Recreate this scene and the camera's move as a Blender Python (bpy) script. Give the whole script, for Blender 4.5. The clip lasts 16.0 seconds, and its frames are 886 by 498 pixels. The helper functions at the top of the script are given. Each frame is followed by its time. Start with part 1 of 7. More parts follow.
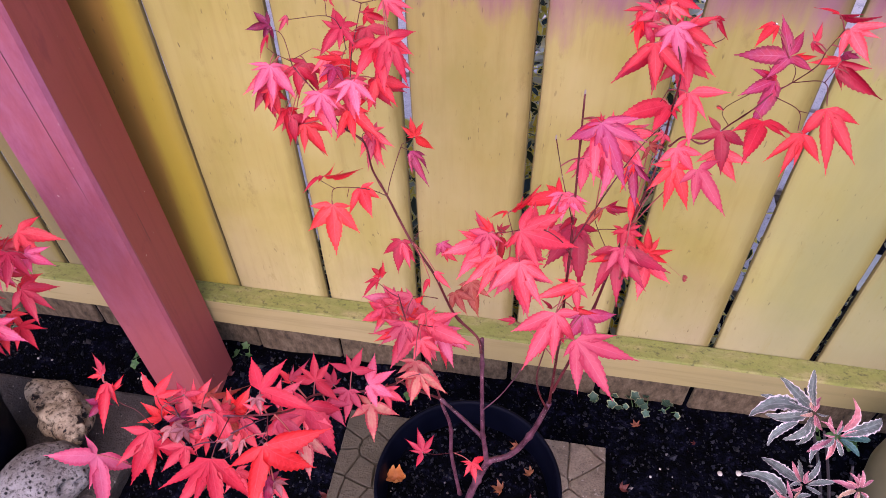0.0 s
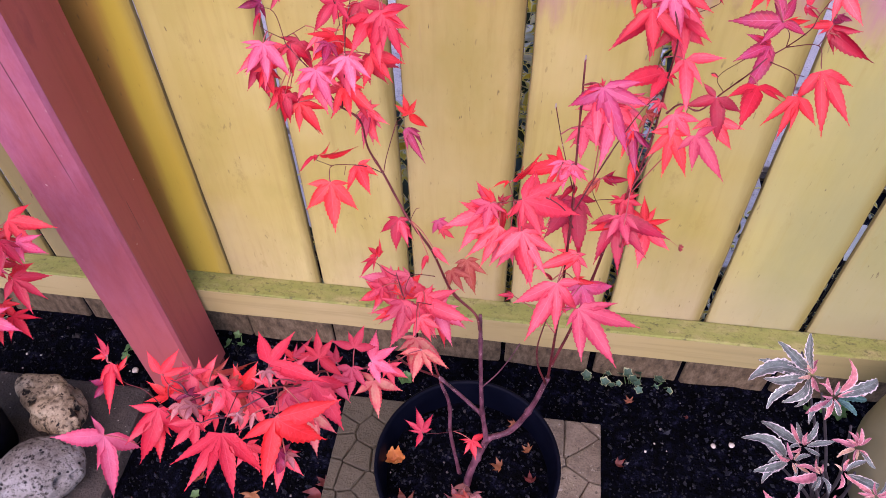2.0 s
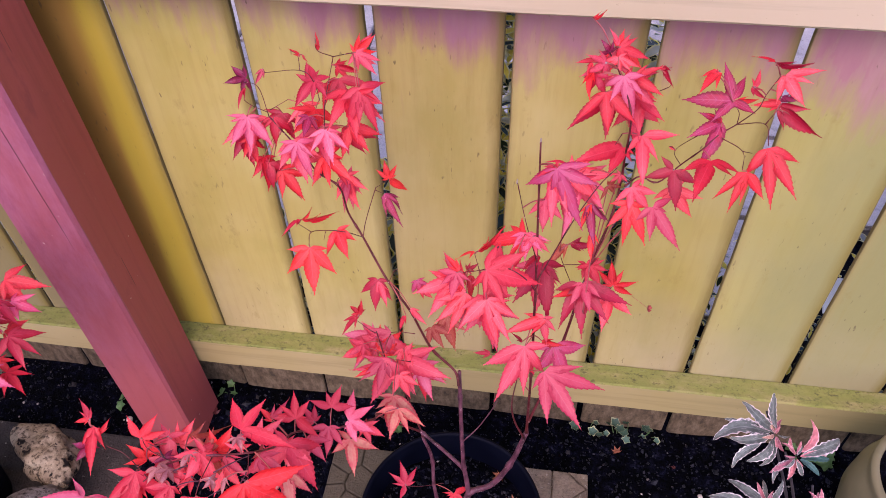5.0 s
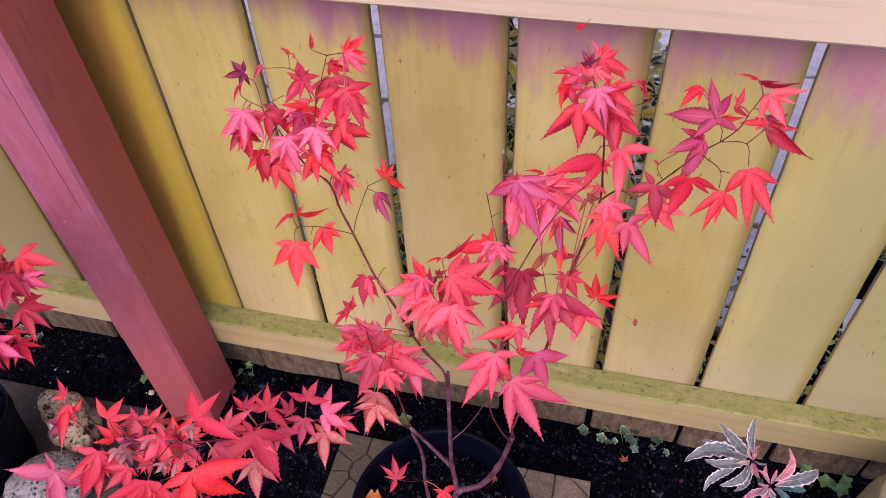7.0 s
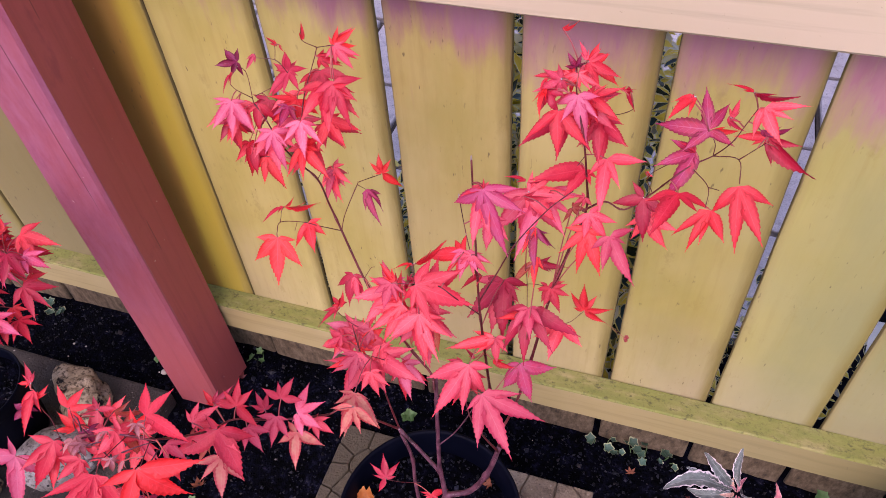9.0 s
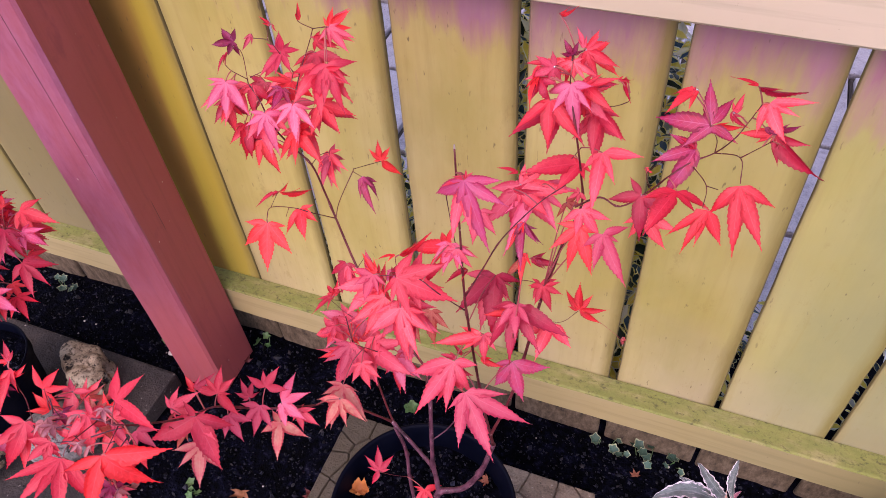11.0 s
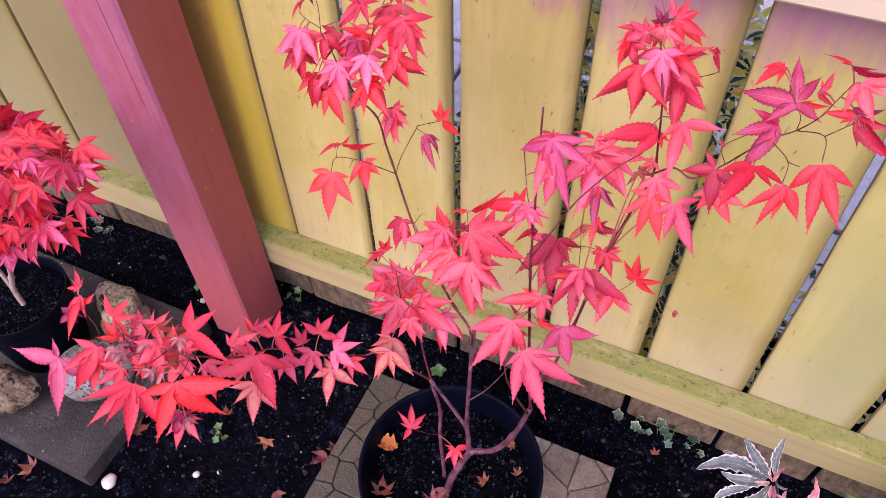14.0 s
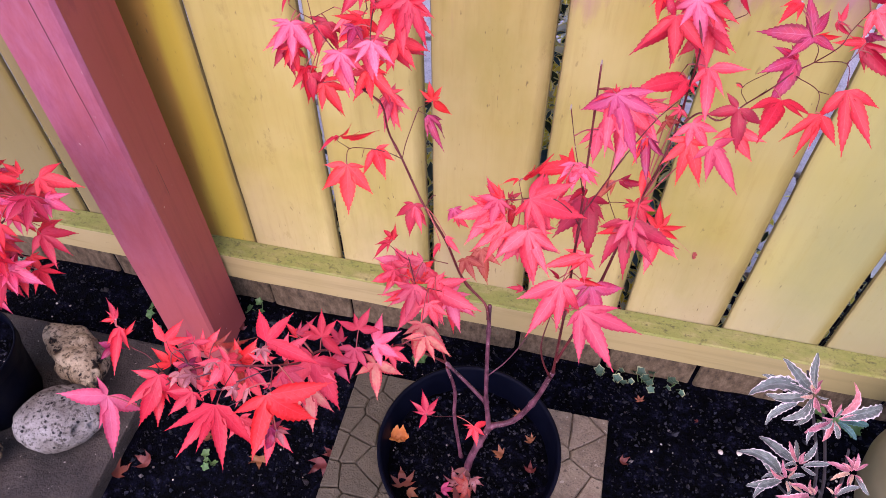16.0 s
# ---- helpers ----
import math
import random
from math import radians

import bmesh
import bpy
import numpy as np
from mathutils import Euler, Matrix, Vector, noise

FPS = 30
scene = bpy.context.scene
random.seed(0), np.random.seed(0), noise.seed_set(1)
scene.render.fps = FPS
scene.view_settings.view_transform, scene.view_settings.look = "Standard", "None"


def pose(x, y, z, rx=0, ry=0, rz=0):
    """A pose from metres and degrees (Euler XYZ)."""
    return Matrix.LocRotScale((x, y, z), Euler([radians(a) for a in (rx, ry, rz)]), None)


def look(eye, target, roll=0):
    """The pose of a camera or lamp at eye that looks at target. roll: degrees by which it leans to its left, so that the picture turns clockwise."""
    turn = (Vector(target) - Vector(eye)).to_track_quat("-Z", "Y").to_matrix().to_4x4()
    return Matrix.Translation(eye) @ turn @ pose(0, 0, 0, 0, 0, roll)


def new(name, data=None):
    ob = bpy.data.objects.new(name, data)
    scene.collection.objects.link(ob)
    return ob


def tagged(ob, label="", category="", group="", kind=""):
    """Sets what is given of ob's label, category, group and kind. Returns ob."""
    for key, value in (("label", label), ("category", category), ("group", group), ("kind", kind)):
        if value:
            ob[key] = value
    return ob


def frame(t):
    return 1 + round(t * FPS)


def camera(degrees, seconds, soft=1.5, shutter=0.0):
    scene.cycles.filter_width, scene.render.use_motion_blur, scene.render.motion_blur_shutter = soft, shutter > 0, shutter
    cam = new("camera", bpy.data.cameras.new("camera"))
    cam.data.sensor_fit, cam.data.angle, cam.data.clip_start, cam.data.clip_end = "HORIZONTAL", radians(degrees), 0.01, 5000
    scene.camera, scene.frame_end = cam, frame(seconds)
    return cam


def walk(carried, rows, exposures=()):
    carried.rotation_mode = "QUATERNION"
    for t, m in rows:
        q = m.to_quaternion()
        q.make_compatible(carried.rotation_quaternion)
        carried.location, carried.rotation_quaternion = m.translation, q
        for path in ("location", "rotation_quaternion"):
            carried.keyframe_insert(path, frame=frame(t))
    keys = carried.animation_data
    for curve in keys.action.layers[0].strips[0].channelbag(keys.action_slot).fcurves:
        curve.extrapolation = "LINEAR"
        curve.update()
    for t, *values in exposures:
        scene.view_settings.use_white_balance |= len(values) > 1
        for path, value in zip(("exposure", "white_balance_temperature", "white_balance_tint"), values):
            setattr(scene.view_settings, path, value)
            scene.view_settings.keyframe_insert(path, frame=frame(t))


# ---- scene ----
cam = camera(62.0, 16.0, soft=0.8)
PATH = [
    (0, (0.026, 0.287, 1.133), (-0.222, 1.584, -0.369), -1.3),
    (0.5, (0.027, 0.277, 1.128), (-0.216, 1.561, -0.387), -1.5),
    (1, (0.027, 0.27, 1.121), (-0.211, 1.541, -0.404), -2.0),
    (1.5, (0.017, 0.27, 1.123), (-0.191, 1.552, -0.398), -1.2),
    (2, (0.012, 0.272, 1.124), (-0.185, 1.56, -0.393), -1.2),
    (2.5, (0.008, 0.269, 1.128), (-0.184, 1.57, -0.38), -1.3),
    (3, (0.009, 0.264, 1.138), (-0.188, 1.594, -0.343), -1.6),
    (3.5, (0.013, 0.262, 1.144), (-0.185, 1.608, -0.322), -1.5),
    (4, (0.021, 0.265, 1.149), (-0.186, 1.623, -0.304), -1.7),
    (4.5, (0.031, 0.271, 1.154), (-0.185, 1.634, -0.294), -1.9),
    (4.7, (0.035, 0.273, 1.157), (-0.181, 1.635, -0.291), -1.7),
    (6.8, (0.103, 0.287, 1.172), (-0.242, 1.615, -0.283), -3.07),
    (7, (0.111, 0.296, 1.17), (-0.259, 1.606, -0.294), -3.25),
    (7.5, (0.132, 0.313, 1.165), (-0.303, 1.612, -0.292), -3.7),
    (8, (0.147, 0.325, 1.166), (-0.32, 1.61, -0.294), -4.1),
    (8.5, (0.158, 0.335, 1.163), (-0.323, 1.601, -0.309), -4.4),
    (8.7, (0.159, 0.335, 1.162), (-0.323, 1.596, -0.314), -4.3),
    (10.8, (0.184, 0.366, 1.145), (-0.363, 1.575, -0.351), -5.2),
    (11, (0.185, 0.362, 1.144), (-0.365, 1.571, -0.351), -4.7),
    (11.5, (0.18, 0.366, 1.142), (-0.379, 1.555, -0.365), -4.1),
    (12, (0.173, 0.369, 1.138), (-0.386, 1.533, -0.389), -3.2),
    (12.5, (0.168, 0.365, 1.138), (-0.409, 1.507, -0.4), -3.3),
    (13, (0.162, 0.357, 1.14), (-0.412, 1.503, -0.395), -2.7),
    (13.5, (0.158, 0.344, 1.142), (-0.414, 1.49, -0.395), -2.3),
    (14, (0.149, 0.331, 1.142), (-0.409, 1.479, -0.398), -1.7),
    (14.5, (0.129, 0.321, 1.138), (-0.369, 1.475, -0.417), -1.0),
    (15, (0.093, 0.307, 1.136), (-0.324, 1.491, -0.421), -0.3),
    (15.5, (0.06, 0.295, 1.138), (-0.277, 1.503, -0.42), -0.0),
    (16, (0.034, 0.282, 1.135), (-0.249, 1.506, -0.422), -0.1),
]
walk(cam, [(t, look(eye, target, roll)) for t, eye, target, roll in PATH], [(0.0, 1.60, 6400, 40), (1.0, 1.70, 6400, 40), (2.0, 1.69, 6400, 40), (3.0, 1.65, 6400, 40), (4.0, 1.57, 6500, 40), (4.7, 1.49, 6600, 40), (7.0, 1.46, 6650, 40), (7.5, 1.50, 6650, 40), (8.5, 1.49, 6650, 40), (11.0, 1.54, 6600, 40), (12.0, 1.62, 6500, 40), (13.0, 1.72, 6400, 40), (14.0, 1.80, 6400, 40), (16.0, 1.78, 6400, 40)])

# ---- light ----
world = bpy.data.worlds.new("sky")
scene.world = world
world.use_nodes = True
wn = world.node_tree.nodes
sky = wn.new("ShaderNodeTexSky")
sky.sky_type = "NISHITA"
sky.sun_disc = False
sky.sun_elevation = radians(52)
sky.sun_rotation = radians(185)
sky.dust_density = 2.0
wn["Background"].inputs["Strength"].default_value = 0.15
world.node_tree.links.new(sky.outputs["Color"], wn["Background"].inputs["Color"])

sun = new("sun", bpy.data.lights.new("sun", "SUN"))
sun.data.energy = 0.2
sun.data.angle = radians(50)
sun.data.color = (1.0, 0.95, 0.88)
sun.matrix_world = look((3 * math.sin(radians(185)), 3 * math.cos(radians(185)), 3 * math.tan(radians(52))), (0, 0, 0))


# ---- materials ----
class Mat:
    """A node material around one Principled shader."""

    def __init__(self, name, rough=0.6, spec=0.5):
        self.m = bpy.data.materials.new(name)
        self.m.use_nodes = True
        self.t = self.m.node_tree
        self.b = self.t.nodes["Principled BSDF"]
        self.b.inputs["Roughness"].default_value = rough
        self.b.inputs["Specular IOR Level"].default_value = spec

    def node(self, kind, **settings):
        n = self.t.nodes.new(kind)
        for key, value in settings.items():
            n.inputs[key.replace("_", " ")].default_value = value
        return n

    def link(self, a, b):
        self.t.links.new(a, b)

    def coords(self, scale=(1, 1, 1), space="Object"):
        c = self.t.nodes.new("ShaderNodeTexCoord")
        mp = self.t.nodes.new("ShaderNodeMapping")
        mp.inputs["Scale"].default_value = scale
        self.link(c.outputs[space], mp.inputs["Vector"])
        return mp.outputs["Vector"]

    def noise(self, vec, scale, detail=4.0, rough=0.55):
        n = self.node("ShaderNodeTexNoise", Scale=scale, Detail=detail, Roughness=rough)
        self.link(vec, n.inputs["Vector"])
        return n.outputs["Fac"]

    def ramp(self, fac, *stops):
        r = self.t.nodes.new("ShaderNodeValToRGB")
        e = r.color_ramp.elements
        while len(e) < len(stops):
            e.new(0.5)
        for el, (at, col) in zip(e, stops):
            el.position = at
            el.color = (*col, 1) if isinstance(col, tuple) else (col, col, col, 1)
        self.link(fac, r.inputs["Fac"])
        return r.outputs["Color"]

    def mix(self, fac, a, b, kind="MIX"):
        n = self.t.nodes.new("ShaderNodeMix")
        n.data_type, n.blend_type = "RGBA", kind
        for value, socket in ((fac, n.inputs[0]), (a, n.inputs[6]), (b, n.inputs[7])):
            if isinstance(value, tuple):
                socket.default_value = (*value, 1)
            elif isinstance(value, (int, float)):
                socket.default_value = value
            else:
                self.link(value, socket)
        return n.outputs[2]

    def math(self, op, a, b=0.0):
        n = self.t.nodes.new("ShaderNodeMath")
        n.operation = op
        for value, socket in ((a, n.inputs[0]), (b, n.inputs[1])):
            if isinstance(value, (int, float)):
                socket.default_value = value
            else:
                self.link(value, socket)
        return n.outputs[0]

    def random(self):
        return self.t.nodes.new("ShaderNodeObjectInfo").outputs["Random"]

    def island(self):
        return self.t.nodes.new("ShaderNodeNewGeometry").outputs["Random Per Island"]

    def tint(self, col, value, amount=0.25, hue=0.0):
        """Shift brightness and hue by a 0..1 value."""
        h = self.t.nodes.new("ShaderNodeHueSaturation")
        self.link(self.math("ADD", self.math("MULTIPLY", value, amount * 2), 1 - amount), h.inputs["Value"])
        if hue:
            self.link(self.math("ADD", self.math("MULTIPLY", value, hue * 2), 0.5 - hue), h.inputs["Hue"])
        self.link(col, h.inputs["Color"])
        return h.outputs["Color"]

    def bump(self, height, strength=0.3, distance=0.002):
        n = self.node("ShaderNodeBump", Strength=strength, Distance=distance)
        self.link(height, n.inputs["Height"])
        self.link(n.outputs["Normal"], self.b.inputs["Normal"])

    def done(self, col=None, rough=None):
        if col is not None:
            self.link(col, self.b.inputs["Base Color"])
        if rough is not None:
            self.link(rough, self.b.inputs["Roughness"])
        return self.m


def see_through(k, col, amount):
    """Let some light pass through a leaf."""
    tr = k.t.nodes.new("ShaderNodeBsdfTranslucent")
    k.link(col, tr.inputs["Color"])
    mx = k.t.nodes.new("ShaderNodeMixShader")
    mx.inputs[0].default_value = amount
    k.link(k.b.outputs[0], mx.inputs[1])
    k.link(tr.outputs[0], mx.inputs[2])
    k.link(mx.outputs[0], k.t.nodes["Material Output"].inputs["Surface"])


def fence_paint():
    """Ochre stain, green with algae, over an older purple coat that shows along the top in soft drips."""
    k = Mat("ochre_fence_stain", 0.66, 0.3)
    w = k.coords(space="Object")
    grain = k.noise(k.coords((34, 34, 1.6)), 3.0, 6)
    streak = k.noise(k.coords((13, 13, 1.1)), 2.2, 4)
    blotch = k.noise(w, 5.5, 3)
    fine = k.noise(w, 60, 4)
    ochre = k.ramp(blotch, (0.25, (0.385, 0.300, 0.070)), (0.5, (0.435, 0.352, 0.106)), (0.75, (0.49, 0.402, 0.155)))
    ochre = k.mix(k.ramp(streak, (0.45, 0.0), (0.75, 0.45)), ochre, (0.35, 0.29, 0.06))
    ochre = k.mix(k.ramp(grain, (0.3, 0.22), (0.5, 0.0)), ochre, (0.30, 0.21, 0.06))
    z = k.t.nodes.new("ShaderNodeSeparateXYZ")
    k.link(w, z.inputs[0])
    rim = k.t.nodes.new("ShaderNodeSeparateXYZ")
    k.link(k.t.nodes.new("ShaderNodeUVMap").outputs["UV"], rim.inputs[0])
    # bare pinkish bloom low down
    low = k.math("SUBTRACT", 0.33, k.math("ADD", z.outputs[2], k.math("MULTIPLY", k.math("SUBTRACT", blotch, 0.5), 0.4)))
    ochre = k.mix(k.ramp(low, (0.0, 0.0), (0.22, 0.25)), ochre, (0.56, 0.43, 0.29))
    pale = k.noise(k.coords((3.5, 3.5, 2.2)), 1.0, 5, 0.6)
    ochre = k.mix(k.ramp(pale, (0.50, 0.0), (0.68, 0.55)), ochre, (0.54, 0.452, 0.195))
    ochre = k.mix(k.ramp(pale, (0.28, 0.55), (0.47, 0.0)), ochre, (0.32, 0.255, 0.045))
    # olive algae: patchy everywhere, thick on the boards at one end
    olive = k.noise(k.coords((7, 7, 3.0)), 1.0, 5, 0.65)
    ochre = k.mix(k.ramp(olive, (0.50, 0.0), (0.66, 0.5)), ochre, (0.315, 0.275, 0.060))
    ochre = k.mix(k.ramp(k.math("ADD", z.outputs[0], k.math("MULTIPLY", k.math("SUBTRACT", pale, 0.5), 0.5)), (0.18, 0.0), (0.50, 0.85)), ochre, (0.230, 0.222, 0.096))
    ochre = k.mix(k.ramp(low, (0.02, 0.0), (0.24, 0.4)), ochre, (0.40, 0.315, 0.215))
    # greyer boards beyond the post, with their shade put into the colour
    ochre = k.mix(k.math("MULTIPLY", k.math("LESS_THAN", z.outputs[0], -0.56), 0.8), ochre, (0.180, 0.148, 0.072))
    smear = k.ramp(k.noise(k.coords((26, 26, 14)), 1.0, 6, 0.75), (0.59, 0.0), (0.72, 0.55))
    ochre = k.mix(smear, ochre, (0.24, 0.18, 0.055))
    # older coat: above a ragged line with long soft drips, lower towards one end
    drip = k.noise(k.coords((30, 30, 7.0)), 1.0, 6, 0.62)
    wide = k.noise(k.coords((6, 6, 0.5)), 1.0, 2)
    line = k.math("ADD", z.outputs[2], k.math("MULTIPLY", k.math("SUBTRACT", drip, 0.5), 0.20))
    line = k.math("ADD", line, k.math("MULTIPLY", k.math("SUBTRACT", wide, 0.5), 0.16))
    line = k.math("ADD", line, k.math("MULTIPLY", z.outputs[0], 0.11))
    purple = k.ramp(k.noise(k.coords((14, 14, 3)), 1, 5, 0.65), (0.3, (0.285, 0.105, 0.150)), (0.5, (0.345, 0.145, 0.190)), (0.7, (0.385, 0.205, 0.200)))
    ochre = k.mix(k.ramp(line, (0.700, 0.0), (0.725, 0.40), (0.765, 0.92)), ochre, purple)
    streaks = k.ramp(k.noise(k.coords((38, 38, 3.0)), 1.0, 3, 0.5), (0.66, 0.0), (0.71, 0.65))
    ochre = k.mix(k.math("MULTIPLY", streaks, k.ramp(line, (0.55, 0.0), (0.68, 1.0))), ochre, (0.33, 0.155, 0.15))
    # grime and older paint along the two edges of each board
    rag = k.math("MULTIPLY", k.math("SUBTRACT", k.noise(k.coords((40, 40, 6)), 1.0, 5, 0.7), 0.5), 0.020)
    left, right = k.math("ADD", rim.outputs[0], rag), k.math("ADD", rim.outputs[1], rag)
    ochre = k.mix(k.ramp(k.math("MULTIPLY", right, 10.0), (0.05, 0.9), (0.10, 0.55), (0.20, 0.0)), ochre, (0.205, 0.158, 0.042))
    ochre = k.mix(k.ramp(k.math("MULTIPLY", left, 10.0), (0.0, 0.6), (0.06, 0.35), (0.12, 0.0)), ochre, (0.30, 0.235, 0.085))
    nick = k.math("MINIMUM", rim.outputs[0], rim.outputs[1])
    ochre = k.mix(k.ramp(k.math("MULTIPLY", k.math("ADD", nick, k.math("MULTIPLY", rag, 0.25)), 10.0), (0.008, 0.8), (0.026, 0.0)), ochre, (0.13, 0.095, 0.05))
    # post's shade painted into the stain: golden band, dark brown close to the post
    post_shade = k.math("ADD", k.math("ABSOLUTE", k.math("ADD", z.outputs[0], 0.545)), k.math("MULTIPLY", k.math("SUBTRACT", k.noise(k.coords((30, 30, 3)), 1.0, 4), 0.5), 0.035))
    ochre = k.mix(k.ramp(post_shade, (0.058, 0.9), (0.084, 0.0)), ochre, (0.46, 0.345, 0.032))
    shade_core = k.math("SUBTRACT", post_shade, k.math("MULTIPLY", k.math("MAXIMUM", k.math("SUBTRACT", z.outputs[2], 0.25), 0.0), 0.045))
    ochre = k.mix(k.ramp(shade_core, (0.010, 0.7), (0.028, 0.0)), ochre, (0.26, 0.105, 0.030))
    specks = k.ramp(k.noise(k.coords((170, 170, 45)), 1.0, 2, 0.6), (0.66, 0.0), (0.72, 0.75))
    specks = k.math("MULTIPLY", specks, k.ramp(k.noise(w, 8, 3), (0.44, 0.0), (0.60, 1.0)))
    dirt = k.ramp(k.noise(k.coords((60, 60, 5)), 1.0, 5, 0.7), (0.55, 0.0), (0.75, 0.35))
    ochre = k.mix(dirt, ochre, (0.27, 0.20, 0.05))
    col = k.mix(specks, ochre, (0.10, 0.07, 0.035))
    col = k.tint(col, k.random(), 0.09, 0.008)
    k.bump(k.math("ADD", grain, k.math("MULTIPLY", fine, 0.5)), 0.28, 0.0012)
    return k.done(col, k.ramp(blotch, (0.3, 0.55), (0.7, 0.75)))


def rail_paint(name, a, b, algae=False):
    k = Mat(name, 0.6, 0.35)
    w = k.coords()
    grain = k.noise(k.coords((1.5, 30, 30)), 3, 5)
    blotch = k.noise(w, 6, 4)
    col = k.mix(k.ramp(blotch, (0.3, 0.0), (0.7, 1.0)), a, b)
    col = k.mix(k.ramp(grain, (0.3, 0.4), (0.48, 0.0)), col, tuple(0.6 * c for c in a))
    if algae:
        x = k.t.nodes.new("ShaderNodeSeparateXYZ")
        k.link(w, x.inputs[0])
        green = k.math("ADD", x.outputs[0], k.math("MULTIPLY", k.math("SUBTRACT", blotch, 0.5), 0.5))
        col = k.mix(k.ramp(green, (0.15, 0.0), (0.55, 0.6)), col, (0.23, 0.205, 0.085))
    specks = k.ramp(k.noise(w, 120, 3, 0.7), (0.68, 0.0), (0.76, 0.6))
    col = k.mix(specks, col, (0.16, 0.11, 0.06))
    k.bump(grain, 0.3, 0.0012)
    return k.done(col)


def moss_top():
    """The rail's upper face, green with algae and specked with dirt."""
    k = Mat("algae_on_rail", 0.9, 0.2)
    w = k.coords()
    a = k.noise(k.coords((5, 16, 16)), 3, 5, 0.6)
    b = k.noise(k.coords((30, 60, 60)), 1, 4, 0.6)
    fine = k.noise(w, 170, 4, 0.7)
    col = k.ramp(a, (0.3, (0.33, 0.275, 0.120)), (0.45, (0.24, 0.235, 0.070)), (0.60, (0.205, 0.220, 0.055)), (0.78, (0.30, 0.275, 0.120)))
    col = k.mix(k.ramp(b, (0.42, 0.0), (0.68, 0.55)), col, (0.155, 0.175, 0.045))
    col = k.mix(k.ramp(fine, (0.52, 0.0), (0.70, 0.5)), col, (0.105, 0.100, 0.035))
    col = k.mix(k.ramp(k.noise(k.coords((95, 150, 150)), 1.0, 4, 0.65), (0.56, 0.0), (0.68, 0.75)), col, (0.075, 0.068, 0.030))
    k.bump(k.math("ADD", b, fine), 0.5, 0.002)
    return k.done(col)


def weathered():
    k = Mat("olive_brown_edge", 0.8, 0.25)
    g = k.noise(k.coords((30, 30, 2)), 3, 5)
    col = k.ramp(g, (0.3, (0.085, 0.064, 0.020)), (0.7, (0.215, 0.165, 0.055)))
    marks = k.ramp(k.noise(k.coords((8, 8, 60)), 1.0, 2), (0.68, 0.0), (0.73, 0.85))
    col = k.mix(marks, col, (0.05, 0.04, 0.035))
    k.bump(g, 0.3, 0.001)
    return k.done(col)


def board_foot():
    k = Mat("mottled_brown_board_foot", 0.75, 0.3)
    g = k.noise(k.coords((26, 26, 12)), 3, 6, 0.7)
    col = k.ramp(g, (0.32, (0.025, 0.018, 0.012)), (0.48, (0.10, 0.07, 0.04)), (0.62, (0.165, 0.12, 0.075)), (0.75, (0.10, 0.10, 0.06)))
    k.bump(g, 0.4, 0.001)
    return k.done(col)


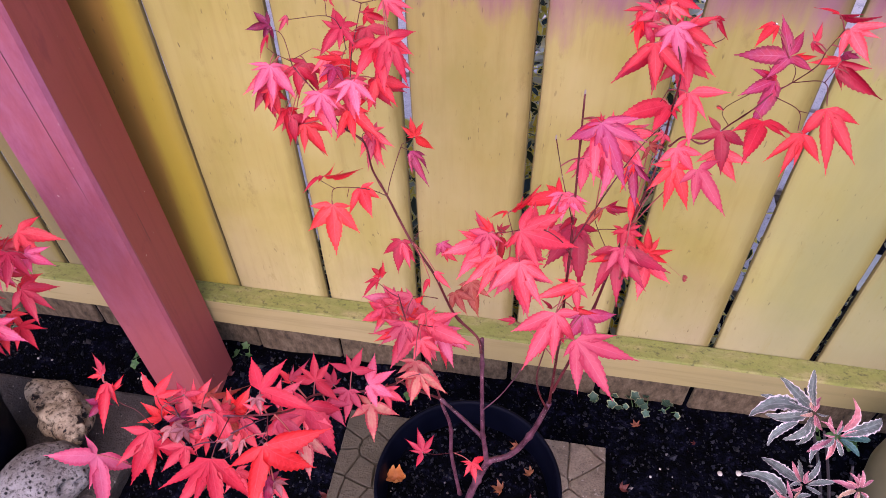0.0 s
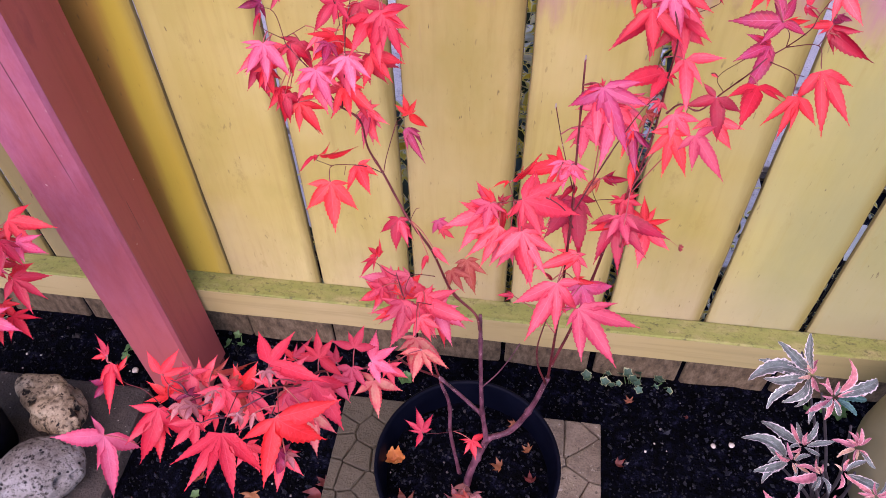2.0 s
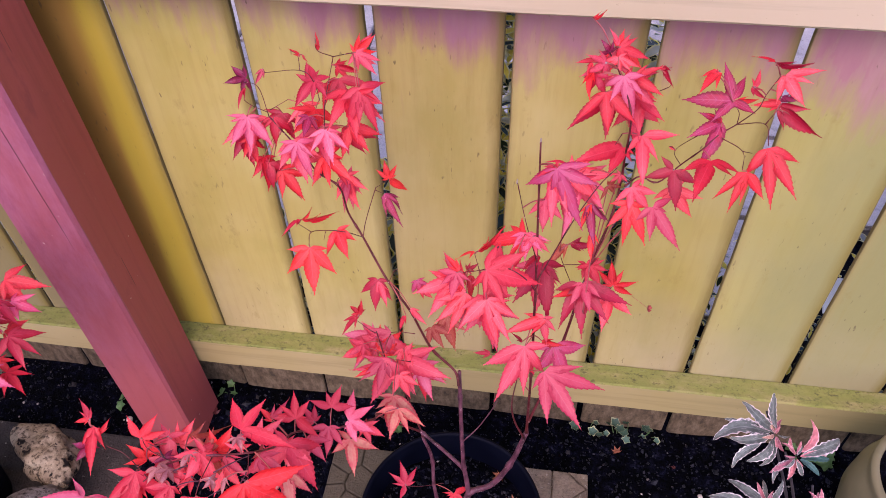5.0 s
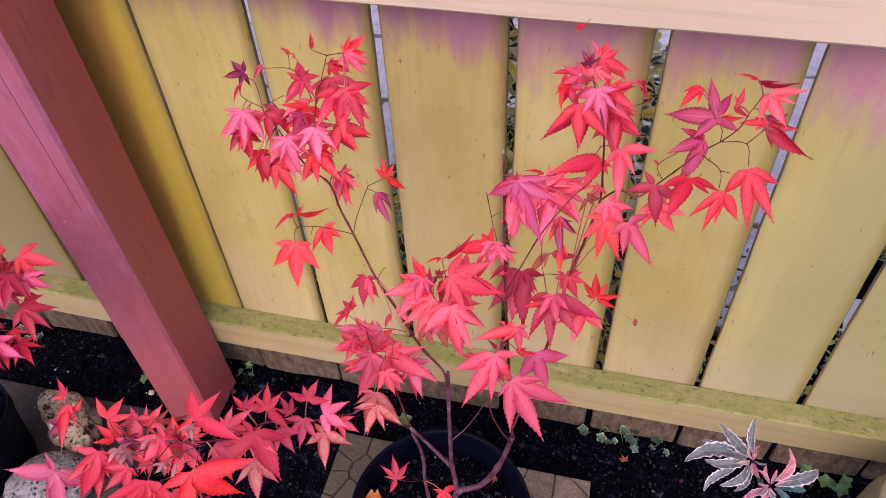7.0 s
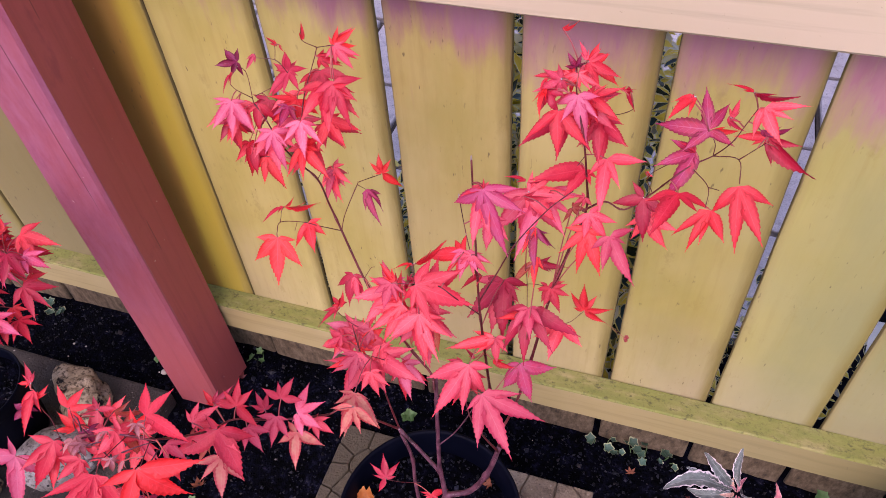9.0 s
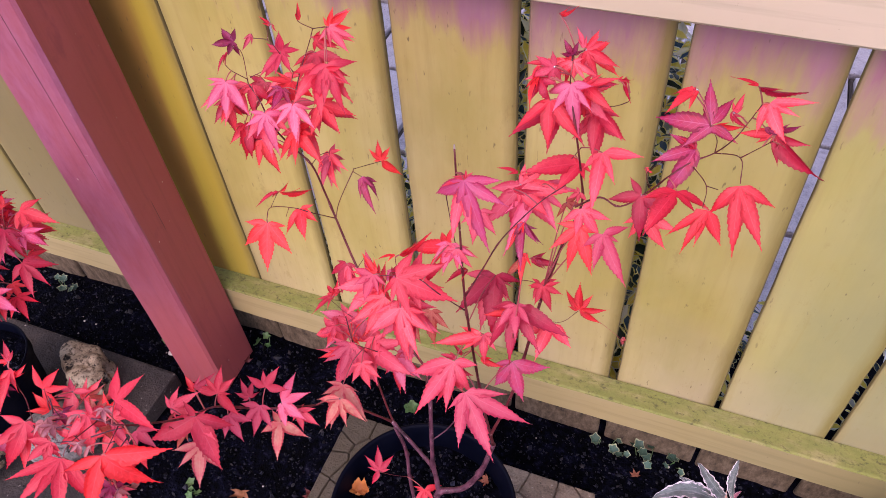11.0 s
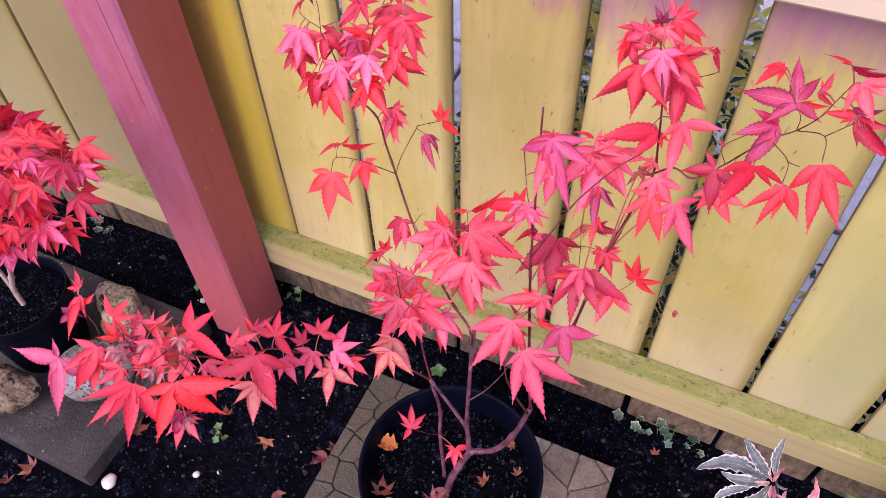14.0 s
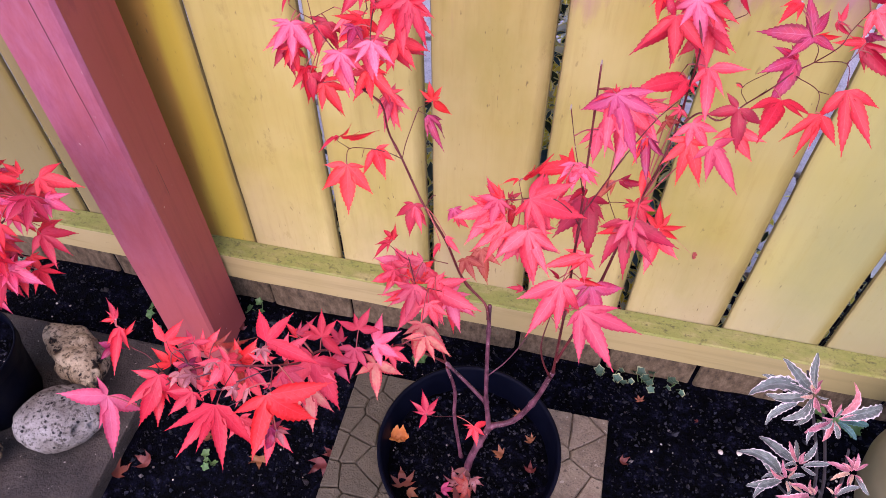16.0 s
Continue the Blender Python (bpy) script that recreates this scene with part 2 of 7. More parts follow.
def post_paint():
    """Red wood stain, its open face painted mauve for skylight, with drying cracks along the grain."""
    k = Mat("red_post_stain", 0.5, 0.4)
    w = k.coords()
    grain = k.noise(k.coords((45, 45, 1.5)), 2.5, 6)
    blotch = k.noise(k.coords((9, 9, 4)), 1.0, 5, 0.65)
    wave = k.noise(k.coords((60, 60, 0.7)), 1.0, 2, 0.4)
    col = k.ramp(blotch, (0.3, (0.300, 0.056, 0.050)), (0.7, (0.355, 0.078, 0.070)))
    col = k.mix(k.ramp(grain, (0.33, 0.3), (0.5, 0.0)), col, (0.20, 0.040, 0.038))
    p = k.t.nodes.new("ShaderNodeSeparateXYZ")
    k.link(w, p.inputs[0])
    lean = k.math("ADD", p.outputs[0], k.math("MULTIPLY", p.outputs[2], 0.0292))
    # skylight on the front face painted in as mauve, weaker towards the ground
    sky_tint = k.ramp(k.noise(k.coords((16, 16, 7)), 1.0, 6, 0.7), (0.30, 0.35), (0.62, 0.95))
    sky_tint = k.math("MULTIPLY", k.math("MULTIPLY", sky_tint, k.ramp(p.outputs[2], (0.10, 0.25), (0.50, 1.0))), k.math("LESS_THAN", p.outputs[1], 0.868))
    skylit_mauve = k.ramp(k.noise(k.coords((70, 70, 22)), 1.0, 5, 0.7), (0.35, (0.262, 0.070, 0.112)), (0.65, (0.335, 0.112, 0.170)))
    col = k.mix(sky_tint, col, skylit_mauve)
    bruise = k.ramp(k.noise(k.coords((24, 24, 11)), 1.0, 4, 0.7), (0.60, 0.0), (0.72, 0.5))
    col = k.mix(bruise, col, (0.20, 0.038, 0.050))
    wander = k.math("MULTIPLY", k.math("SUBTRACT", wave, 0.5), 0.004)
    # one long drying crack down the front, shorter ones on the side face
    front = k.math("ABSOLUTE", k.math("ADD", k.math("ADD", lean, k.math("MULTIPLY", p.outputs[2], 0.026)), k.math("ADD", wander, 0.5133)))
    span = k.math("MULTIPLY", k.ramp(p.outputs[2], (0.47, 0.0), (0.51, 1.0)), k.math("LESS_THAN", p.outputs[1], 0.868))
    crack = k.math("MULTIPLY", k.ramp(k.math("MULTIPLY", front, 400.0), (0.14, 0.95), (0.34, 0.0)), span)
    side = k.math("ABSOLUTE", k.math("SUBTRACT", k.math("ADD", p.outputs[1], wander), 0.903))
    reach = k.math("MULTIPLY", k.ramp(k.noise(k.coords((0.1, 0.1, 9)), 1.0, 1), (0.54, 0.0), (0.58, 1.0)), k.math("GREATER_THAN", lean, -0.508))
    crack = k.math("MAXIMUM", crack, k.math("MULTIPLY", k.ramp(k.math("MULTIPLY", side, 400.0), (0.10, 0.8), (0.28, 0.0)), reach))
    col = k.mix(crack, col, (0.06, 0.014, 0.016))
    col = k.mix(k.ramp(k.noise(w, 90, 2), (0.76, 0.0), (0.8, 0.6)), col, (0.62, 0.5, 0.42))
    k.bump(k.math("SUBTRACT", k.math("ADD", grain, k.math("MULTIPLY", blotch, 0.6)), k.math("MULTIPLY", crack, 2.0)), 0.3, 0.0012)
    return k.done(col, k.ramp(blotch, (0.3, 0.42), (0.7, 0.6)))


def soil_mat(name, dark=1.0):
    k = Mat(name, 0.85, 0.03)
    w = k.coords()
    a, b = k.noise(w, 45, 6, 0.7), k.noise(w, 9, 4)
    flecks = k.noise(w, 110, 5, 0.75)
    col = k.ramp(k.math("ADD", k.math("MULTIPLY", a, 0.5), k.math("MULTIPLY", flecks, 0.5)), (0.46, (0.0004 * dark, 0.0005 * dark, 0.0011 * dark)), (0.55, (0.0019 * dark, 0.0022 * dark, 0.0058 * dark)), (0.62, (0.011 * dark, 0.0118 * dark, 0.024 * dark)), (0.72, (0.08 * dark, 0.078 * dark, 0.086 * dark)))
    col = k.tint(col, b, 0.6)
    k.bump(k.math("ADD", k.noise(w, 150, 5, 0.7), a), 0.8, 0.006)
    return k.done(col, k.ramp(b, (0.3, 0.5), (0.7, 0.9)))


def crumb_mat():
    k = Mat("soil_crumbs", 0.55, 0.22)
    i = k.island()
    col = k.ramp(i, (0.0, (0.0008, 0.0009, 0.0016)), (0.45, (0.006, 0.0066, 0.0105)), (0.88, (0.013, 0.0145, 0.024)), (0.980, (0.026, 0.023, 0.023)), (0.996, (0.20, 0.18, 0.17)))
    k.bump(k.noise(k.coords(), 300, 3), 0.4, 0.001)
    return k.done(col)


def slab_mat(name, a, b, dark_half=False):
    k = Mat(name, 0.85, 0.3)
    w = k.coords()
    sand, blotch = k.noise(w, 240, 4, 0.7), k.noise(w, 9, 5, 0.6)
    stain = k.noise(w, 28, 5, 0.7)
    col = k.mix(k.ramp(blotch, (0.3, 0.0), (0.72, 1.0)), a, b)
    col = k.mix(k.ramp(sand, (0.3, 0.55), (0.55, 0.0)), col, tuple(0.45 * c for c in a))
    col = k.mix(k.ramp(stain, (0.52, 0.0), (0.68, 0.6)), col, tuple(0.4 * c for c in a))
    col = k.mix(k.ramp(stain, (0.30, 0.45), (0.42, 0.0)), col, tuple(min(0.7, 1.25 * c) for c in b))
    col = k.mix(k.ramp(k.noise(w, 130, 2), (0.68, 0.0), (0.73, 0.55)), col, (0.42, 0.38, 0.33))
    col = k.mix(k.ramp(k.noise(w, 95, 3, 0.6), (0.66, 0.0), (0.70, 0.8)), col, tuple(0.25 * c for c in a))
    col = k.tint(col, k.random(), 0.12)
    rough = k.ramp(stain, (0.35, 0.9), (0.65, 0.6))
    if dark_half:
        # darker brown half of the slab, with a blotchy edge
        x = k.t.nodes.new("ShaderNodeSeparateXYZ")
        k.link(w, x.inputs[0])
        darkish = k.math("ADD", k.math("ADD", x.outputs[0], 0.5), k.math("MULTIPLY", k.math("SUBTRACT", blotch, 0.5), 0.35))
        col = k.mix(k.ramp(darkish, (0.38, 0.85), (0.56, 0.0)), col, (0.052, 0.044, 0.027))
    k.bump(k.math("ADD", k.math("MULTIPLY", sand, 0.7), k.math("ADD", stain, k.noise(w, 70, 4, 0.7))), 0.9, 0.004)
    return k.done(col, rough)


def rock_mat(name, pale, mid, pits, scale=1.0, dotted=False):
    """Mottled stone with uneven dark pits and stains."""
    k = Mat(name, 0.8, 0.25)
    w = k.coords()
    blotch = k.noise(w, 11 * scale, 6, 0.65)
    grains = k.noise(w, 150 * scale, 4, 0.7)
    holes = k.noise(w, 62 * scale, 3, 0.6)
    where = k.noise(w, 20 * scale, 2)
    col = k.mix(k.ramp(blotch, (0.38, 0.0), (0.62, 1.0)), pale, mid)
    col = k.mix(k.ramp(grains, (0.38, 0.85), (0.49, 0.0)), col, tuple(0.35 * c for c in mid))
    col = k.mix(k.ramp(grains, (0.62, 0.0), (0.74, 0.5)), col, tuple(min(0.8, 1.5 * c) for c in pale))
    spot = k.math("MULTIPLY", k.ramp(holes, (0.55, 0.0), (0.59, 1.0)), k.ramp(where, (0.42, 0.0), (0.50, 1.0)))
    if dotted:
        cell = k.node("ShaderNodeTexVoronoi", Scale=120.0)
        k.link(w, cell.inputs["Vector"])
        spot = k.math("MULTIPLY", k.ramp(cell.outputs["Distance"], (0.20, 1.0), (0.34, 0.0)), k.ramp(k.noise(w, 48, 3), (0.46, 0.0), (0.54, 1.0)))
    col = k.mix(spot, col, pits)
    k.bump(k.math("SUBTRACT", k.math("ADD", blotch, k.math("MULTIPLY", grains, 0.4)), spot), 0.8, 0.006)
    return k.done(col)


def plastic_mat():
    k = Mat("black_pot_plastic", 0.5, 0.06)
    n = k.noise(k.coords(), 25, 4)
    k.bump(k.noise(k.coords(), 260, 2), 0.08, 0.0006)
    return k.done(k.ramp(n, (0.3, (0.0009, 0.0013, 0.0045)), (0.75, (0.0020, 0.0028, 0.0082))), k.ramp(n, (0.3, 0.45), (0.7, 0.6)))


def leaf_mat(name, base, edge, vein, back, amount=0.35):
    """A leaf: paler veins along the lobes, a darker rim, blotches; u runs across a lobe, v along it."""
    k = Mat(name, 0.40, 0.42)
    uv = k.t.nodes.new("ShaderNodeUVMap")
    s = k.t.nodes.new("ShaderNodeSeparateXYZ")
    k.link(uv.outputs["UV"], s.inputs[0])
    u = k.math("ABSOLUTE", s.outputs[0])
    n = k.noise(k.coords(), 3.2, 4)
    fine = k.noise(k.coords(), 14, 3)
    col = k.mix(k.ramp(n, (0.35, 0.0), (0.7, 1.0)), base, back)
    col = k.mix(k.ramp(k.math("ADD", u, k.math("MULTIPLY", n, 0.4)), (0.80, 0.0), (1.2, 0.85)), col, edge)
    side = k.node("ShaderNodeTexWave", Scale=2.6, Distortion=0.6)
    mp = k.t.nodes.new("ShaderNodeCombineXYZ")
    k.link(k.math("SUBTRACT", s.outputs[1], k.math("MULTIPLY", u, 0.16)), mp.inputs[0])
    k.link(mp.outputs[0], side.inputs["Vector"])
    veins = k.math("MAXIMUM", k.ramp(u, (0.02, 0.32), (0.07, 0.0)), k.math("MULTIPLY", k.ramp(side.outputs["Fac"], (0.95, 0.0), (1.0, 0.16)), k.ramp(u, (0.6, 1.0), (0.95, 0.0))))
    col = k.mix(veins, col, vein)
    col = k.mix(k.ramp(k.noise(k.coords(), 2.1, 5, 0.65), (0.56, 0.0), (0.74, 0.55)), col, tuple(0.55 * c for c in edge))
    col = k.mix(k.ramp(k.noise(k.coords(), 9.0, 4, 0.7), (0.66, 0.0), (0.74, 0.4)), col, vein)
    col = k.tint(col, k.random(), 0.28, 0.006)
    k.bump(k.math("ADD", k.math("MULTIPLY", fine, 0.5), k.math("MULTIPLY", veins, 0.5)), 0.16, 0.02)
    k.link(k.ramp(n, (0.3, 0.26), (0.7, 0.44)), k.b.inputs["Roughness"])
    k.done(col)
    see_through(k, col, amount)
    return k.m


def shrub_mat(name, base, rim, streak):
    """A variegated leaf: grey-green middle with paler and darker flecks, ragged pale rim; u runs across, v along."""
    k = Mat(name, 0.5, 0.35)
    uv = k.t.nodes.new("ShaderNodeUVMap")
    s = k.t.nodes.new("ShaderNodeSeparateXYZ")
    k.link(uv.outputs["UV"], s.inputs[0])
    u = k.math("ABSOLUTE", s.outputs[0])
    n = k.noise(k.coords(), 5.0, 5, 0.65)
    rag = k.noise(k.coords((30, 12, 12)), 1.0, 4, 0.7)
    edge = k.math("ADD", u, k.math("MULTIPLY", k.math("SUBTRACT", rag, 0.5), 0.75))
    col = k.mix(k.ramp(n, (0.38, 0.0), (0.62, 1.0)), base, tuple(0.55 * c for c in base))
    col = k.mix(k.ramp(k.noise(k.coords((40, 8, 8)), 1.0, 3), (0.58, 0.0), (0.68, 0.55)), col, tuple(0.5 * (c + q) for c, q in zip(base, rim)))
    col = k.mix(k.ramp(u, (0.02, 0.6), (0.08, 0.0)), col, streak)
    col = k.mix(k.ramp(edge, (0.80, 0.0), (0.90, 0.95)), col, rim)
    col = k.tint(col, k.random(), 0.18, 0.012)
    k.bump(n, 0.2, 0.01)
    k.done(col)
    see_through(k, col, 0.2)
    return k.m


def bark_mat(name, a, b):
    """Young bark: fine cracks, pale lenticels and patches of bloom."""
    k = Mat(name, 0.55, 0.3)
    w = k.coords()
    n = k.noise(k.coords((1, 1, 0.3)), 160, 4)
    patch = k.noise(w, 45, 4, 0.6)
    col = k.ramp(n, (0.3, a), (0.7, b))
    col = k.mix(k.ramp(patch, (0.45, 0.0), (0.68, 0.5)), col, tuple(min(0.6, 1.5 * c + 0.03) for c in b))
    col = k.mix(k.ramp(patch, (0.28, 0.6), (0.42, 0.0)), col, tuple(0.6 * c for c in a))
    col = k.mix(k.ramp(k.noise(w, 330, 2), (0.66, 0.0), (0.72, 0.65)), col, (0.45, 0.33, 0.30))
    k.bump(k.math("ADD", n, patch), 0.7, 0.002)
    return k.done(col)


def plain_mat(name, a, b, rough=0.6, scale=20.0, thin=0.0):
    k = Mat(name, rough, 0.4)
    n = k.noise(k.coords(), scale, 4)
    col = k.tint(k.ramp(n, (0.3, a), (0.7, b)), k.random(), 0.15, 0.01)
    k.bump(n, 0.2, 0.002)
    k.done(col)
    if thin:
        see_through(k, col, thin)
    return k.m


def hedge_mat():
    k = Mat("hedge_leaves", 0.4, 0.5)
    uv = k.t.nodes.new("ShaderNodeUVMap")
    s = k.t.nodes.new("ShaderNodeSeparateXYZ")
    k.link(uv.outputs["UV"], s.inputs[0])
    u = k.math("ABSOLUTE", s.outputs[0])
    i = k.island()
    green = k.ramp(i, (0.0, (0.010, 0.02, 0.010)), (0.30, (0.03, 0.05, 0.03)), (0.34, (0.88, 0.68, 0.06)), (0.62, (0.92, 0.80, 0.18)), (0.68, (0.92, 0.90, 0.78)), (0.84, (0.03, 0.07, 0.10)))
    rim = k.ramp(i, (0.0, (0.80, 0.70, 0.12)), (0.5, (0.88, 0.85, 0.65)), (1.0, (0.80, 0.72, 0.16)))
    col = k.mix(k.ramp(u, (0.70, 0.0), (0.80, 1.0)), green, rim)
    k.done(col)
    see_through(k, col, 0.6)
    return k.m


FENCE = fence_paint()
RAIL_LOW = rail_paint("ochre_rail_stain", (0.36, 0.285, 0.115), (0.41, 0.32, 0.150), True)
RAIL_TOP = rail_paint("faded_peach_rail_stain", (0.50, 0.415, 0.262), (0.535, 0.432, 0.295))
MOSS, GREY, FOOT, POST = moss_top(), weathered(), board_foot(), post_paint()
SOIL, POT_SOIL, CRUMBS = soil_mat("black_compost"), soil_mat("pot_compost", 0.9), crumb_mat()
SLAB_GREY = slab_mat("grey_buff_concrete", (0.150, 0.112, 0.078), (0.325, 0.268, 0.195), True)
SLAB_JOINT = slab_mat("dirt_filled_joint", (0.060, 0.045, 0.032), (0.10, 0.078, 0.056))
SLAB_BROWN = slab_mat("brown_concrete", (0.014, 0.011, 0.009), (0.072, 0.058, 0.048))
ROCK_PALE = rock_mat("pale_holey_limestone", (0.42, 0.34, 0.225), (0.090, 0.055, 0.026), (0.008, 0.006, 0.005), 1.0)
ROCK_GREY = rock_mat("speckled_grey_stone", (0.255, 0.240, 0.225), (0.105, 0.088, 0.072), (0.012, 0.012, 0.013), 1.15, True)
ROCK_BROWN = rock_mat("brown_flint", (0.27, 0.20, 0.12), (0.07, 0.042, 0.022), (0.010, 0.008, 0.007), 1.6)
PLASTIC = plastic_mat()
GLAZE = plain_mat("tan_stoneware", (0.15, 0.14, 0.075), (0.22, 0.20, 0.115), 0.4, 12)
LEAF = {
    "r": leaf_mat("scarlet_leaf", (0.80, 0.044, 0.066), (0.60, 0.014, 0.030), (0.85, 0.12, 0.16), (0.70, 0.024, 0.048)),
    "p": leaf_mat("rose_red_leaf", (0.84, 0.100, 0.145), (0.66, 0.032, 0.064), (0.88, 0.21, 0.27), (0.77, 0.060, 0.102)),
    "c": leaf_mat("crimson_leaf", (0.66, 0.020, 0.045), (0.42, 0.008, 0.020), (0.78, 0.08, 0.12), (0.54, 0.016, 0.042)),
    "v": leaf_mat("purple_leaf", (0.36, 0.036, 0.125), (0.20, 0.008, 0.036), (0.60, 0.17, 0.31), (0.42, 0.016, 0.055)),
    "w": leaf_mat("mauve_pink_leaf", (0.70, 0.105, 0.235), (0.52, 0.030, 0.085), (0.82, 0.26, 0.40), (0.78, 0.055, 0.13)),
    "d": leaf_mat("dry_pink_leaf", (0.55, 0.22, 0.21), (0.40, 0.10, 0.08), (0.70, 0.40, 0.36), (0.48, 0.14, 0.17)),
    "y": leaf_mat("coral_leaf_with_yellow", (0.74, 0.115, 0.120), (0.60, 0.030, 0.045), (0.78, 0.34, 0.24), (0.70, 0.330, 0.205)),
    "m": leaf_mat("pink_magenta_leaf", (0.82, 0.165, 0.270), (0.68, 0.058, 0.122), (0.86, 0.29, 0.40), (0.78, 0.102, 0.188)),
    "o": leaf_mat("orange_red_leaf", (0.52, 0.115, 0.07), (0.36, 0.03, 0.022), (0.70, 0.26, 0.18), (0.42, 0.055, 0.038)),
}
SHRUB = {
    "g": shrub_mat("grey_green_cream_leaf", (0.165, 0.195, 0.175), (0.76, 0.66, 0.65), (0.27, 0.30, 0.27)),
    "p": shrub_mat("pink_young_leaf", (0.60, 0.20, 0.235), (0.80, 0.46, 0.48), (0.55, 0.10, 0.15)),
    "o": shrub_mat("salmon_leaf", (0.58, 0.30, 0.22), (0.78, 0.58, 0.45), (0.5, 0.2, 0.15)),
    "t": shrub_mat("teal_leaf", (0.06, 0.16, 0.15), (0.10, 0.22, 0.20), (0.16, 0.26, 0.22)),
}
BARK = bark_mat("maple_twig_bark", (0.05, 0.005, 0.007), (0.14, 0.016, 0.020))
BARK_LOW = bark_mat("maple_stem_bark", (0.026, 0.006, 0.011), (0.135, 0.040, 0.062))
BARK_OLD = bark_mat("old_maple_bark", (0.24, 0.15, 0.12), (0.36, 0.25, 0.20))
DEAD = plain_mat("brown_fallen_leaf", (0.16, 0.05, 0.022), (0.34, 0.12, 0.05), 0.6, 30, 0.15)
DEAD_GOLD = plain_mat("orange_fallen_leaf", (0.42, 0.11, 0.03), (0.60, 0.22, 0.06), 0.6, 60, 0.1)
DEAD_RED = plain_mat("dark_red_fallen_leaf", (0.07, 0.013, 0.011), (0.17, 0.038, 0.028), 0.6, 30, 0.1)
IVY = hedge_mat()
SPROUT = plain_mat("green_seedling", (0.05, 0.13, 0.035), (0.13, 0.24, 0.08), 0.5, 40, 0.2)
STEM = plain_mat("shrub_stem", (0.022, 0.018, 0.02), (0.05, 0.04, 0.045), 0.5, 60)
water = Mat("water_drop", 0.02, 0.8)
water.b.inputs["IOR"].default_value = 1.33
water.b.inputs["Transmission Weight"].default_value = 0.75
WATER = water.done(water.ramp(water.noise(water.coords(), 5.0), (0.3, (0.85, 0.88, 0.92)), (0.7, (0.95, 0.95, 0.95))))
LABEL_WHITE = plain_mat("white_label_plastic", (0.78, 0.80, 0.84), (0.84, 0.85, 0.88), 0.4, 30)
PALE_IVY = shrub_mat("cream_edged_ivy_leaf", (0.07, 0.15, 0.10), (0.36, 0.38, 0.20), (0.16, 0.24, 0.14))
PEBBLE = plain_mat("pale_pebble", (0.42, 0.37, 0.31), (0.60, 0.55, 0.48), 0.7, 60)
PAVING = slab_mat("grey_paving", (0.44, 0.38, 0.36), (0.60, 0.53, 0.50))


# ---- mesh tools ----
def mesh_object(name, bm, material, parent=None, smooth=True):
    me = bpy.data.meshes.new(name)
    bm.normal_update()
    bm.to_mesh(me)
    bm.free()
    for m in material if isinstance(material, (list, tuple)) else [material]:
        me.materials.append(m)
    if smooth:
        me.shade_smooth()
    ob = new(name, me)
    if parent is not None:
        ob.parent = parent
    return ob


def part(name, bm, material, parent, label="", smooth=True):
    return tagged(mesh_object(name, bm, material, parent, smooth), label)


def thing(name, x, y, z, label, category, group=""):
    """An empty at a thing's base."""
    ob = new(name)
    ob.location = (x, y, z)
    ob.empty_display_size = 0.02
    bpy.context.view_layer.update()
    return tagged(ob, label, category, group)


def rings(bm, loops, closed_top=True, closed_bottom=True):
    """Skin a stack of equal loops of points."""
    rows = [[bm.verts.new(p) for p in loop] for loop in loops]
    n = len(rows[0])
    for a, b in zip(rows, rows[1:]):
        for i in range(n):
            bm.faces.new((a[i], a[(i + 1) % n], b[(i + 1) % n], b[i]))
    if closed_bottom:
        bm.faces.new(rows[0][::-1])
    if closed_top:
        bm.faces.new(rows[-1])
    return rows


def smooth_path(points, steps=4):
    """A Catmull-Rom curve through points."""
    p = [Vector(q) for q in points]
    if len(p) < 3:
        return [p[0].lerp(p[-1], i / 3) for i in range(4)]
    p = [p[0] * 2 - p[1], *p, p[-1] * 2 - p[-2]]
    out = []
    for a, b, c, d in zip(p, p[1:], p[2:], p[3:]):
        for i in range(steps):
            t = i / steps
            out.append(0.5 * (2 * b + (c - a) * t + (2 * a - 5 * b + 4 * c - d) * t * t + (3 * b - a - 3 * c + d) * t ** 3))
    out.append(p[-2])
    return out


def tube(bm, points, r0, r1, sides=7, steps=4, knots=0.0):
    """A tapering round stem through points, in world metres, with slight swellings."""
    path = smooth_path(points, steps)
    loops, side = [], Vector((1, 0.2, 0.1))
    for i, p in enumerate(path):
        d = (path[min(i + 1, len(path) - 1)] - path[max(i - 1, 0)]).normalized()
        side = (side - d * side.dot(d)).normalized()
        up = d.cross(side)
        f = i / (len(path) - 1)
        r = r0 + (r1 - r0) * f
        r *= 1 + knots * (0.5 if (i * 7) % (steps * 2 - 1) == 0 else 0.12 * noise.noise(p * 90))
        loops.append([p + (side * math.cos(a) + up * math.sin(a)) * r for a in (2 * math.pi * s / sides for s in range(sides))])
    rings(bm, loops)


def box(bm, x0, x1, y0, y1, z0, z1, bevel=0.003, mat=0):
    v = bmesh.ops.create_cube(bm, size=1, matrix=Matrix.LocRotScale(((x0 + x1) / 2, (y0 + y1) / 2, (z0 + z1) / 2), None, (x1 - x0, y1 - y0, z1 - z0)))["verts"]
    if bevel:
        e = {e for q in v for e in q.link_edges}
        bmesh.ops.bevel(bm, geom=list(e), offset=bevel, segments=2, affect="EDGES", profile=0.6)


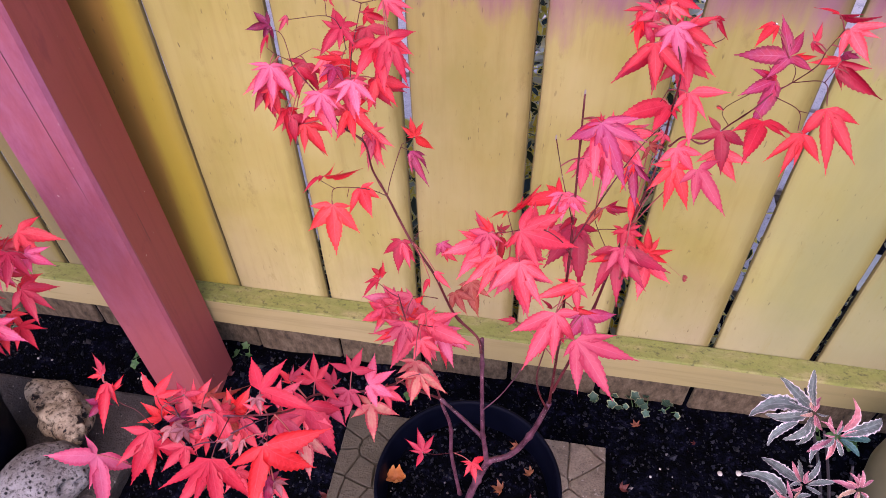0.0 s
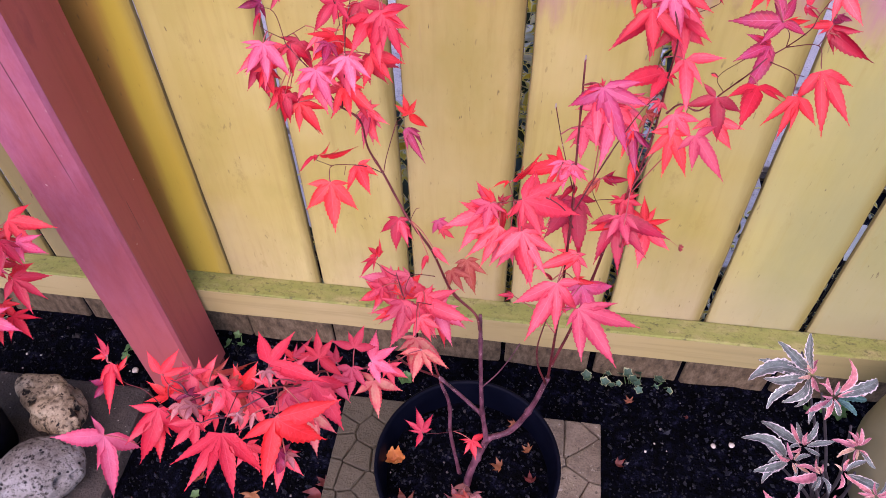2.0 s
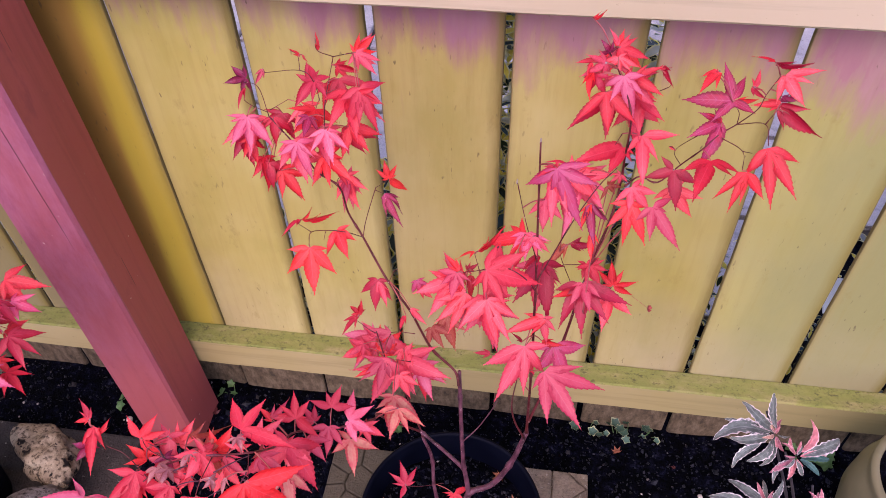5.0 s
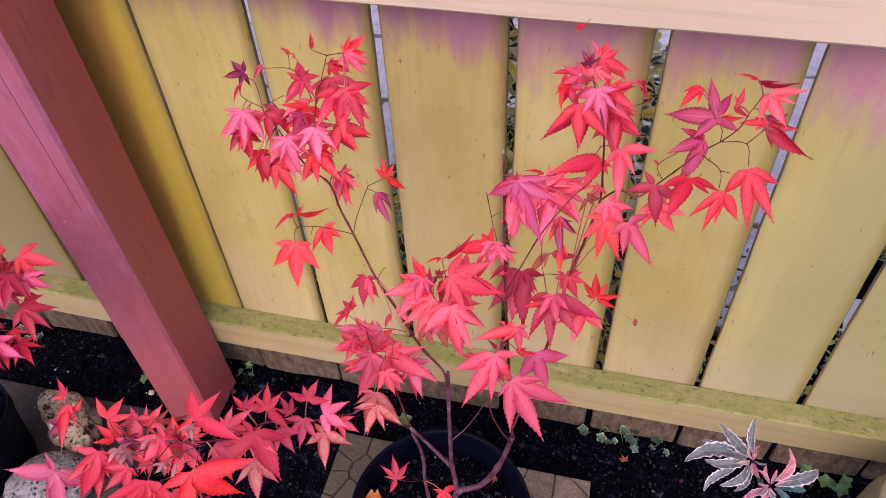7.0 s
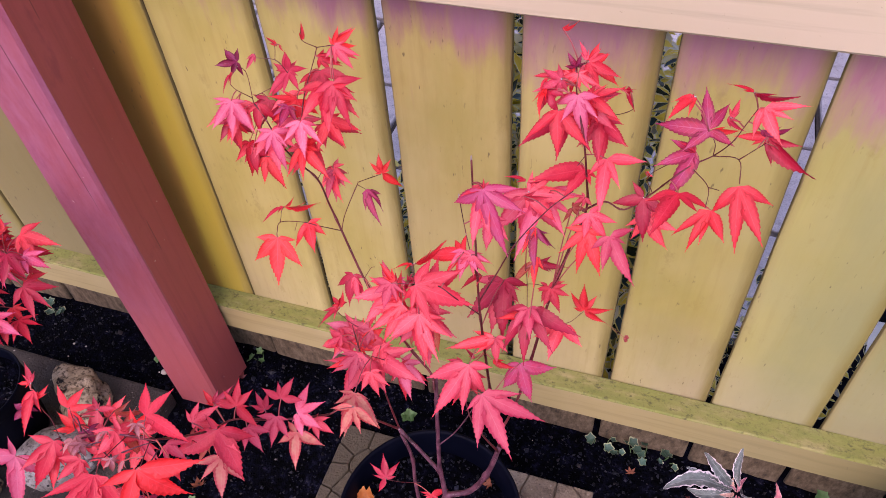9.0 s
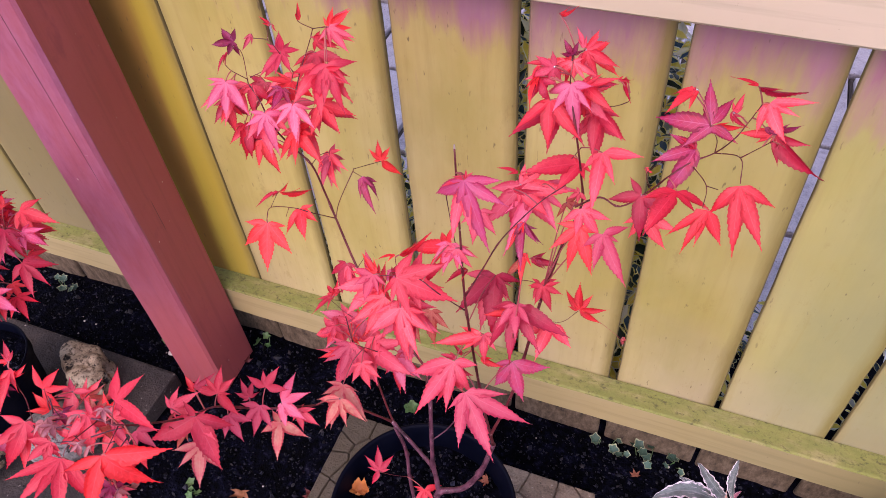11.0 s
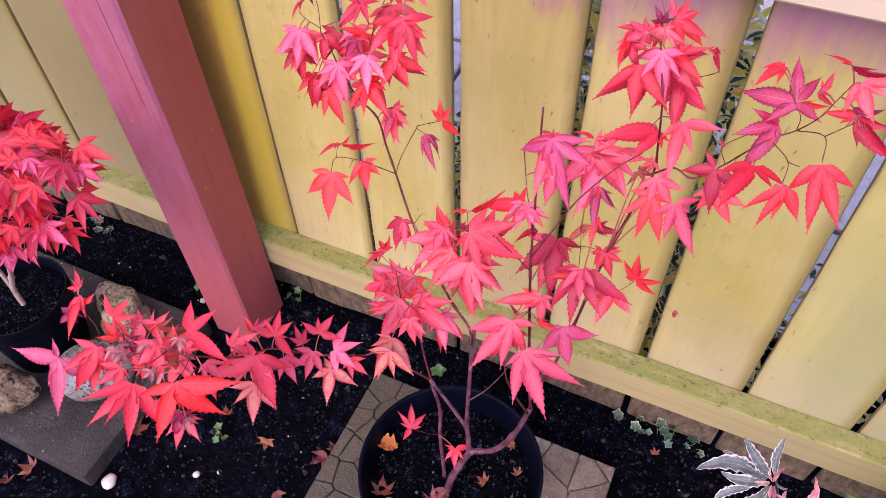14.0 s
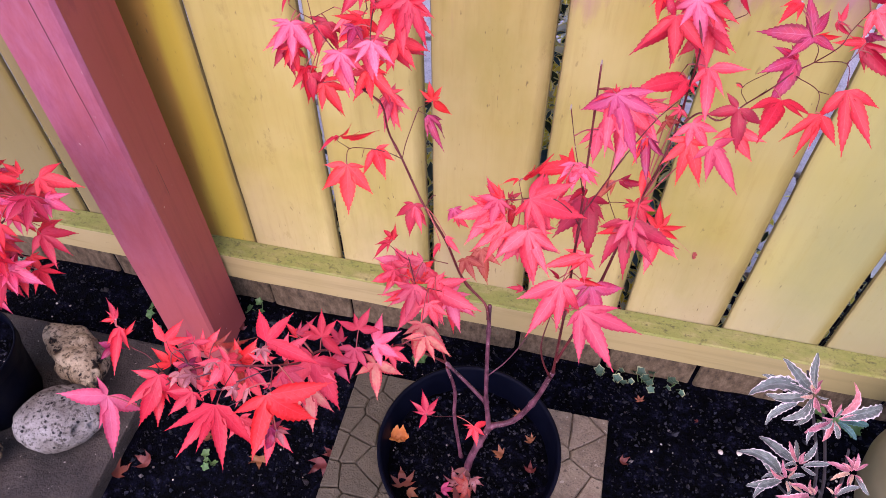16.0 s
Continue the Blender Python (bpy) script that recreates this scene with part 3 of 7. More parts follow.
# ---- setting ----
def axis(lo, hi, n, far):
    """Even steps between lo and hi, then growing steps out to far."""
    mid = [lo + (hi - lo) * i / n for i in range(n + 1)]
    out, step, x = [], (hi - lo) / n, hi
    while x < hi + far:
        step *= 1.6
        x += step
        out.append(x)
    down, step, x = [], (hi - lo) / n, lo
    while x > lo - far:
        step *= 1.6
        x -= step
        down.append(x)
    return down[::-1] + mid + out


def soil_height(x, y):
    near = max(0.0, min(1.0, (2.5 - abs(x)) / 1.5)) * max(0.0, min(1.0, (2.0 - abs(y - 0.6)) / 1.0))
    n = noise.noise((x * 7, y * 7, 0.3)) * 0.008 + noise.noise((x * 24, y * 24, 1.7)) * 0.005 + noise.noise((x * 70, y * 70, 4.1)) * 0.0025
    return -0.036 + n * near


def build_ground():
    bm = bmesh.new()
    xs, ys = axis(-1.25, 0.95, 170, 400), axis(0.3, 1.06, 70, 400)
    grid = [[bm.verts.new((x, y, soil_height(x, y))) for x in xs] for y in ys]
    for a, b in zip(grid, grid[1:]):
        for i in range(len(xs) - 1):
            bm.faces.new((a[i], a[i + 1], b[i + 1], b[i]))
    return tagged(mesh_object("ground", bm, SOIL), "black damp garden compost of the planting bed", "ground", kind="structure")


build_ground()

GAPS = [-0.465 + (0.155 if i > 0 else 0.161) * i for i in range(-14, 15)]
# each gap's shift and width, at the lower rail and at the upper rail
SHIFT = {1: (0.003, 0.002), 2: (0.003, 0.003), 3: (0.005, 0.004), 4: (0.008, 0.0035), 5: (0.009, 0.001), 6: (0.007, 0.001)}
WIDTHS = {-2: (0.006, 0.006), -1: (0.006, 0.007), 0: (0.0016, 0.0024), 1: (0.0018, 0.0058), 2: (0.0075, 0.0085), 3: (0.008, 0.0085), 4: (0.0110, 0.0140), 5: (0.0065, 0.0105), 6: (0.0090, 0.0100)}


def gap_at(i, z, side):
    """The edge of gap i at height z, on the side of the board before (-1) or after it (1)."""
    f = max(0.0, min(1.3, (z - 0.15) / 0.62))
    (a, b), (p, q) = SHIFT.get(i, (0.0, 0.0)), WIDTHS.get(i, (0.007, 0.008))
    return GAPS[i + 14] + a + (b - a) * f + side * (p + (q - p) * f) / 2


def board_mesh(i, seed):
    """A planed board with wavy edges and worn, rounded arrises, from the soil to above the upper rail; u and v run in from its two edges."""
    bm = bmesh.new()
    uv = bm.loops.layers.uv.new("UVMap")
    lo, hi, n, r = -0.045, 1.78, 60, 0.004
    loops, ends = [], {}
    for j in range(n + 1):
        z = lo + (hi - lo) * j / n
        wl = noise.noise((seed, z * 4, 0.0)) * 0.0014 + noise.noise((seed, z * 17, 3.0)) * 0.0007 + noise.noise((seed, z * 60, 3.0)) * 0.0004
        wr = noise.noise((seed, z * 4, 7.0)) * 0.0014 + noise.noise((seed, z * 17, 9.0)) * 0.0007 + noise.noise((seed, z * 60, 9.0)) * 0.0004
        cup = noise.noise((seed, z * 1.5, 5.0)) * 0.0012
        a, b = gap_at(i - 14, z, 1) + wl, gap_at(i - 13, z, -1) + wr
        f, k = 1.0 + cup, 1.010 + cup
        ends[j] = (a, b)
        loops.append([(a, f + r, z), (a + r * 0.3, f + r * 0.35, z), (a + r, f, z), ((a + b) / 2, f - 0.0006, z), (b - r, f, z), (b - r * 0.3, f + r * 0.35, z), (b, f + r, z), (b, k - r, z), (b - r, k, z), (a + r, k, z), (a, k - r, z)])
    rings(bm, loops)
    bm.normal_update()
    for face in bm.faces:
        # below the lower rail the boards turn a darker, mottled brown
        if face.calc_center_median().z < 0.062:
            face.material_index = 2
        elif abs(face.normal.x) > 0.9:
            face.material_index = 1
        for loop in face.loops:
            a, b = ends[round((loop.vert.co.z - lo) / (hi - lo) * n)]
            loop[uv].uv = (loop.vert.co.x - a, b - loop.vert.co.x)
    return bm


fence = thing("fence", 0, 1.0, -0.04, "ochre-stained wooden plank fence with purple older paint showing along its top", "fence")
tagged(fence, kind="structure")
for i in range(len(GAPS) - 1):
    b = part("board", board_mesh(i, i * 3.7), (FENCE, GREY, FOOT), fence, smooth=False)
    b.matrix_parent_inverse = fence.matrix_world.inverted()


def rail(name, y0, z0, z1, mats, label):
    bm = bmesh.new()
    xs = [GAPS[0] + (GAPS[-1] - GAPS[0]) * i / 90 for i in range(91)]
    loops = []
    for x in xs:
        w = noise.noise((x * 5, z0, 2.0)) * 0.0012 + noise.noise((x * 30, z0, 5.0)) * 0.0006
        r, y1 = 0.003, 0.9985
        loops.append([(x, y0 + r, z0 + w), (x, y0 + w, z0 + r + w), (x, y0 + w, z1 - r), (x, y0 + r, z1 - 0.0005 + w * 0.5), (x, y1, z1), (x, y1, z0 + w)])
    rings(bm, loops)
    bm.normal_update()
    for face in bm.faces:
        if len(mats) > 1 and abs(face.normal.z) > 0.6 and face.calc_center_median().z > (z0 + z1) / 2:
            face.material_index = 1
    ob = part(name, bm, mats, fence, label, smooth=False)
    ob.matrix_parent_inverse = fence.matrix_world.inverted()


rail("lower_rail", 0.961, 0.085, 0.15, (RAIL_LOW, MOSS), "lower rail with a green algae-covered top face")
rail("upper_rail", 0.958, 0.786, 0.90, (RAIL_TOP,), "faded peach-coloured upper rail")

# post
post = thing("post", -0.550, 0.906, -0.06, "square red-stained timber post standing in the soil", "post")
bm = bmesh.new()
loops = []
for i in range(51):
    z = -0.06 + 2.5 * i / 50
    wx, wy, r = 0.0467, 0.0491, 0.0045
    e = [noise.noise((z * 6, c, 2.0)) * 0.0007 + noise.noise((z * 23, c, 5.0)) * 0.0004 for c in range(8)]
    ring = [(-wx + r, -wy + e[0]), (wx - r, -wy + e[1]), (wx + e[2], -wy + r), (wx + e[3], wy - r), (wx - r, wy), (-wx + r, wy), (-wx + e[6], wy - r), (-wx + e[7], -wy + r)]
    c, q = math.cos(0.012), math.sin(0.012)
    loops.append([(-0.5503 - 0.0292 * z + x * c - y * q, 0.9062 + 0.0075 * z + x * q + y * c, z) for x, y in ring])
rings(bm, loops)
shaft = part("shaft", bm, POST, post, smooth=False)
shaft.matrix_parent_inverse = post.matrix_world.inverted()

# paving beyond the fence
bm = bmesh.new()
box(bm, -6, 0.53, 1.25, 9.0, -0.08, -0.024, 0.004)
box(bm, 0.531, 6, 1.54, 9.0, -0.08, -0.024, 0.004)
paving = tagged(mesh_object("pavement", bm, SLAB_JOINT, smooth=False), "grey paving beyond the fence", "pavement", kind="structure")
bm = bmesh.new()
box(bm, -0.195, 0.195, -0.145, 0.145, -0.03, 0.0, 0.005)
first = part("flagstone", bm, PAVING, paving, smooth=False)
first.location = (-2.505, 1.40, -0.010)
for j in range(10):
    for i in range(10 if j else 8):
        if i or j:
            ob = part("flagstone", bmesh.new(), PAVING, paving)
            ob.data = first.data
            ob.location = (-2.505 + 0.405 * i - (0.2 if j % 2 else 0.0), 1.40 + 0.305 * j, -0.010 + ((i * 7 + j * 3) % 5) * 0.0008)


# ---- things on the ground ----
def cells(x0, x1, y0, y1, seeds):
    """Voronoi cells of the seeds inside a rectangle, as lists of corners."""
    out = []
    for s in seeds:
        poly = [Vector((x0, y0)), Vector((x1, y0)), Vector((x1, y1)), Vector((x0, y1))]
        for o in seeds:
            if o == s or not poly:
                continue
            mid, d = (Vector(s) + Vector(o)) / 2, Vector(o) - Vector(s)
            cut = []
            for a, b in zip(poly, poly[1:] + poly[:1]):
                fa, fb = (a - mid).dot(d), (b - mid).dot(d)
                if fa <= 0:
                    cut.append(a)
                if fa * fb < 0:
                    cut.append(a.lerp(b, fa / (fa - fb)))
            poly = cut
        if len(poly) > 2:
            out.append(poly)
    return out


def crazy_slab():
    rng = random.Random(5)
    x0, x1, y0, y1 = -0.256, 0.180, 0.447, 0.882
    slab = thing("paving_slab", (x0 + x1) / 2, (y0 + y1) / 2, -0.045, "buff-grey concrete slab with a moulded crazy-paving face under the pot", "slab")
    bm = bmesh.new()
    box(bm, x0, x1, y0, y1, -0.045, -0.0125, 0.004)
    ob = part("slab_body", bm, SLAB_JOINT, slab, smooth=False)
    ob.matrix_parent_inverse = slab.matrix_world.inverted()
    seeds = []
    while len(seeds) < 84:
        s = (rng.uniform(x0, x1), rng.uniform(y0, y1))
        if all(math.hypot(s[0] - o[0], s[1] - o[1]) > 0.031 for o in seeds):
            seeds.append(s)
    for poly in cells(x0, x1, y0, y1, seeds):
        bm = bmesh.new()
        c = sum(poly, Vector((0, 0))) / len(poly)
        ring0, ring1 = [], []
        for a, b in zip(poly, poly[1:] + poly[:1]):
            for t in (0.04, 0.28, 0.52, 0.76, 0.96):
                p = a.lerp(b, t)
                p = p + (c - p).normalized() * (0.0003 + 0.0012 * abs(noise.noise((p.x * 60, p.y * 60, 1.0))))
                ring0.append((*p, -0.0165))
                q = p + (c - p).normalized() * 0.0022
                ring1.append((*q, -0.0045 + noise.noise((q.x * 30, q.y * 30, 3.0)) * 0.0009))
        rings(bm, [ring0, [(x, y, -0.0075) for x, y, z in ring0], ring1], True, False)
        ob = part("facet", bm, SLAB_GREY, slab, smooth=False)
        ob.matrix_parent_inverse = slab.matrix_world.inverted()
    return slab


crazy_slab()

stand = thing("stepping_slab", -0.82, 0.677, -0.05, "plain brown concrete slab carrying a pot and three stones", "slab")
bm = bmesh.new()
box(bm, -1.045, -0.597, 0.512, 0.848, -0.05, 0.0, 0.006)
bmesh.ops.subdivide_edges(bm, edges=[e for e in bm.edges if e.calc_length() > 0.2], cuts=14, use_grid_fill=True)
for v in bm.verts:
    v.co.z += noise.noise((v.co.x * 20, v.co.y * 20, 0)) * 0.001
ob = part("slab_body", bm, SLAB_BROWN, stand, smooth=False)
ob.matrix_parent_inverse = stand.matrix_world.inverted()


def stone(label, x, y, rx, ry, h, material, seed, turn=0.0, holes=0, lump=0.25, z=0.0, knobs=()):
    bm = bmesh.new()
    bmesh.ops.create_icosphere(bm, subdivisions=5, radius=1)
    rng = random.Random(seed)
    pits = [Vector((rng.uniform(-1, 1), rng.uniform(-1, 0.4), rng.uniform(0.0, 1))).normalized() for _ in range(holes)]
    for v in bm.verts:
        d = v.co.normalized()
        s = 1 + lump * noise.noise(d * 1.3 + Vector((seed, 0, 0))) + 0.5 * lump * noise.noise(d * 3.1 + Vector((0, seed, 0))) + 0.14 * lump * noise.noise(d * 9 + Vector((0, 0, seed)))
        for q, w, k in knobs:
            s += k * math.exp(-((d.angle(Vector(q)) / w) ** 2))
        for i, q in enumerate(pits):
            a = d.angle(q)
            w = 0.07 + 0.10 * ((i * 37) % 10) / 10
            if a < w:
                s -= 0.22 * (1 - (a / w) ** 2)
        v.co = d * s
    m = Matrix.Rotation(radians(turn), 4, "Z") @ Matrix.Diagonal((rx, ry, h / 2, 1))
    bmesh.ops.transform(bm, matrix=m, verts=bm.verts)
    low = min(v.co.z for v in bm.verts)
    for v in bm.verts:
        v.co.z = max(v.co.z - low - 0.004, 0.0)
    ob = mesh_object("stone", bm, material)
    ob.location = (x, y, z + 0.0005)
    return tagged(ob, label, "stone", "stones on the slab")


stone("pale holed limestone lump beside the small pot", -0.718, 0.776, 0.050, 0.043, 0.074, ROCK_PALE, 3.1, 0, 14, 0.2, knobs=(((-0.9, 0.45, 0.1), 0.45, 0.85), ((0.65, -0.75, 0.2), 0.45, 0.7), ((-0.6, -0.8, 0.2), 0.4, -0.42), ((0.75, 0.65, 0.2), 0.45, -0.38), ((0.0, 0.1, 1.0), 0.3, -0.2), ((-0.3, 0.9, 0.3), 0.3, 0.25), ((0.2, -0.5, 0.8), 0.25, 0.2)))
stone("rounded grey stone with dark specks", -0.694, 0.664, 0.069, 0.055, 0.078, ROCK_GREY, 8.4, 20, 10, 0.10, knobs=(((0.8, 0.5, 0.1), 0.6, 0.12),))
stone("brown flinty stone on the slab edge", -0.812, 0.572, 0.056, 0.042, 0.07, ROCK_BROWN, 12.9, 10, 2, 0.25)


def plant_pot(x, y, z, r, h, label, soil_drop):
    pot = thing("plant_pot", x, y, z, label, "plant pot", "black plastic pots")
    prof = [(r * 0.76, 0.0), (r * 0.79, 0.003), (r * 0.945, h - 0.030), (r * 0.955, h - 0.028), (r * 0.985, h - 0.026), (r * 0.99, h - 0.006), (r, h - 0.003), (r * 1.0, h - 0.0008), (r * 0.985, h), (r * 0.965, h - 0.001), (r * 0.955, h - 0.004), (r * 0.93, h - 0.03), (r * 0.87, h - soil_drop - 0.02)]
    bm = bmesh.new()
    rings(bm, [[(x + p * math.cos(a), y + p * math.sin(a), z + q) for a in (2 * math.pi * i / 72 for i in range(72))] for p, q in prof], False, True)
    ob = part("shell", bm, PLASTIC, pot)
    ob.matrix_parent_inverse = pot.matrix_world.inverted()
    bm = bmesh.new()
    top, rows, rr = z + h - soil_drop, [], r * 0.925
    for i in range(15):
        f = i / 14
        n = 64
        rows.append([bm.verts.new((x + rr * f * math.cos(a), y + rr * f * math.sin(a), top + (noise.noise((x + rr * f * math.cos(a) * 30, rr * f * math.sin(a) * 30, 2.0)) * 0.006 + noise.noise((rr * f * math.cos(a) * 90, rr * f * math.sin(a) * 90, 2.0)) * 0.003 if f else 0))) for a in (2 * math.pi * k / n for k in range(n))])
    for a, b in zip(rows, rows[1:]):
        for k in range(64):
            bm.faces.new((a[k], a[(k + 1) % 64], b[(k + 1) % 64], b[k]))
    bmesh.ops.remove_doubles(bm, verts=bm.verts, dist=0.0002)
    ob = part("potting_soil", bm, POT_SOIL, pot, "dark potting compost")
    ob.matrix_parent_inverse = pot.matrix_world.inverted()
    return pot


plant_pot(-0.026, 0.694, -0.0035, 0.1235, 0.2035, "round black plastic pot on the crazy-paved slab", 0.048)
plant_pot(-0.830, 0.690, 0.001, 0.084, 0.150, "small black plastic pot beside the stones", 0.022)


# ---- maples ----
AUTO = {
    "a": ((38, 0.88), (-38, 0.88), (76, 0.58), (-76, 0.58)),
    "b": ((42, 0.80), (-42, 0.80), (84, 0.42), (-84, 0.42)),
    "c": ((42, 0.9), (-42, 0.9), (84, 0.7), (-84, 0.7)),
    "n": ((28, 0.55), (-28, 0.50)),
    "x": ((38, 0.74), (-38, 0.74), (76, 0.5), (-76, 0.5)),
    "k": ((50, 0.8), (-50, 0.75), (95, 0.6), (-95, 0.6)),
}


def palmate(form, lobes, seed):
    """A palmate leaf in its own frame: stalk at the origin, middle lobe to (0, 1, 0), upper face to +z. u across a lobe, v along."""
    rng = random.Random(seed)
    tips = [(0.0, 1.0), *lobes]
    if len(lobes) < 3 or form == "x":
        tips += [(a + rng.uniform(-5, 5), q * rng.uniform(0.85, 1.1)) for a, q in AUTO[form] if all(abs(a - b) > 24 for b, _ in tips)]
    tips.sort()
    bm = bmesh.new()
    uv = bm.loops.layers.uv.new("UVMap")
    droop = {"a": 0.42, "b": 0.50, "c": 0.75, "n": 0.30, "k": 2.4, "x": 0.40}[form] * rng.uniform(0.6, 1.3)
    fold = {"a": 0.38, "b": 0.42, "c": 0.35, "n": 0.75, "k": 0.9, "x": 0.40}[form] * rng.uniform(0.7, 1.3)
    curl = [rng.uniform(-0.12, 0.20) for _ in tips]

    def lift(x, y, off, i, along):
        r2 = x * x + y * y
        return -droop * r2 * 0.5 + fold * abs(off) - curl[i] * along * along

    centre = bm.verts.new((0, 0, 0))
    steps = 23
    n = len(tips)
    sinus = []
    for i in range(n - 1):
        (a, p), (b, q) = tips[i], tips[i + 1]
        gap = abs(b - a)
        sinus.append((radians((a + b) / 2), min(p, q) * (0.26 if gap > 30 else 0.33) * rng.uniform(0.9, 1.1)))
    for i, (ang, length) in enumerate(tips):
        t = radians(ang)
        d, s = Vector((math.sin(t), math.cos(t))), Vector((math.cos(t), -math.sin(t)))
        width = length * (0.148 if form != "n" else 0.160) * rng.uniform(0.9, 1.12)
        width *= max(0.62, min(1.0, min([abs(ang - o) for o, _ in tips if o != ang] or [60]) / 43))
        bend = rng.uniform(-0.05, 0.05) * length
        rows = {0: [], 1: [], -1: []}
        for k in range(1, steps + 1):
            f = k / steps
            m = d * (length * f) + s * (bend * f * f)
            rows[0].append((m, 0.0, f))
            for sg in (1, -1):
                if k == steps:
                    continue
                w = width * max(0.03, math.sin(math.pi * (0.20 + 0.80 * f) ** 0.92) ** (0.85 + 1.2 * f) * (1.18 - 0.15 * f))
                tooth = (0.075 if k % 2 else -0.06) * width * (1.1 - f * 0.7)
                e = m + s * (sg * (w + tooth)) + d * (0.024 * length if k % 2 else 0)
                rows[sg].append((e, sg * 1.0, f))
        mids = [bm.verts.new((*m, lift(m.x, m.y, 0, i, f))) for m, _, f in rows[0]]
        for sg in (1, -1):
            j = i if sg == 1 else i - 1
            if 0 <= j < n - 1:
                a, q = sinus[j]
            else:
                a, q = t + sg * radians(38), length * 0.22
            sn = Vector((math.sin(a) * q, math.cos(a) * q))
            edge = []
            for e, u, f in rows[sg]:
                off = (e - d * e.dot(d)).length
                if f * length < q * 0.98:
                    continue
                edge.append((bm.verts.new((*e, lift(e.x, e.y, off, i, f))), f))
            start = (bm.verts.new((*sn, lift(sn.x, sn.y, abs(sn.dot(s)), i, 0.3))), min(0.5, q / length))
            edge = [start, *edge, (mids[-1], 1.0)]
            # stitch the middle row to the edge row
            mid = [(centre, 0.0), *[(v, (k + 1) / steps) for k, v in enumerate(mids)]]
            a, b = 0, 0
            while a < len(mid) - 1 or b < len(edge) - 1:
                if b == len(edge) - 1 or (a < len(mid) - 1 and mid[a + 1][1] <= edge[b + 1][1] + 1e-6):
                    tri = [(mid[a], 0), (mid[a + 1], 0), (edge[b], sg)]
                    a += 1
                else:
                    tri = [(mid[a], 0), (edge[b + 1], sg), (edge[b], sg)]
                    b += 1
                if len({q[0][0] for q in tri}) < 3:
                    continue
                if sg == -1:
                    tri = tri[::-1]
                try:
                    face = bm.faces.new([q[0][0] for q in tri])
                except ValueError:
                    continue
                for loop, q in zip(face.loops, tri):
                    loop[uv].uv = (q[1] * (0.0 if q[0][1] >= 1.0 else 1.0), q[0][1] * length)
    tipz = -droop * 0.5
    for v in bm.verts:
        v.co.z -= tipz * v.co.y * 0.9
    return bm


def twig(r0, r1, *points):
    return r0, r1, points


class Maple:
    """A maple whose branches carry their leaves; leaves turn their faces to the open side of the garden."""
    open_side = Vector((0.08, 0.30, 1.15))

    def __init__(self, x, y, z, label):
        self.top = thing("maple_tree", x, y, z, label, "tree", "potted maples")
        self.inv = self.top.matrix_world.inverted()
        self.holder, self.count, self.ends, self.spots = None, 0, [], []

    def trunk(self, material, *twigs):
        for i, (r0, r1, pts) in enumerate(twigs):
            bm = bmesh.new()
            tube(bm, pts, r0 * 0.60, r1 * 0.60, 12, 7, 0.85)
            ob = part("stem" if i else "trunk", bm, material, self.top)
            ob.matrix_parent_inverse = self.inv

    def branch(self, *twigs):
        """The first twig carries the others and their leaves."""
        self.ends = []
        for i, (r0, r1, pts) in enumerate(twigs):
            bm = bmesh.new()
            tube(bm, pts, r0 * 0.48, r1 * 0.52, 8, 5, 0.8)
            self.ends += smooth_path(pts, 3)
            if i:
                part("twig", bm, BARK, self.holder)
            else:
                self.holder = part("branch", bm, BARK, self.top)
                self.holder.matrix_parent_inverse = self.inv

    def leaf(self, base, tip, look_of, twist=0, *lobes):
        self.count += 1
        seed = self.count * 17 + len(lobes)
        rng = random.Random(seed)
        form, colour = look_of
        b, t = Vector(base), Vector(tip)
        y = t - b
        size = y.length
        y.normalize()
        z = self.open_side - b
        z = (z - y * z.dot(y)).normalized()
        x = y.cross(z)
        m = Matrix((x, y, z)).transposed() @ Matrix.Rotation(radians(twist + rng.uniform(-8, 8)), 3, "Y")
        bm = palmate(form, list(lobes), seed)
        # its own stalk, back to the nearest twig
        ob = part("leaf", bm, LEAF[colour], self.holder)
        ob.matrix_basis = Matrix.Translation(b) @ m.to_4x4() @ Matrix.Scale(size * 1.11, 4)
        ob.parent = self.holder
        ob.matrix_parent_inverse = Matrix.Identity(4)
        if self.count % 2 == 0:
            self.spots.append(b + z * 0.0006)
        near = min(self.ends, key=lambda p: (p - b).length)
        gap = (near - b).length
        if 0.002 < gap < 0.09:
            bm = bmesh.new()
            mid = (near + b) / 2 + Vector((0, 0, 0.12 * gap))
            tube(bm, (near, mid, b), 0.0006, 0.0005, 5, 3)
            part("leaf_stalk", bm, STALK, self.holder)


PALE_TIP = plain_mat("dry_cut_wood", (0.26, 0.19, 0.16), (0.40, 0.33, 0.29), 0.7, 80)
STALK = plain_mat("red_leaf_stalk", (0.30, 0.05, 0.05), (0.42, 0.09, 0.08), 0.5, 80)

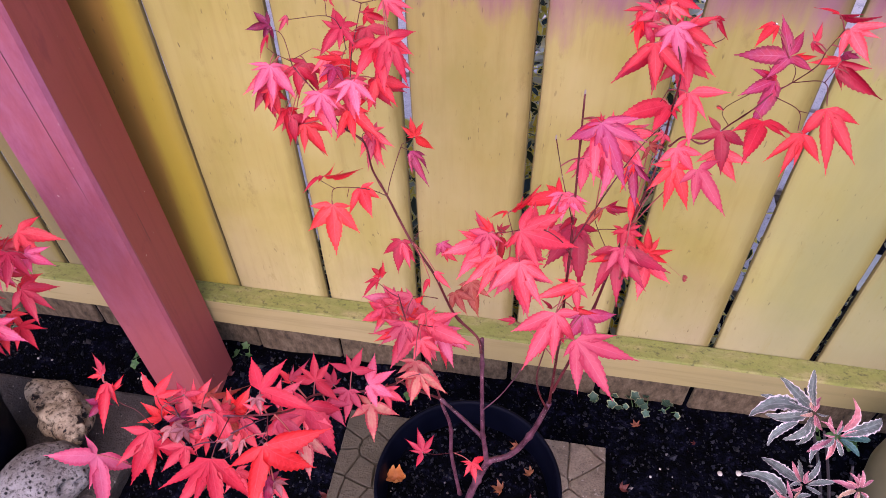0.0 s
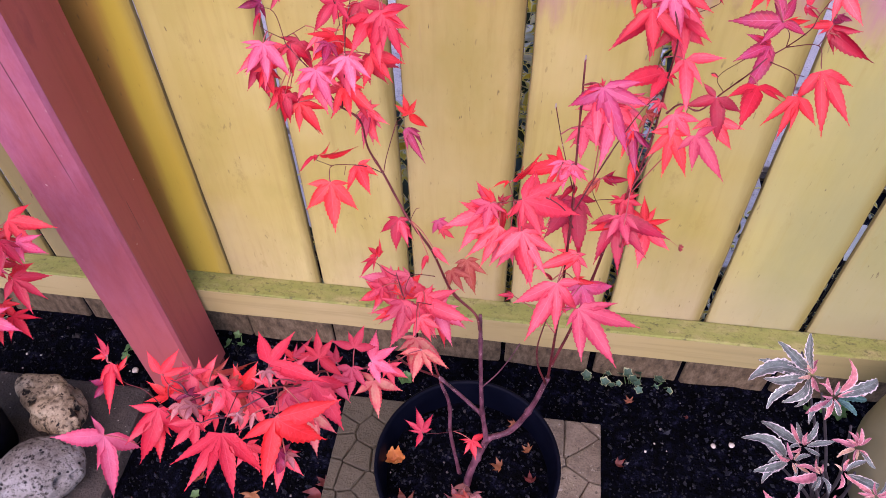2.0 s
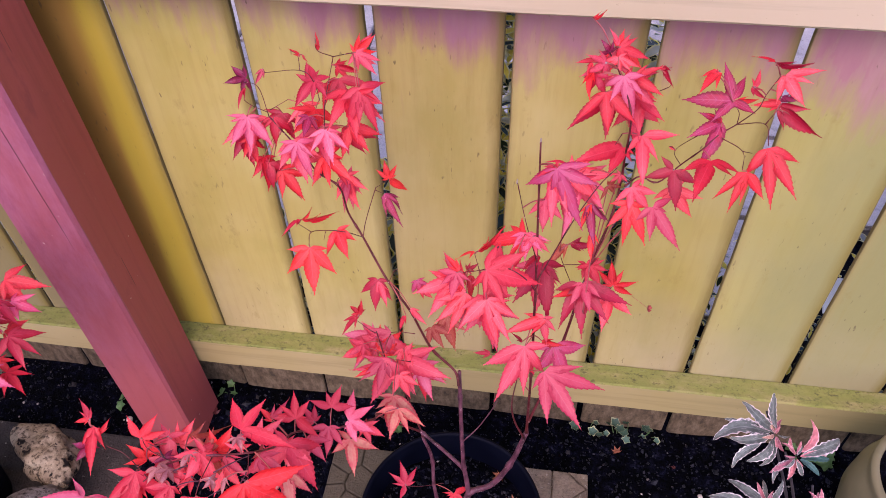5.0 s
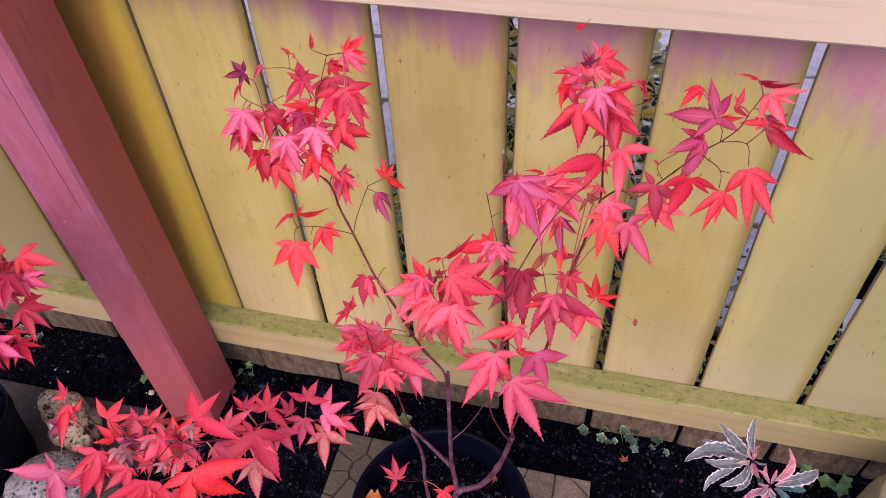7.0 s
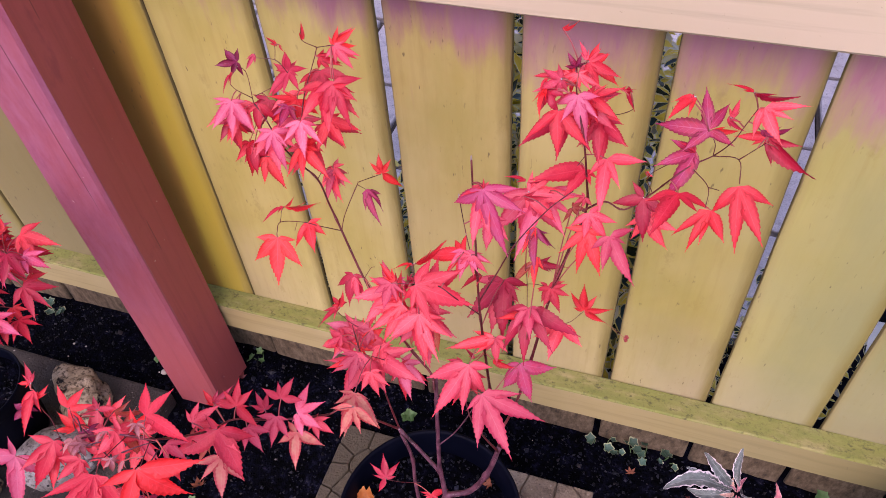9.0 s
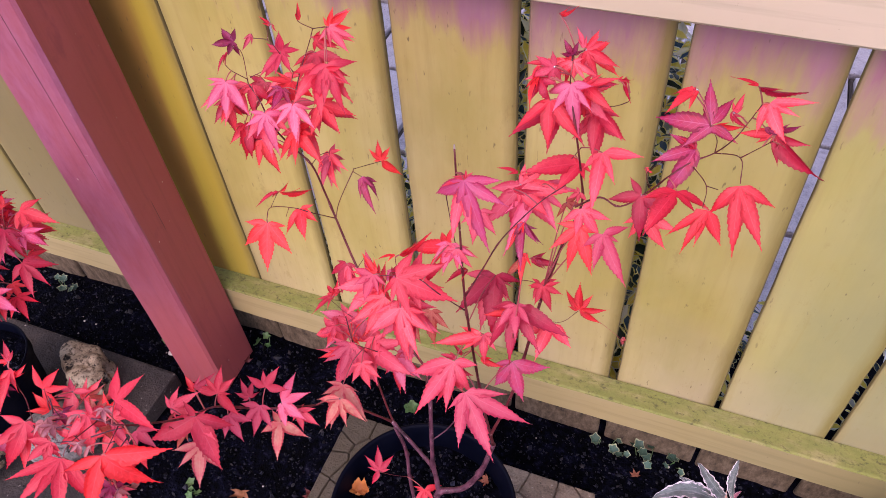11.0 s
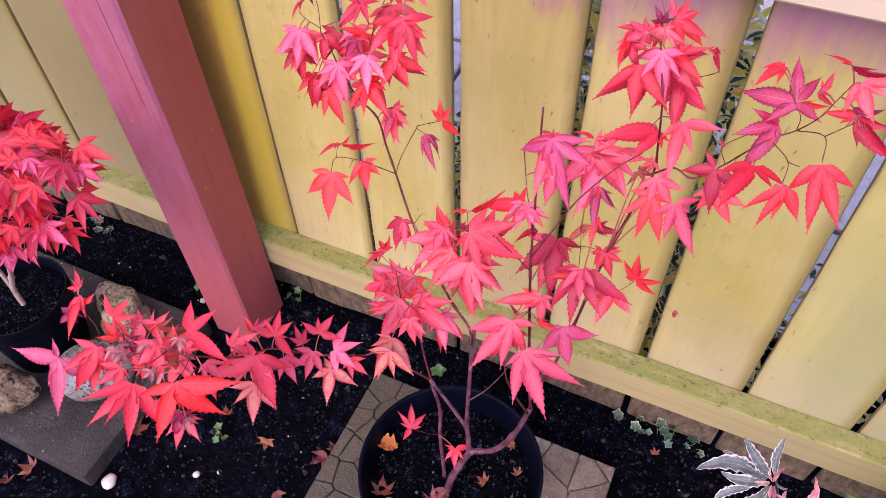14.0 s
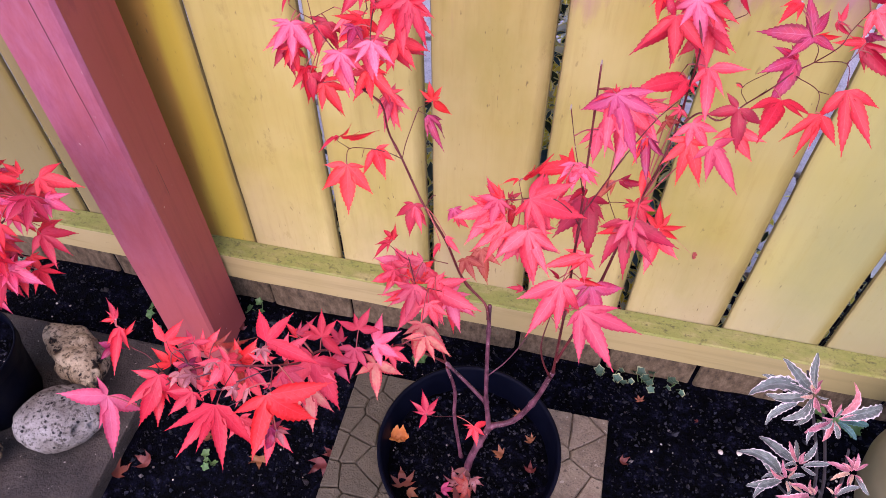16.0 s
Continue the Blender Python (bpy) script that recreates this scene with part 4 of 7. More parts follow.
maple = Maple(-0.02, 0.69, 0.145, "young red-leaved maple growing in a black plastic pot")
maple.trunk(
    BARK_LOW,
    twig(0.0092, 0.0068, (-0.026, 0.680, 0.135), (-0.022, 0.684, 0.18), (-0.012, 0.694, 0.222), (-0.001, 0.704, 0.254)),
    twig(0.0068, 0.0050, (-0.001, 0.704, 0.252), (0.027, 0.714, 0.262), (0.048, 0.721, 0.312), (0.062, 0.724, 0.382)),
    twig(0.0056, 0.0046, (-0.003, 0.702, 0.248), (-0.007, 0.708, 0.278), (-0.011, 0.711, 0.306)),
    twig(0.0044, 0.0036, (-0.011, 0.711, 0.304), (-0.016, 0.730, 0.369), (-0.019, 0.744, 0.42), (-0.021, 0.754, 0.449)),
    twig(0.0014, 0.0008, (-0.014, 0.722, 0.345), (0.004, 0.728, 0.372), (0.018, 0.734, 0.402), (0.026, 0.738, 0.424)),
    twig(0.0044, 0.0032, (-0.010, 0.710, 0.300), (-0.036, 0.718, 0.325), (-0.067, 0.727, 0.352)),
    twig(0.0044, 0.0034, (-0.036, 0.696, 0.150), (-0.051, 0.717, 0.225), (-0.053, 0.724, 0.289), (-0.064, 0.727, 0.338)),
)

# top shoot
maple.branch(
    twig(0.0034, 0.0012, (-0.02, 0.742, 0.437), (-0.027, 0.754, 0.45), (-0.055, 0.767, 0.47), (-0.073, 0.753, 0.553), (-0.099, 0.771, 0.578), (-0.126, 0.793, 0.617), (-0.143, 0.808, 0.636), (-0.146, 0.802, 0.676), (-0.168, 0.808, 0.688), (-0.175, 0.798, 0.719), (-0.202, 0.822, 0.726), (-0.215, 0.829, 0.736)),
    twig(0.0013, 0.0007, (-0.163, 0.806, 0.685), (-0.156, 0.809, 0.729), (-0.157, 0.829, 0.754), (-0.155, 0.854, 0.775), (-0.153, 0.862, 0.786)),
    twig(0.0008, 0.0006, (-0.153, 0.862, 0.786), (-0.129, 0.847, 0.801)),
    twig(0.0008, 0.0005, (-0.153, 0.862, 0.786), (-0.168, 0.863, 0.791), (-0.171, 0.871, 0.799)),
    twig(0.0009, 0.0006, (-0.162, 0.831, 0.758), (-0.158, 0.813, 0.79), (-0.171, 0.818, 0.798), (-0.228, 0.87, 0.758)),
    twig(0.0007, 0.0005, (-0.171, 0.818, 0.798), (-0.174, 0.827, 0.807), (-0.181, 0.829, 0.811)),
    twig(0.0009, 0.0005, (-0.215, 0.829, 0.736), (-0.228, 0.848, 0.756), (-0.248, 0.858, 0.754)),
    twig(0.0008, 0.0005, (-0.217, 0.832, 0.739), (-0.23, 0.829, 0.748), (-0.237, 0.831, 0.752)),
    twig(0.0008, 0.0006, (-0.215, 0.834, 0.74), (-0.199, 0.845, 0.746)),
    twig(0.0008, 0.0006, (-0.146, 0.802, 0.676), (-0.158, 0.835, 0.657), (-0.15, 0.84, 0.659)),
)
maple.leaf((-0.127, 0.848, 0.801), (-0.111, 0.859, 0.813), "br", 20)
maple.leaf((-0.132, 0.856, 0.794), (-0.11, 0.856, 0.785), "np", 10)
maple.leaf((-0.151, 0.857, 0.781), (-0.13, 0.861, 0.772), "nc", 30)
maple.leaf((-0.164, 0.822, 0.783), (-0.17, 0.834, 0.797), "br", -10, (-129, 1.32))
maple.leaf((-0.158, 0.855, 0.761), (-0.143, 0.833, 0.746), "ac")
maple.leaf((-0.133, 0.831, 0.77), (-0.12, 0.795, 0.746), "ar")
maple.leaf((-0.122, 0.822, 0.775), (-0.1, 0.818, 0.767), "br", 20)
maple.leaf((-0.144, 0.827, 0.725), (-0.12, 0.821, 0.708), "br", -10, (-36, 1.26))
maple.leaf((-0.207, 0.844, 0.73), (-0.215, 0.825, 0.706), "ac")
maple.leaf((-0.232, 0.83, 0.733), (-0.231, 0.799, 0.708), "ap")
maple.leaf((-0.248, 0.829, 0.71), (-0.236, 0.815, 0.684), "bc")
maple.leaf((-0.225, 0.818, 0.694), (-0.216, 0.799, 0.669), "bc", -20)
maple.leaf((-0.22, 0.825, 0.682), (-0.19, 0.804, 0.656), "nc")
maple.leaf((-0.186, 0.805, 0.727), (-0.167, 0.779, 0.701), "bp")
maple.leaf((-0.165, 0.821, 0.732), (-0.152, 0.797, 0.705), "ap")
maple.leaf((-0.157, 0.825, 0.701), (-0.173, 0.802, 0.677), "br", 10, (-55, 1.02))
maple.leaf((-0.185, 0.843, 0.741), (-0.171, 0.825, 0.721), "ap", 10, (64, 0.71))
maple.leaf((-0.23, 0.872, 0.761), (-0.236, 0.86, 0.749), "np")
maple.leaf((-0.245, 0.862, 0.756), (-0.264, 0.853, 0.754), "kv")
maple.leaf((-0.237, 0.84, 0.76), (-0.242, 0.822, 0.749), "nc", 60)
maple.leaf((-0.172, 0.827, 0.806), (-0.183, 0.83, 0.812), "nc", 50)
maple.leaf((-0.17, 0.829, 0.807), (-0.165, 0.826, 0.802), "nc", 40)
maple.leaf((-0.168, 0.863, 0.791), (-0.17, 0.871, 0.804), "nc", 40)
maple.leaf((-0.149, 0.84, 0.659), (-0.135, 0.816, 0.635), "bp", 30)
maple.leaf((-0.146, 0.838, 0.657), (-0.149, 0.811, 0.635), "np", 20)
maple.leaf((-0.126, 0.847, 0.801), (-0.109, 0.843, 0.782), "xp", 0, (-97, 0.85), (-32, 0.92))
maple.leaf((-0.149, 0.856, 0.779), (-0.131, 0.864, 0.771), "xc", 0, (-31, 0.46))
maple.leaf((-0.147, 0.85, 0.77), (-0.136, 0.832, 0.752), "xc", 0, (96, 0.47), (-60, 1.1))
maple.leaf((-0.12, 0.824, 0.78), (-0.103, 0.807, 0.743), "xr", 0, (-32, 0.58), (21, 0.77), (37, 0.88))
maple.leaf((-0.135, 0.823, 0.735), (-0.115, 0.815, 0.714), "xr", 0, (-39, 1.06), (52, 0.99))
maple.leaf((-0.158, 0.815, 0.791), (-0.157, 0.797, 0.779), "xr", 0, (161, 0.8), (-117, 0.72), (29, 1.3), (-40, 0.95))
maple.leaf((-0.168, 0.833, 0.746), (-0.185, 0.811, 0.732), "xc", 0, (50, 0.85), (-98, 0.77), (-55, 0.81))
maple.leaf((-0.172, 0.822, 0.745), (-0.173, 0.802, 0.735), "xv", 0, (-47, 0.79))
maple.leaf((-0.211, 0.83, 0.735), (-0.208, 0.815, 0.713), "xc", 0, (46, 0.59), (-52, 0.83))
maple.leaf((-0.233, 0.82, 0.741), (-0.227, 0.799, 0.715), "xm", 0, (101, 0.56), (36, 0.92), (-34, 1.04), (-87, 0.39))
maple.leaf((-0.234, 0.817, 0.718), (-0.227, 0.805, 0.694), "xc", 0, (76, 0.42), (-33, 0.62))
maple.leaf((-0.22, 0.815, 0.69), (-0.214, 0.801, 0.668), "xc", 0, (153, 0.37), (-55, 0.72))
maple.leaf((-0.208, 0.815, 0.681), (-0.185, 0.803, 0.656), "xc")
maple.leaf((-0.179, 0.797, 0.733), (-0.162, 0.779, 0.703), "xm", 0, (113, 0.4), (35, 0.56), (-25, 0.53))
maple.leaf((-0.152, 0.805, 0.744), (-0.144, 0.785, 0.72), "xm", 0, (45, 0.75), (-41, 0.89), (-70, 0.51))
maple.leaf((-0.158, 0.808, 0.71), (-0.126, 0.789, 0.695), "xr", 0, (67, 0.76), (-33, 0.48))
maple.leaf((-0.148, 0.838, 0.657), (-0.141, 0.818, 0.633), "xp", 0, (42, 0.54), (-29, 0.67), (-154, 0.4))

# left side shoots
maple.branch(
    twig(0.001, 0.0006, (-0.126, 0.793, 0.617), (-0.123, 0.801, 0.634), (-0.117, 0.826, 0.654), (-0.115, 0.829, 0.656), (-0.116, 0.882, 0.62)),
    twig(0.0007, 0.0005, (-0.117, 0.826, 0.654), (-0.106, 0.825, 0.65)),
    twig(0.001, 0.0006, (-0.126, 0.793, 0.617), (-0.131, 0.763, 0.653), (-0.147, 0.761, 0.656), (-0.161, 0.746, 0.667), (-0.162, 0.737, 0.66)),
    twig(0.0006, 0.0005, (-0.161, 0.746, 0.667), (-0.194, 0.795, 0.626)),
    twig(0.0006, 0.0005, (-0.152, 0.759, 0.656), (-0.153, 0.753, 0.65)),
    twig(0.0008, 0.0005, (-0.097, 0.771, 0.577), (-0.093, 0.78, 0.583), (-0.089, 0.782, 0.584)),
    twig(0.0007, 0.0005, (-0.099, 0.771, 0.578), (-0.106, 0.771, 0.579)),
    twig(0.001, 0.0006, (-0.075, 0.777, 0.481), (-0.094, 0.775, 0.484), (-0.119, 0.769, 0.486), (-0.139, 0.767, 0.509)),
)
maple.leaf((-0.116, 0.883, 0.621), (-0.122, 0.891, 0.639), "br", -10, (145, 1.29))
maple.leaf((-0.107, 0.825, 0.651), (-0.087, 0.8, 0.632), "nv", 25)
maple.leaf((-0.105, 0.825, 0.65), (-0.088, 0.819, 0.633), "nv", -30)
maple.leaf((-0.161, 0.735, 0.657), (-0.156, 0.71, 0.621), "br")
maple.leaf((-0.142, 0.762, 0.655), (-0.127, 0.74, 0.641), "br")
maple.leaf((-0.193, 0.799, 0.629), (-0.206, 0.779, 0.623), "nr", 55)
maple.leaf((-0.192, 0.799, 0.629), (-0.156, 0.808, 0.638), "nr", 60)
maple.leaf((-0.109, 0.77, 0.579), (-0.111, 0.751, 0.552), "bc", 15)
maple.leaf((-0.107, 0.769, 0.578), (-0.095, 0.749, 0.563), "np", 10)
maple.leaf((-0.138, 0.77, 0.512), (-0.151, 0.746, 0.506), "nr", 30)
maple.leaf((-0.136, 0.773, 0.514), (-0.148, 0.779, 0.518), "kc")
maple.leaf((-0.137, 0.771, 0.512), (-0.135, 0.783, 0.528), "nr", 30)
maple.leaf((-0.075, 0.742, 0.558), (-0.081, 0.731, 0.545), "nc", 30)
maple.leaf((-0.071, 0.749, 0.563), (-0.054, 0.743, 0.548), "np", 30)

# middle left spray
maple.branch(
    twig(0.003, 0.001, (-0.063, 0.727, 0.335), (-0.073, 0.732, 0.379), (-0.088, 0.742, 0.43), (-0.1, 0.737, 0.475), (-0.112, 0.75, 0.515)),
    twig(0.0008, 0.0006, (-0.073, 0.738, 0.481), (-0.095, 0.736, 0.486)),
)
maple.leaf((-0.114, 0.764, 0.48), (-0.145, 0.764, 0.48), "ap", 0, (-163, 1.61))
maple.leaf((-0.118, 0.765, 0.483), (-0.122, 0.749, 0.458), "bp", 20)
maple.leaf((-0.129, 0.751, 0.487), (-0.145, 0.739, 0.479), "kp")
maple.leaf((-0.094, 0.734, 0.484), (-0.115, 0.702, 0.447), "ap", 0, (46, 0.87), (-60, 0.84))
maple.leaf((-0.079, 0.675, 0.509), (-0.077, 0.638, 0.491), "by", 0, (-51, 1), (47, 0.52))
maple.leaf((-0.074, 0.773, 0.423), (-0.06, 0.75, 0.386), "br", 0, (-40, 0.89), (32, 0.58))
maple.leaf((-0.103, 0.734, 0.486), (-0.107, 0.706, 0.463), "ap")
maple.leaf((-0.102, 0.771, 0.484), (-0.131, 0.756, 0.471), "bp")
maple.leaf((-0.084, 0.743, 0.476), (-0.03, 0.728, 0.469), "bp")
maple.leaf((-0.129, 0.753, 0.476), (-0.155, 0.744, 0.468), "kp")
maple.leaf((-0.113, 0.753, 0.472), (-0.092, 0.781, 0.476), "br")
maple.leaf((-0.084, 0.754, 0.482), (-0.07, 0.729, 0.47), "bp")
maple.leaf((-0.113, 0.724, 0.48), (-0.132, 0.713, 0.478), "nr", 5)
maple.leaf((-0.083, 0.719, 0.482), (-0.069, 0.702, 0.464), "bp")
maple.leaf((-0.122, 0.769, 0.476), (-0.158, 0.769, 0.477), "xm", 0, (-64, 1.19), (-105, 0.68))
maple.leaf((-0.073, 0.775, 0.422), (-0.039, 0.764, 0.408), "xm", 0, (75, 0.59), (38, 1.13))

# centre spray
maple.branch(
    twig(0.001, 0.0006, (0.055, 0.678, 0.687), (0.044, 0.657, 0.729), (0.026, 0.66, 0.737), (0.005, 0.667, 0.722), (-0.006, 0.664, 0.722)),
    twig(0.0007, 0.0005, (0.007, 0.668, 0.721), (0.002, 0.677, 0.731)),
)
maple.leaf((-0.011, 0.671, 0.713), (-0.029, 0.664, 0.718), "br")
maple.leaf((-0.009, 0.664, 0.723), (-0.021, 0.67, 0.735), "nr", 20)
maple.leaf((-0.015, 0.672, 0.702), (-0.031, 0.649, 0.681), "ap")
maple.leaf((0.017, 0.664, 0.727), (0.049, 0.668, 0.711), "br", 0, (-46, 0.86))
maple.leaf((0.017, 0.67, 0.719), (0.013, 0.652, 0.705), "br")
maple.leaf((0.012, 0.661, 0.7), (0.025, 0.631, 0.673), "ap", 0, (-40, 0.75), (49, 0.82))
maple.leaf((0.002, 0.678, 0.732), (-0.011, 0.671, 0.731), "nr", 60)
maple.leaf((0.004, 0.679, 0.732), (0.022, 0.696, 0.745), "nr", 65)
maple.leaf((-0.003, 0.692, 0.688), (-0.001, 0.675, 0.673), "nc")
maple.leaf((-0.06, 0.8, 0.466), (-0.043, 0.779, 0.456), "bo", 10)
maple.leaf((-0.044, 0.819, 0.465), (-0.033, 0.79, 0.439), "bo", 10)
maple.leaf((-0.073, 0.796, 0.553), (-0.064, 0.787, 0.536), "bw", 10)
maple.leaf((-0.068, 0.79, 0.547), (-0.054, 0.784, 0.54), "bc", 20)
maple.leaf((-0.006, 0.664, 0.706), (-0.024, 0.669, 0.709), "br", 0, (58, 1.07))
maple.leaf((0.022, 0.662, 0.724), (0.043, 0.677, 0.739), "br")
maple.leaf((0.006, 0.667, 0.684), (-0.008, 0.65, 0.669), "bp")
maple.leaf((0.013, 0.662, 0.694), (0.025, 0.637, 0.661), "bp")
maple.leaf((-0.012, 0.664, 0.688), (-0.018, 0.653, 0.678), "bp")
maple.leaf((-0.011, 0.663, 0.722), (-0.014, 0.647, 0.708), "xp", 0, (82, 0.71), (135, 0.88), (-72, 0.64))
maple.leaf((0.013, 0.655, 0.737), (0.056, 0.657, 0.724), "xr", 0, (-38, 0.76), (49, 0.69), (107, 0.36))
maple.leaf((0.015, 0.651, 0.707), (0.027, 0.628, 0.676), "xp", 0, (-44, 0.72), (-14, 0.94), (60, 0.72))
maple.leaf((-0.003, 0.662, 0.7), (-0.025, 0.645, 0.679), "xp", 0, (-22, 1.05), (-58, 0.73))
maple.leaf((-0.004, 0.68, 0.707), (0.005, 0.684, 0.712), "xc", 0, (147, 0.88))
maple.leaf((0.041, 0.692, 0.744), (0.043, 0.672, 0.734), "xm", 0, (-38, 0.91), (-69, 0.89))

# right stem
maple.branch(
    twig(0.0034, 0.0013, (0.062, 0.724, 0.382), (0.06, 0.708, 0.47), (0.058, 0.695, 0.56), (0.055, 0.688, 0.64), (0.053, 0.685, 0.694), (0.049, 0.692, 0.77), (0.046, 0.698, 0.832)),
    twig(0.0015, 0.0007, (0.053, 0.685, 0.694), (0.065, 0.694, 0.722), (0.077, 0.703, 0.75), (0.095, 0.73, 0.765), (0.11, 0.75, 0.77)),
    twig(0.0009, 0.0006, (0.051, 0.688, 0.72), (0.04, 0.7, 0.75), (0.031, 0.712, 0.78)),
    twig(0.0028, 0.001, (0.06, 0.722, 0.372), (0.048, 0.706, 0.43), (0.042, 0.685, 0.5), (0.045, 0.66, 0.59)),
)
maple.leaf((0.014, 0.748, 0.498), (-0.004, 0.747, 0.498), "nr")
maple.leaf((0.079, 0.732, 0.548), (0.094, 0.715, 0.512), "bw", 0, (43, 0.82), (-61, 0.82))
maple.leaf((0.065, 0.689, 0.642), (0.03, 0.672, 0.635), "np")
maple.leaf((0.063, 0.699, 0.63), (0.068, 0.682, 0.614), "bp")
maple.leaf((0.046, 0.688, 0.605), (0.036, 0.694, 0.61), "nc", 30)
maple.leaf((0.064, 0.687, 0.612), (0.085, 0.685, 0.61), "nc", 30)
maple.leaf((0.059, 0.743, 0.656), (0.066, 0.702, 0.627), "bc", 0, (-35, 0.47))
maple.leaf((0.054, 0.692, 0.719), (0.041, 0.679, 0.715), "nc", 30)
maple.leaf((0.054, 0.721, 0.755), (0.055, 0.704, 0.737), "bp")
maple.leaf((0.06, 0.684, 0.821), (0.045, 0.674, 0.819), "nr", 30)
maple.leaf((0.058, 0.683, 0.821), (0.058, 0.687, 0.826), "nr", 30)
maple.leaf((0.047, 0.688, 0.745), (0.038, 0.676, 0.733), "bp", 0, (-78, 0.94))
maple.leaf((0.044, 0.696, 0.738), (0.059, 0.698, 0.728), "np")
maple.leaf((0.067, 0.641, 0.63), (0.101, 0.611, 0.601), "ap", 0, (-40, 0.99), (33, 0.76), (69, 0.32), (-65, 0.59))
maple.leaf((0.049, 0.665, 0.631), (0.029, 0.63, 0.595), "ap", 0, (37, 0.74), (-25, 0.76), (-59, 0.55), (-122, 0.37))
maple.leaf((0.047, 0.666, 0.617), (0.059, 0.655, 0.604), "br", 0, (48, 1.49))
maple.leaf((0.059, 0.68, 0.823), (0.081, 0.662, 0.784), "xw", 0, (-44, 0.63), (3, 0.5), (28, 0.57))
maple.leaf((0.057, 0.685, 0.818), (0.058, 0.658, 0.789), "xp", 0, (53, 0.39), (-19, 0.85), (-63, 0.35), (-147, 0.18))
maple.leaf((0.082, 0.771, 0.74), (0.074, 0.724, 0.711), "xm", 0, (24, 0.52), (-49, 0.67), (-10, 0.5), (-110, 0.58), (-126, 0.52))

maple.leaf((0.040, 0.690, 0.742), (0.010, 0.692, 0.726), "ar", 20, (50, 0.6), (-45, 0.7))
maple.leaf((0.075, 0.735, 0.770), (0.094, 0.742, 0.768), "nr", 40)

# inner right spray
maple.branch(
    twig(0.0008, 0.0005, (0.095, 0.676, 0.671), (0.078, 0.751, 0.649), (0.074, 0.759, 0.657)),
    twig(0.0008, 0.0005, (0.102, 0.74, 0.662), (0.086, 0.752, 0.648), (0.076, 0.749, 0.648), (0.069, 0.744, 0.646)),
    twig(0.0008, 0.0005, (0.103, 0.749, 0.602), (0.118, 0.753, 0.601), (0.13, 0.765, 0.608)),
)
maple.leaf((0.091, 0.699, 0.682), (0.095, 0.662, 0.658), "ac", 0, (29, 0.92), (-66, 0.98))
maple.leaf((0.092, 0.69, 0.693), (0.099, 0.669, 0.682), "bp")
maple.leaf((0.09, 0.695, 0.676), (0.069, 0.686, 0.674), "nc", 20)
maple.leaf((0.101, 0.74, 0.662), (0.113, 0.727, 0.649), "br", 0, (-80, 0.66), (107, 0.55))
maple.leaf((0.13, 0.765, 0.609), (0.126, 0.779, 0.629), "bc", 0, (90, 0.93), (125, 0.86))
maple.leaf((0.118, 0.705, 0.663), (0.113, 0.68, 0.645), "bp", 0, (-61, 0.77))
maple.leaf((0.074, 0.759, 0.752), (0.111, 0.764, 0.751), "bp")
maple.leaf((0.073, 0.766, 0.745), (0.077, 0.74, 0.708), "ap", 0, (-39, 0.9))
maple.leaf((0.071, 0.764, 0.757), (0.094, 0.761, 0.754), "nr", 45)
maple.leaf((0.07, 0.764, 0.758), (0.053, 0.767, 0.758), "nr", 60)
maple.leaf((0.09, 0.714, 0.761), (0.096, 0.691, 0.738), "nv", 25)
maple.leaf((0.09, 0.714, 0.761), (0.085, 0.699, 0.746), "nr", 35)
maple.leaf((0.092, 0.713, 0.76), (0.105, 0.707, 0.75), "nv", 20)
maple.leaf((0.095, 0.706, 0.738), (0.096, 0.693, 0.719), "nr", 20)
maple.leaf((0.08, 0.765, 0.661), (0.065, 0.75, 0.644), "no", 20)
maple.leaf((0.083, 0.766, 0.661), (0.108, 0.772, 0.656), "nc", 20)
maple.leaf((0.087, 0.769, 0.662), (0.097, 0.764, 0.655), "nv", 10)
maple.leaf((0.124, 0.747, 0.753), (0.141, 0.738, 0.737), "bp", 0, (84, 0.71), (-37, 0.88))
maple.leaf((0.125, 0.742, 0.74), (0.122, 0.72, 0.712), "br", 0, (34, 0.77), (-31, 1.03))
maple.leaf((0.143, 0.739, 0.74), (0.165, 0.714, 0.718), "bp", 0, (36, 0.67), (-44, 0.31))
maple.leaf((0.108, 0.771, 0.732), (0.12, 0.774, 0.729), "bo", 0, (109, 1.1))
maple.leaf((0.117, 0.773, 0.744), (0.109, 0.769, 0.738), "bp", 0, (-93, 0.85))
maple.leaf((0.057, 0.745, 0.653), (0.057, 0.71, 0.622), "xp", 0, (-43, 0.53), (-69, 0.38))
maple.leaf((0.098, 0.743, 0.66), (0.109, 0.729, 0.649), "xr", 0, (139, 0.4), (-86, 0.66))

# upright right shoot
maple.branch(
    twig(0.0036, 0.0008, (0.062, 0.716, 0.42), (0.078, 0.73, 0.48), (0.09, 0.738, 0.56), (0.099, 0.744, 0.633), (0.112, 0.751, 0.706), (0.119, 0.776, 0.727), (0.117, 0.768, 0.768), (0.113, 0.752, 0.82), (0.103, 0.77, 0.841), (0.095, 0.809, 0.839)),
    twig(0.0007, 0.0005, (0.095, 0.809, 0.839), (0.102, 0.814, 0.841)),
    twig(0.0007, 0.0005, (0.113, 0.781, 0.781), (0.108, 0.773, 0.775)),
    twig(0.0007, 0.0005, (0.103, 0.77, 0.841), (0.124, 0.79, 0.815), (0.141, 0.779, 0.83), (0.141, 0.784, 0.834)),
)
maple.leaf((0.097, 0.77, 0.824), (0.096, 0.743, 0.807), "bc", 0, (48, 1.23), (-46, 0.96))
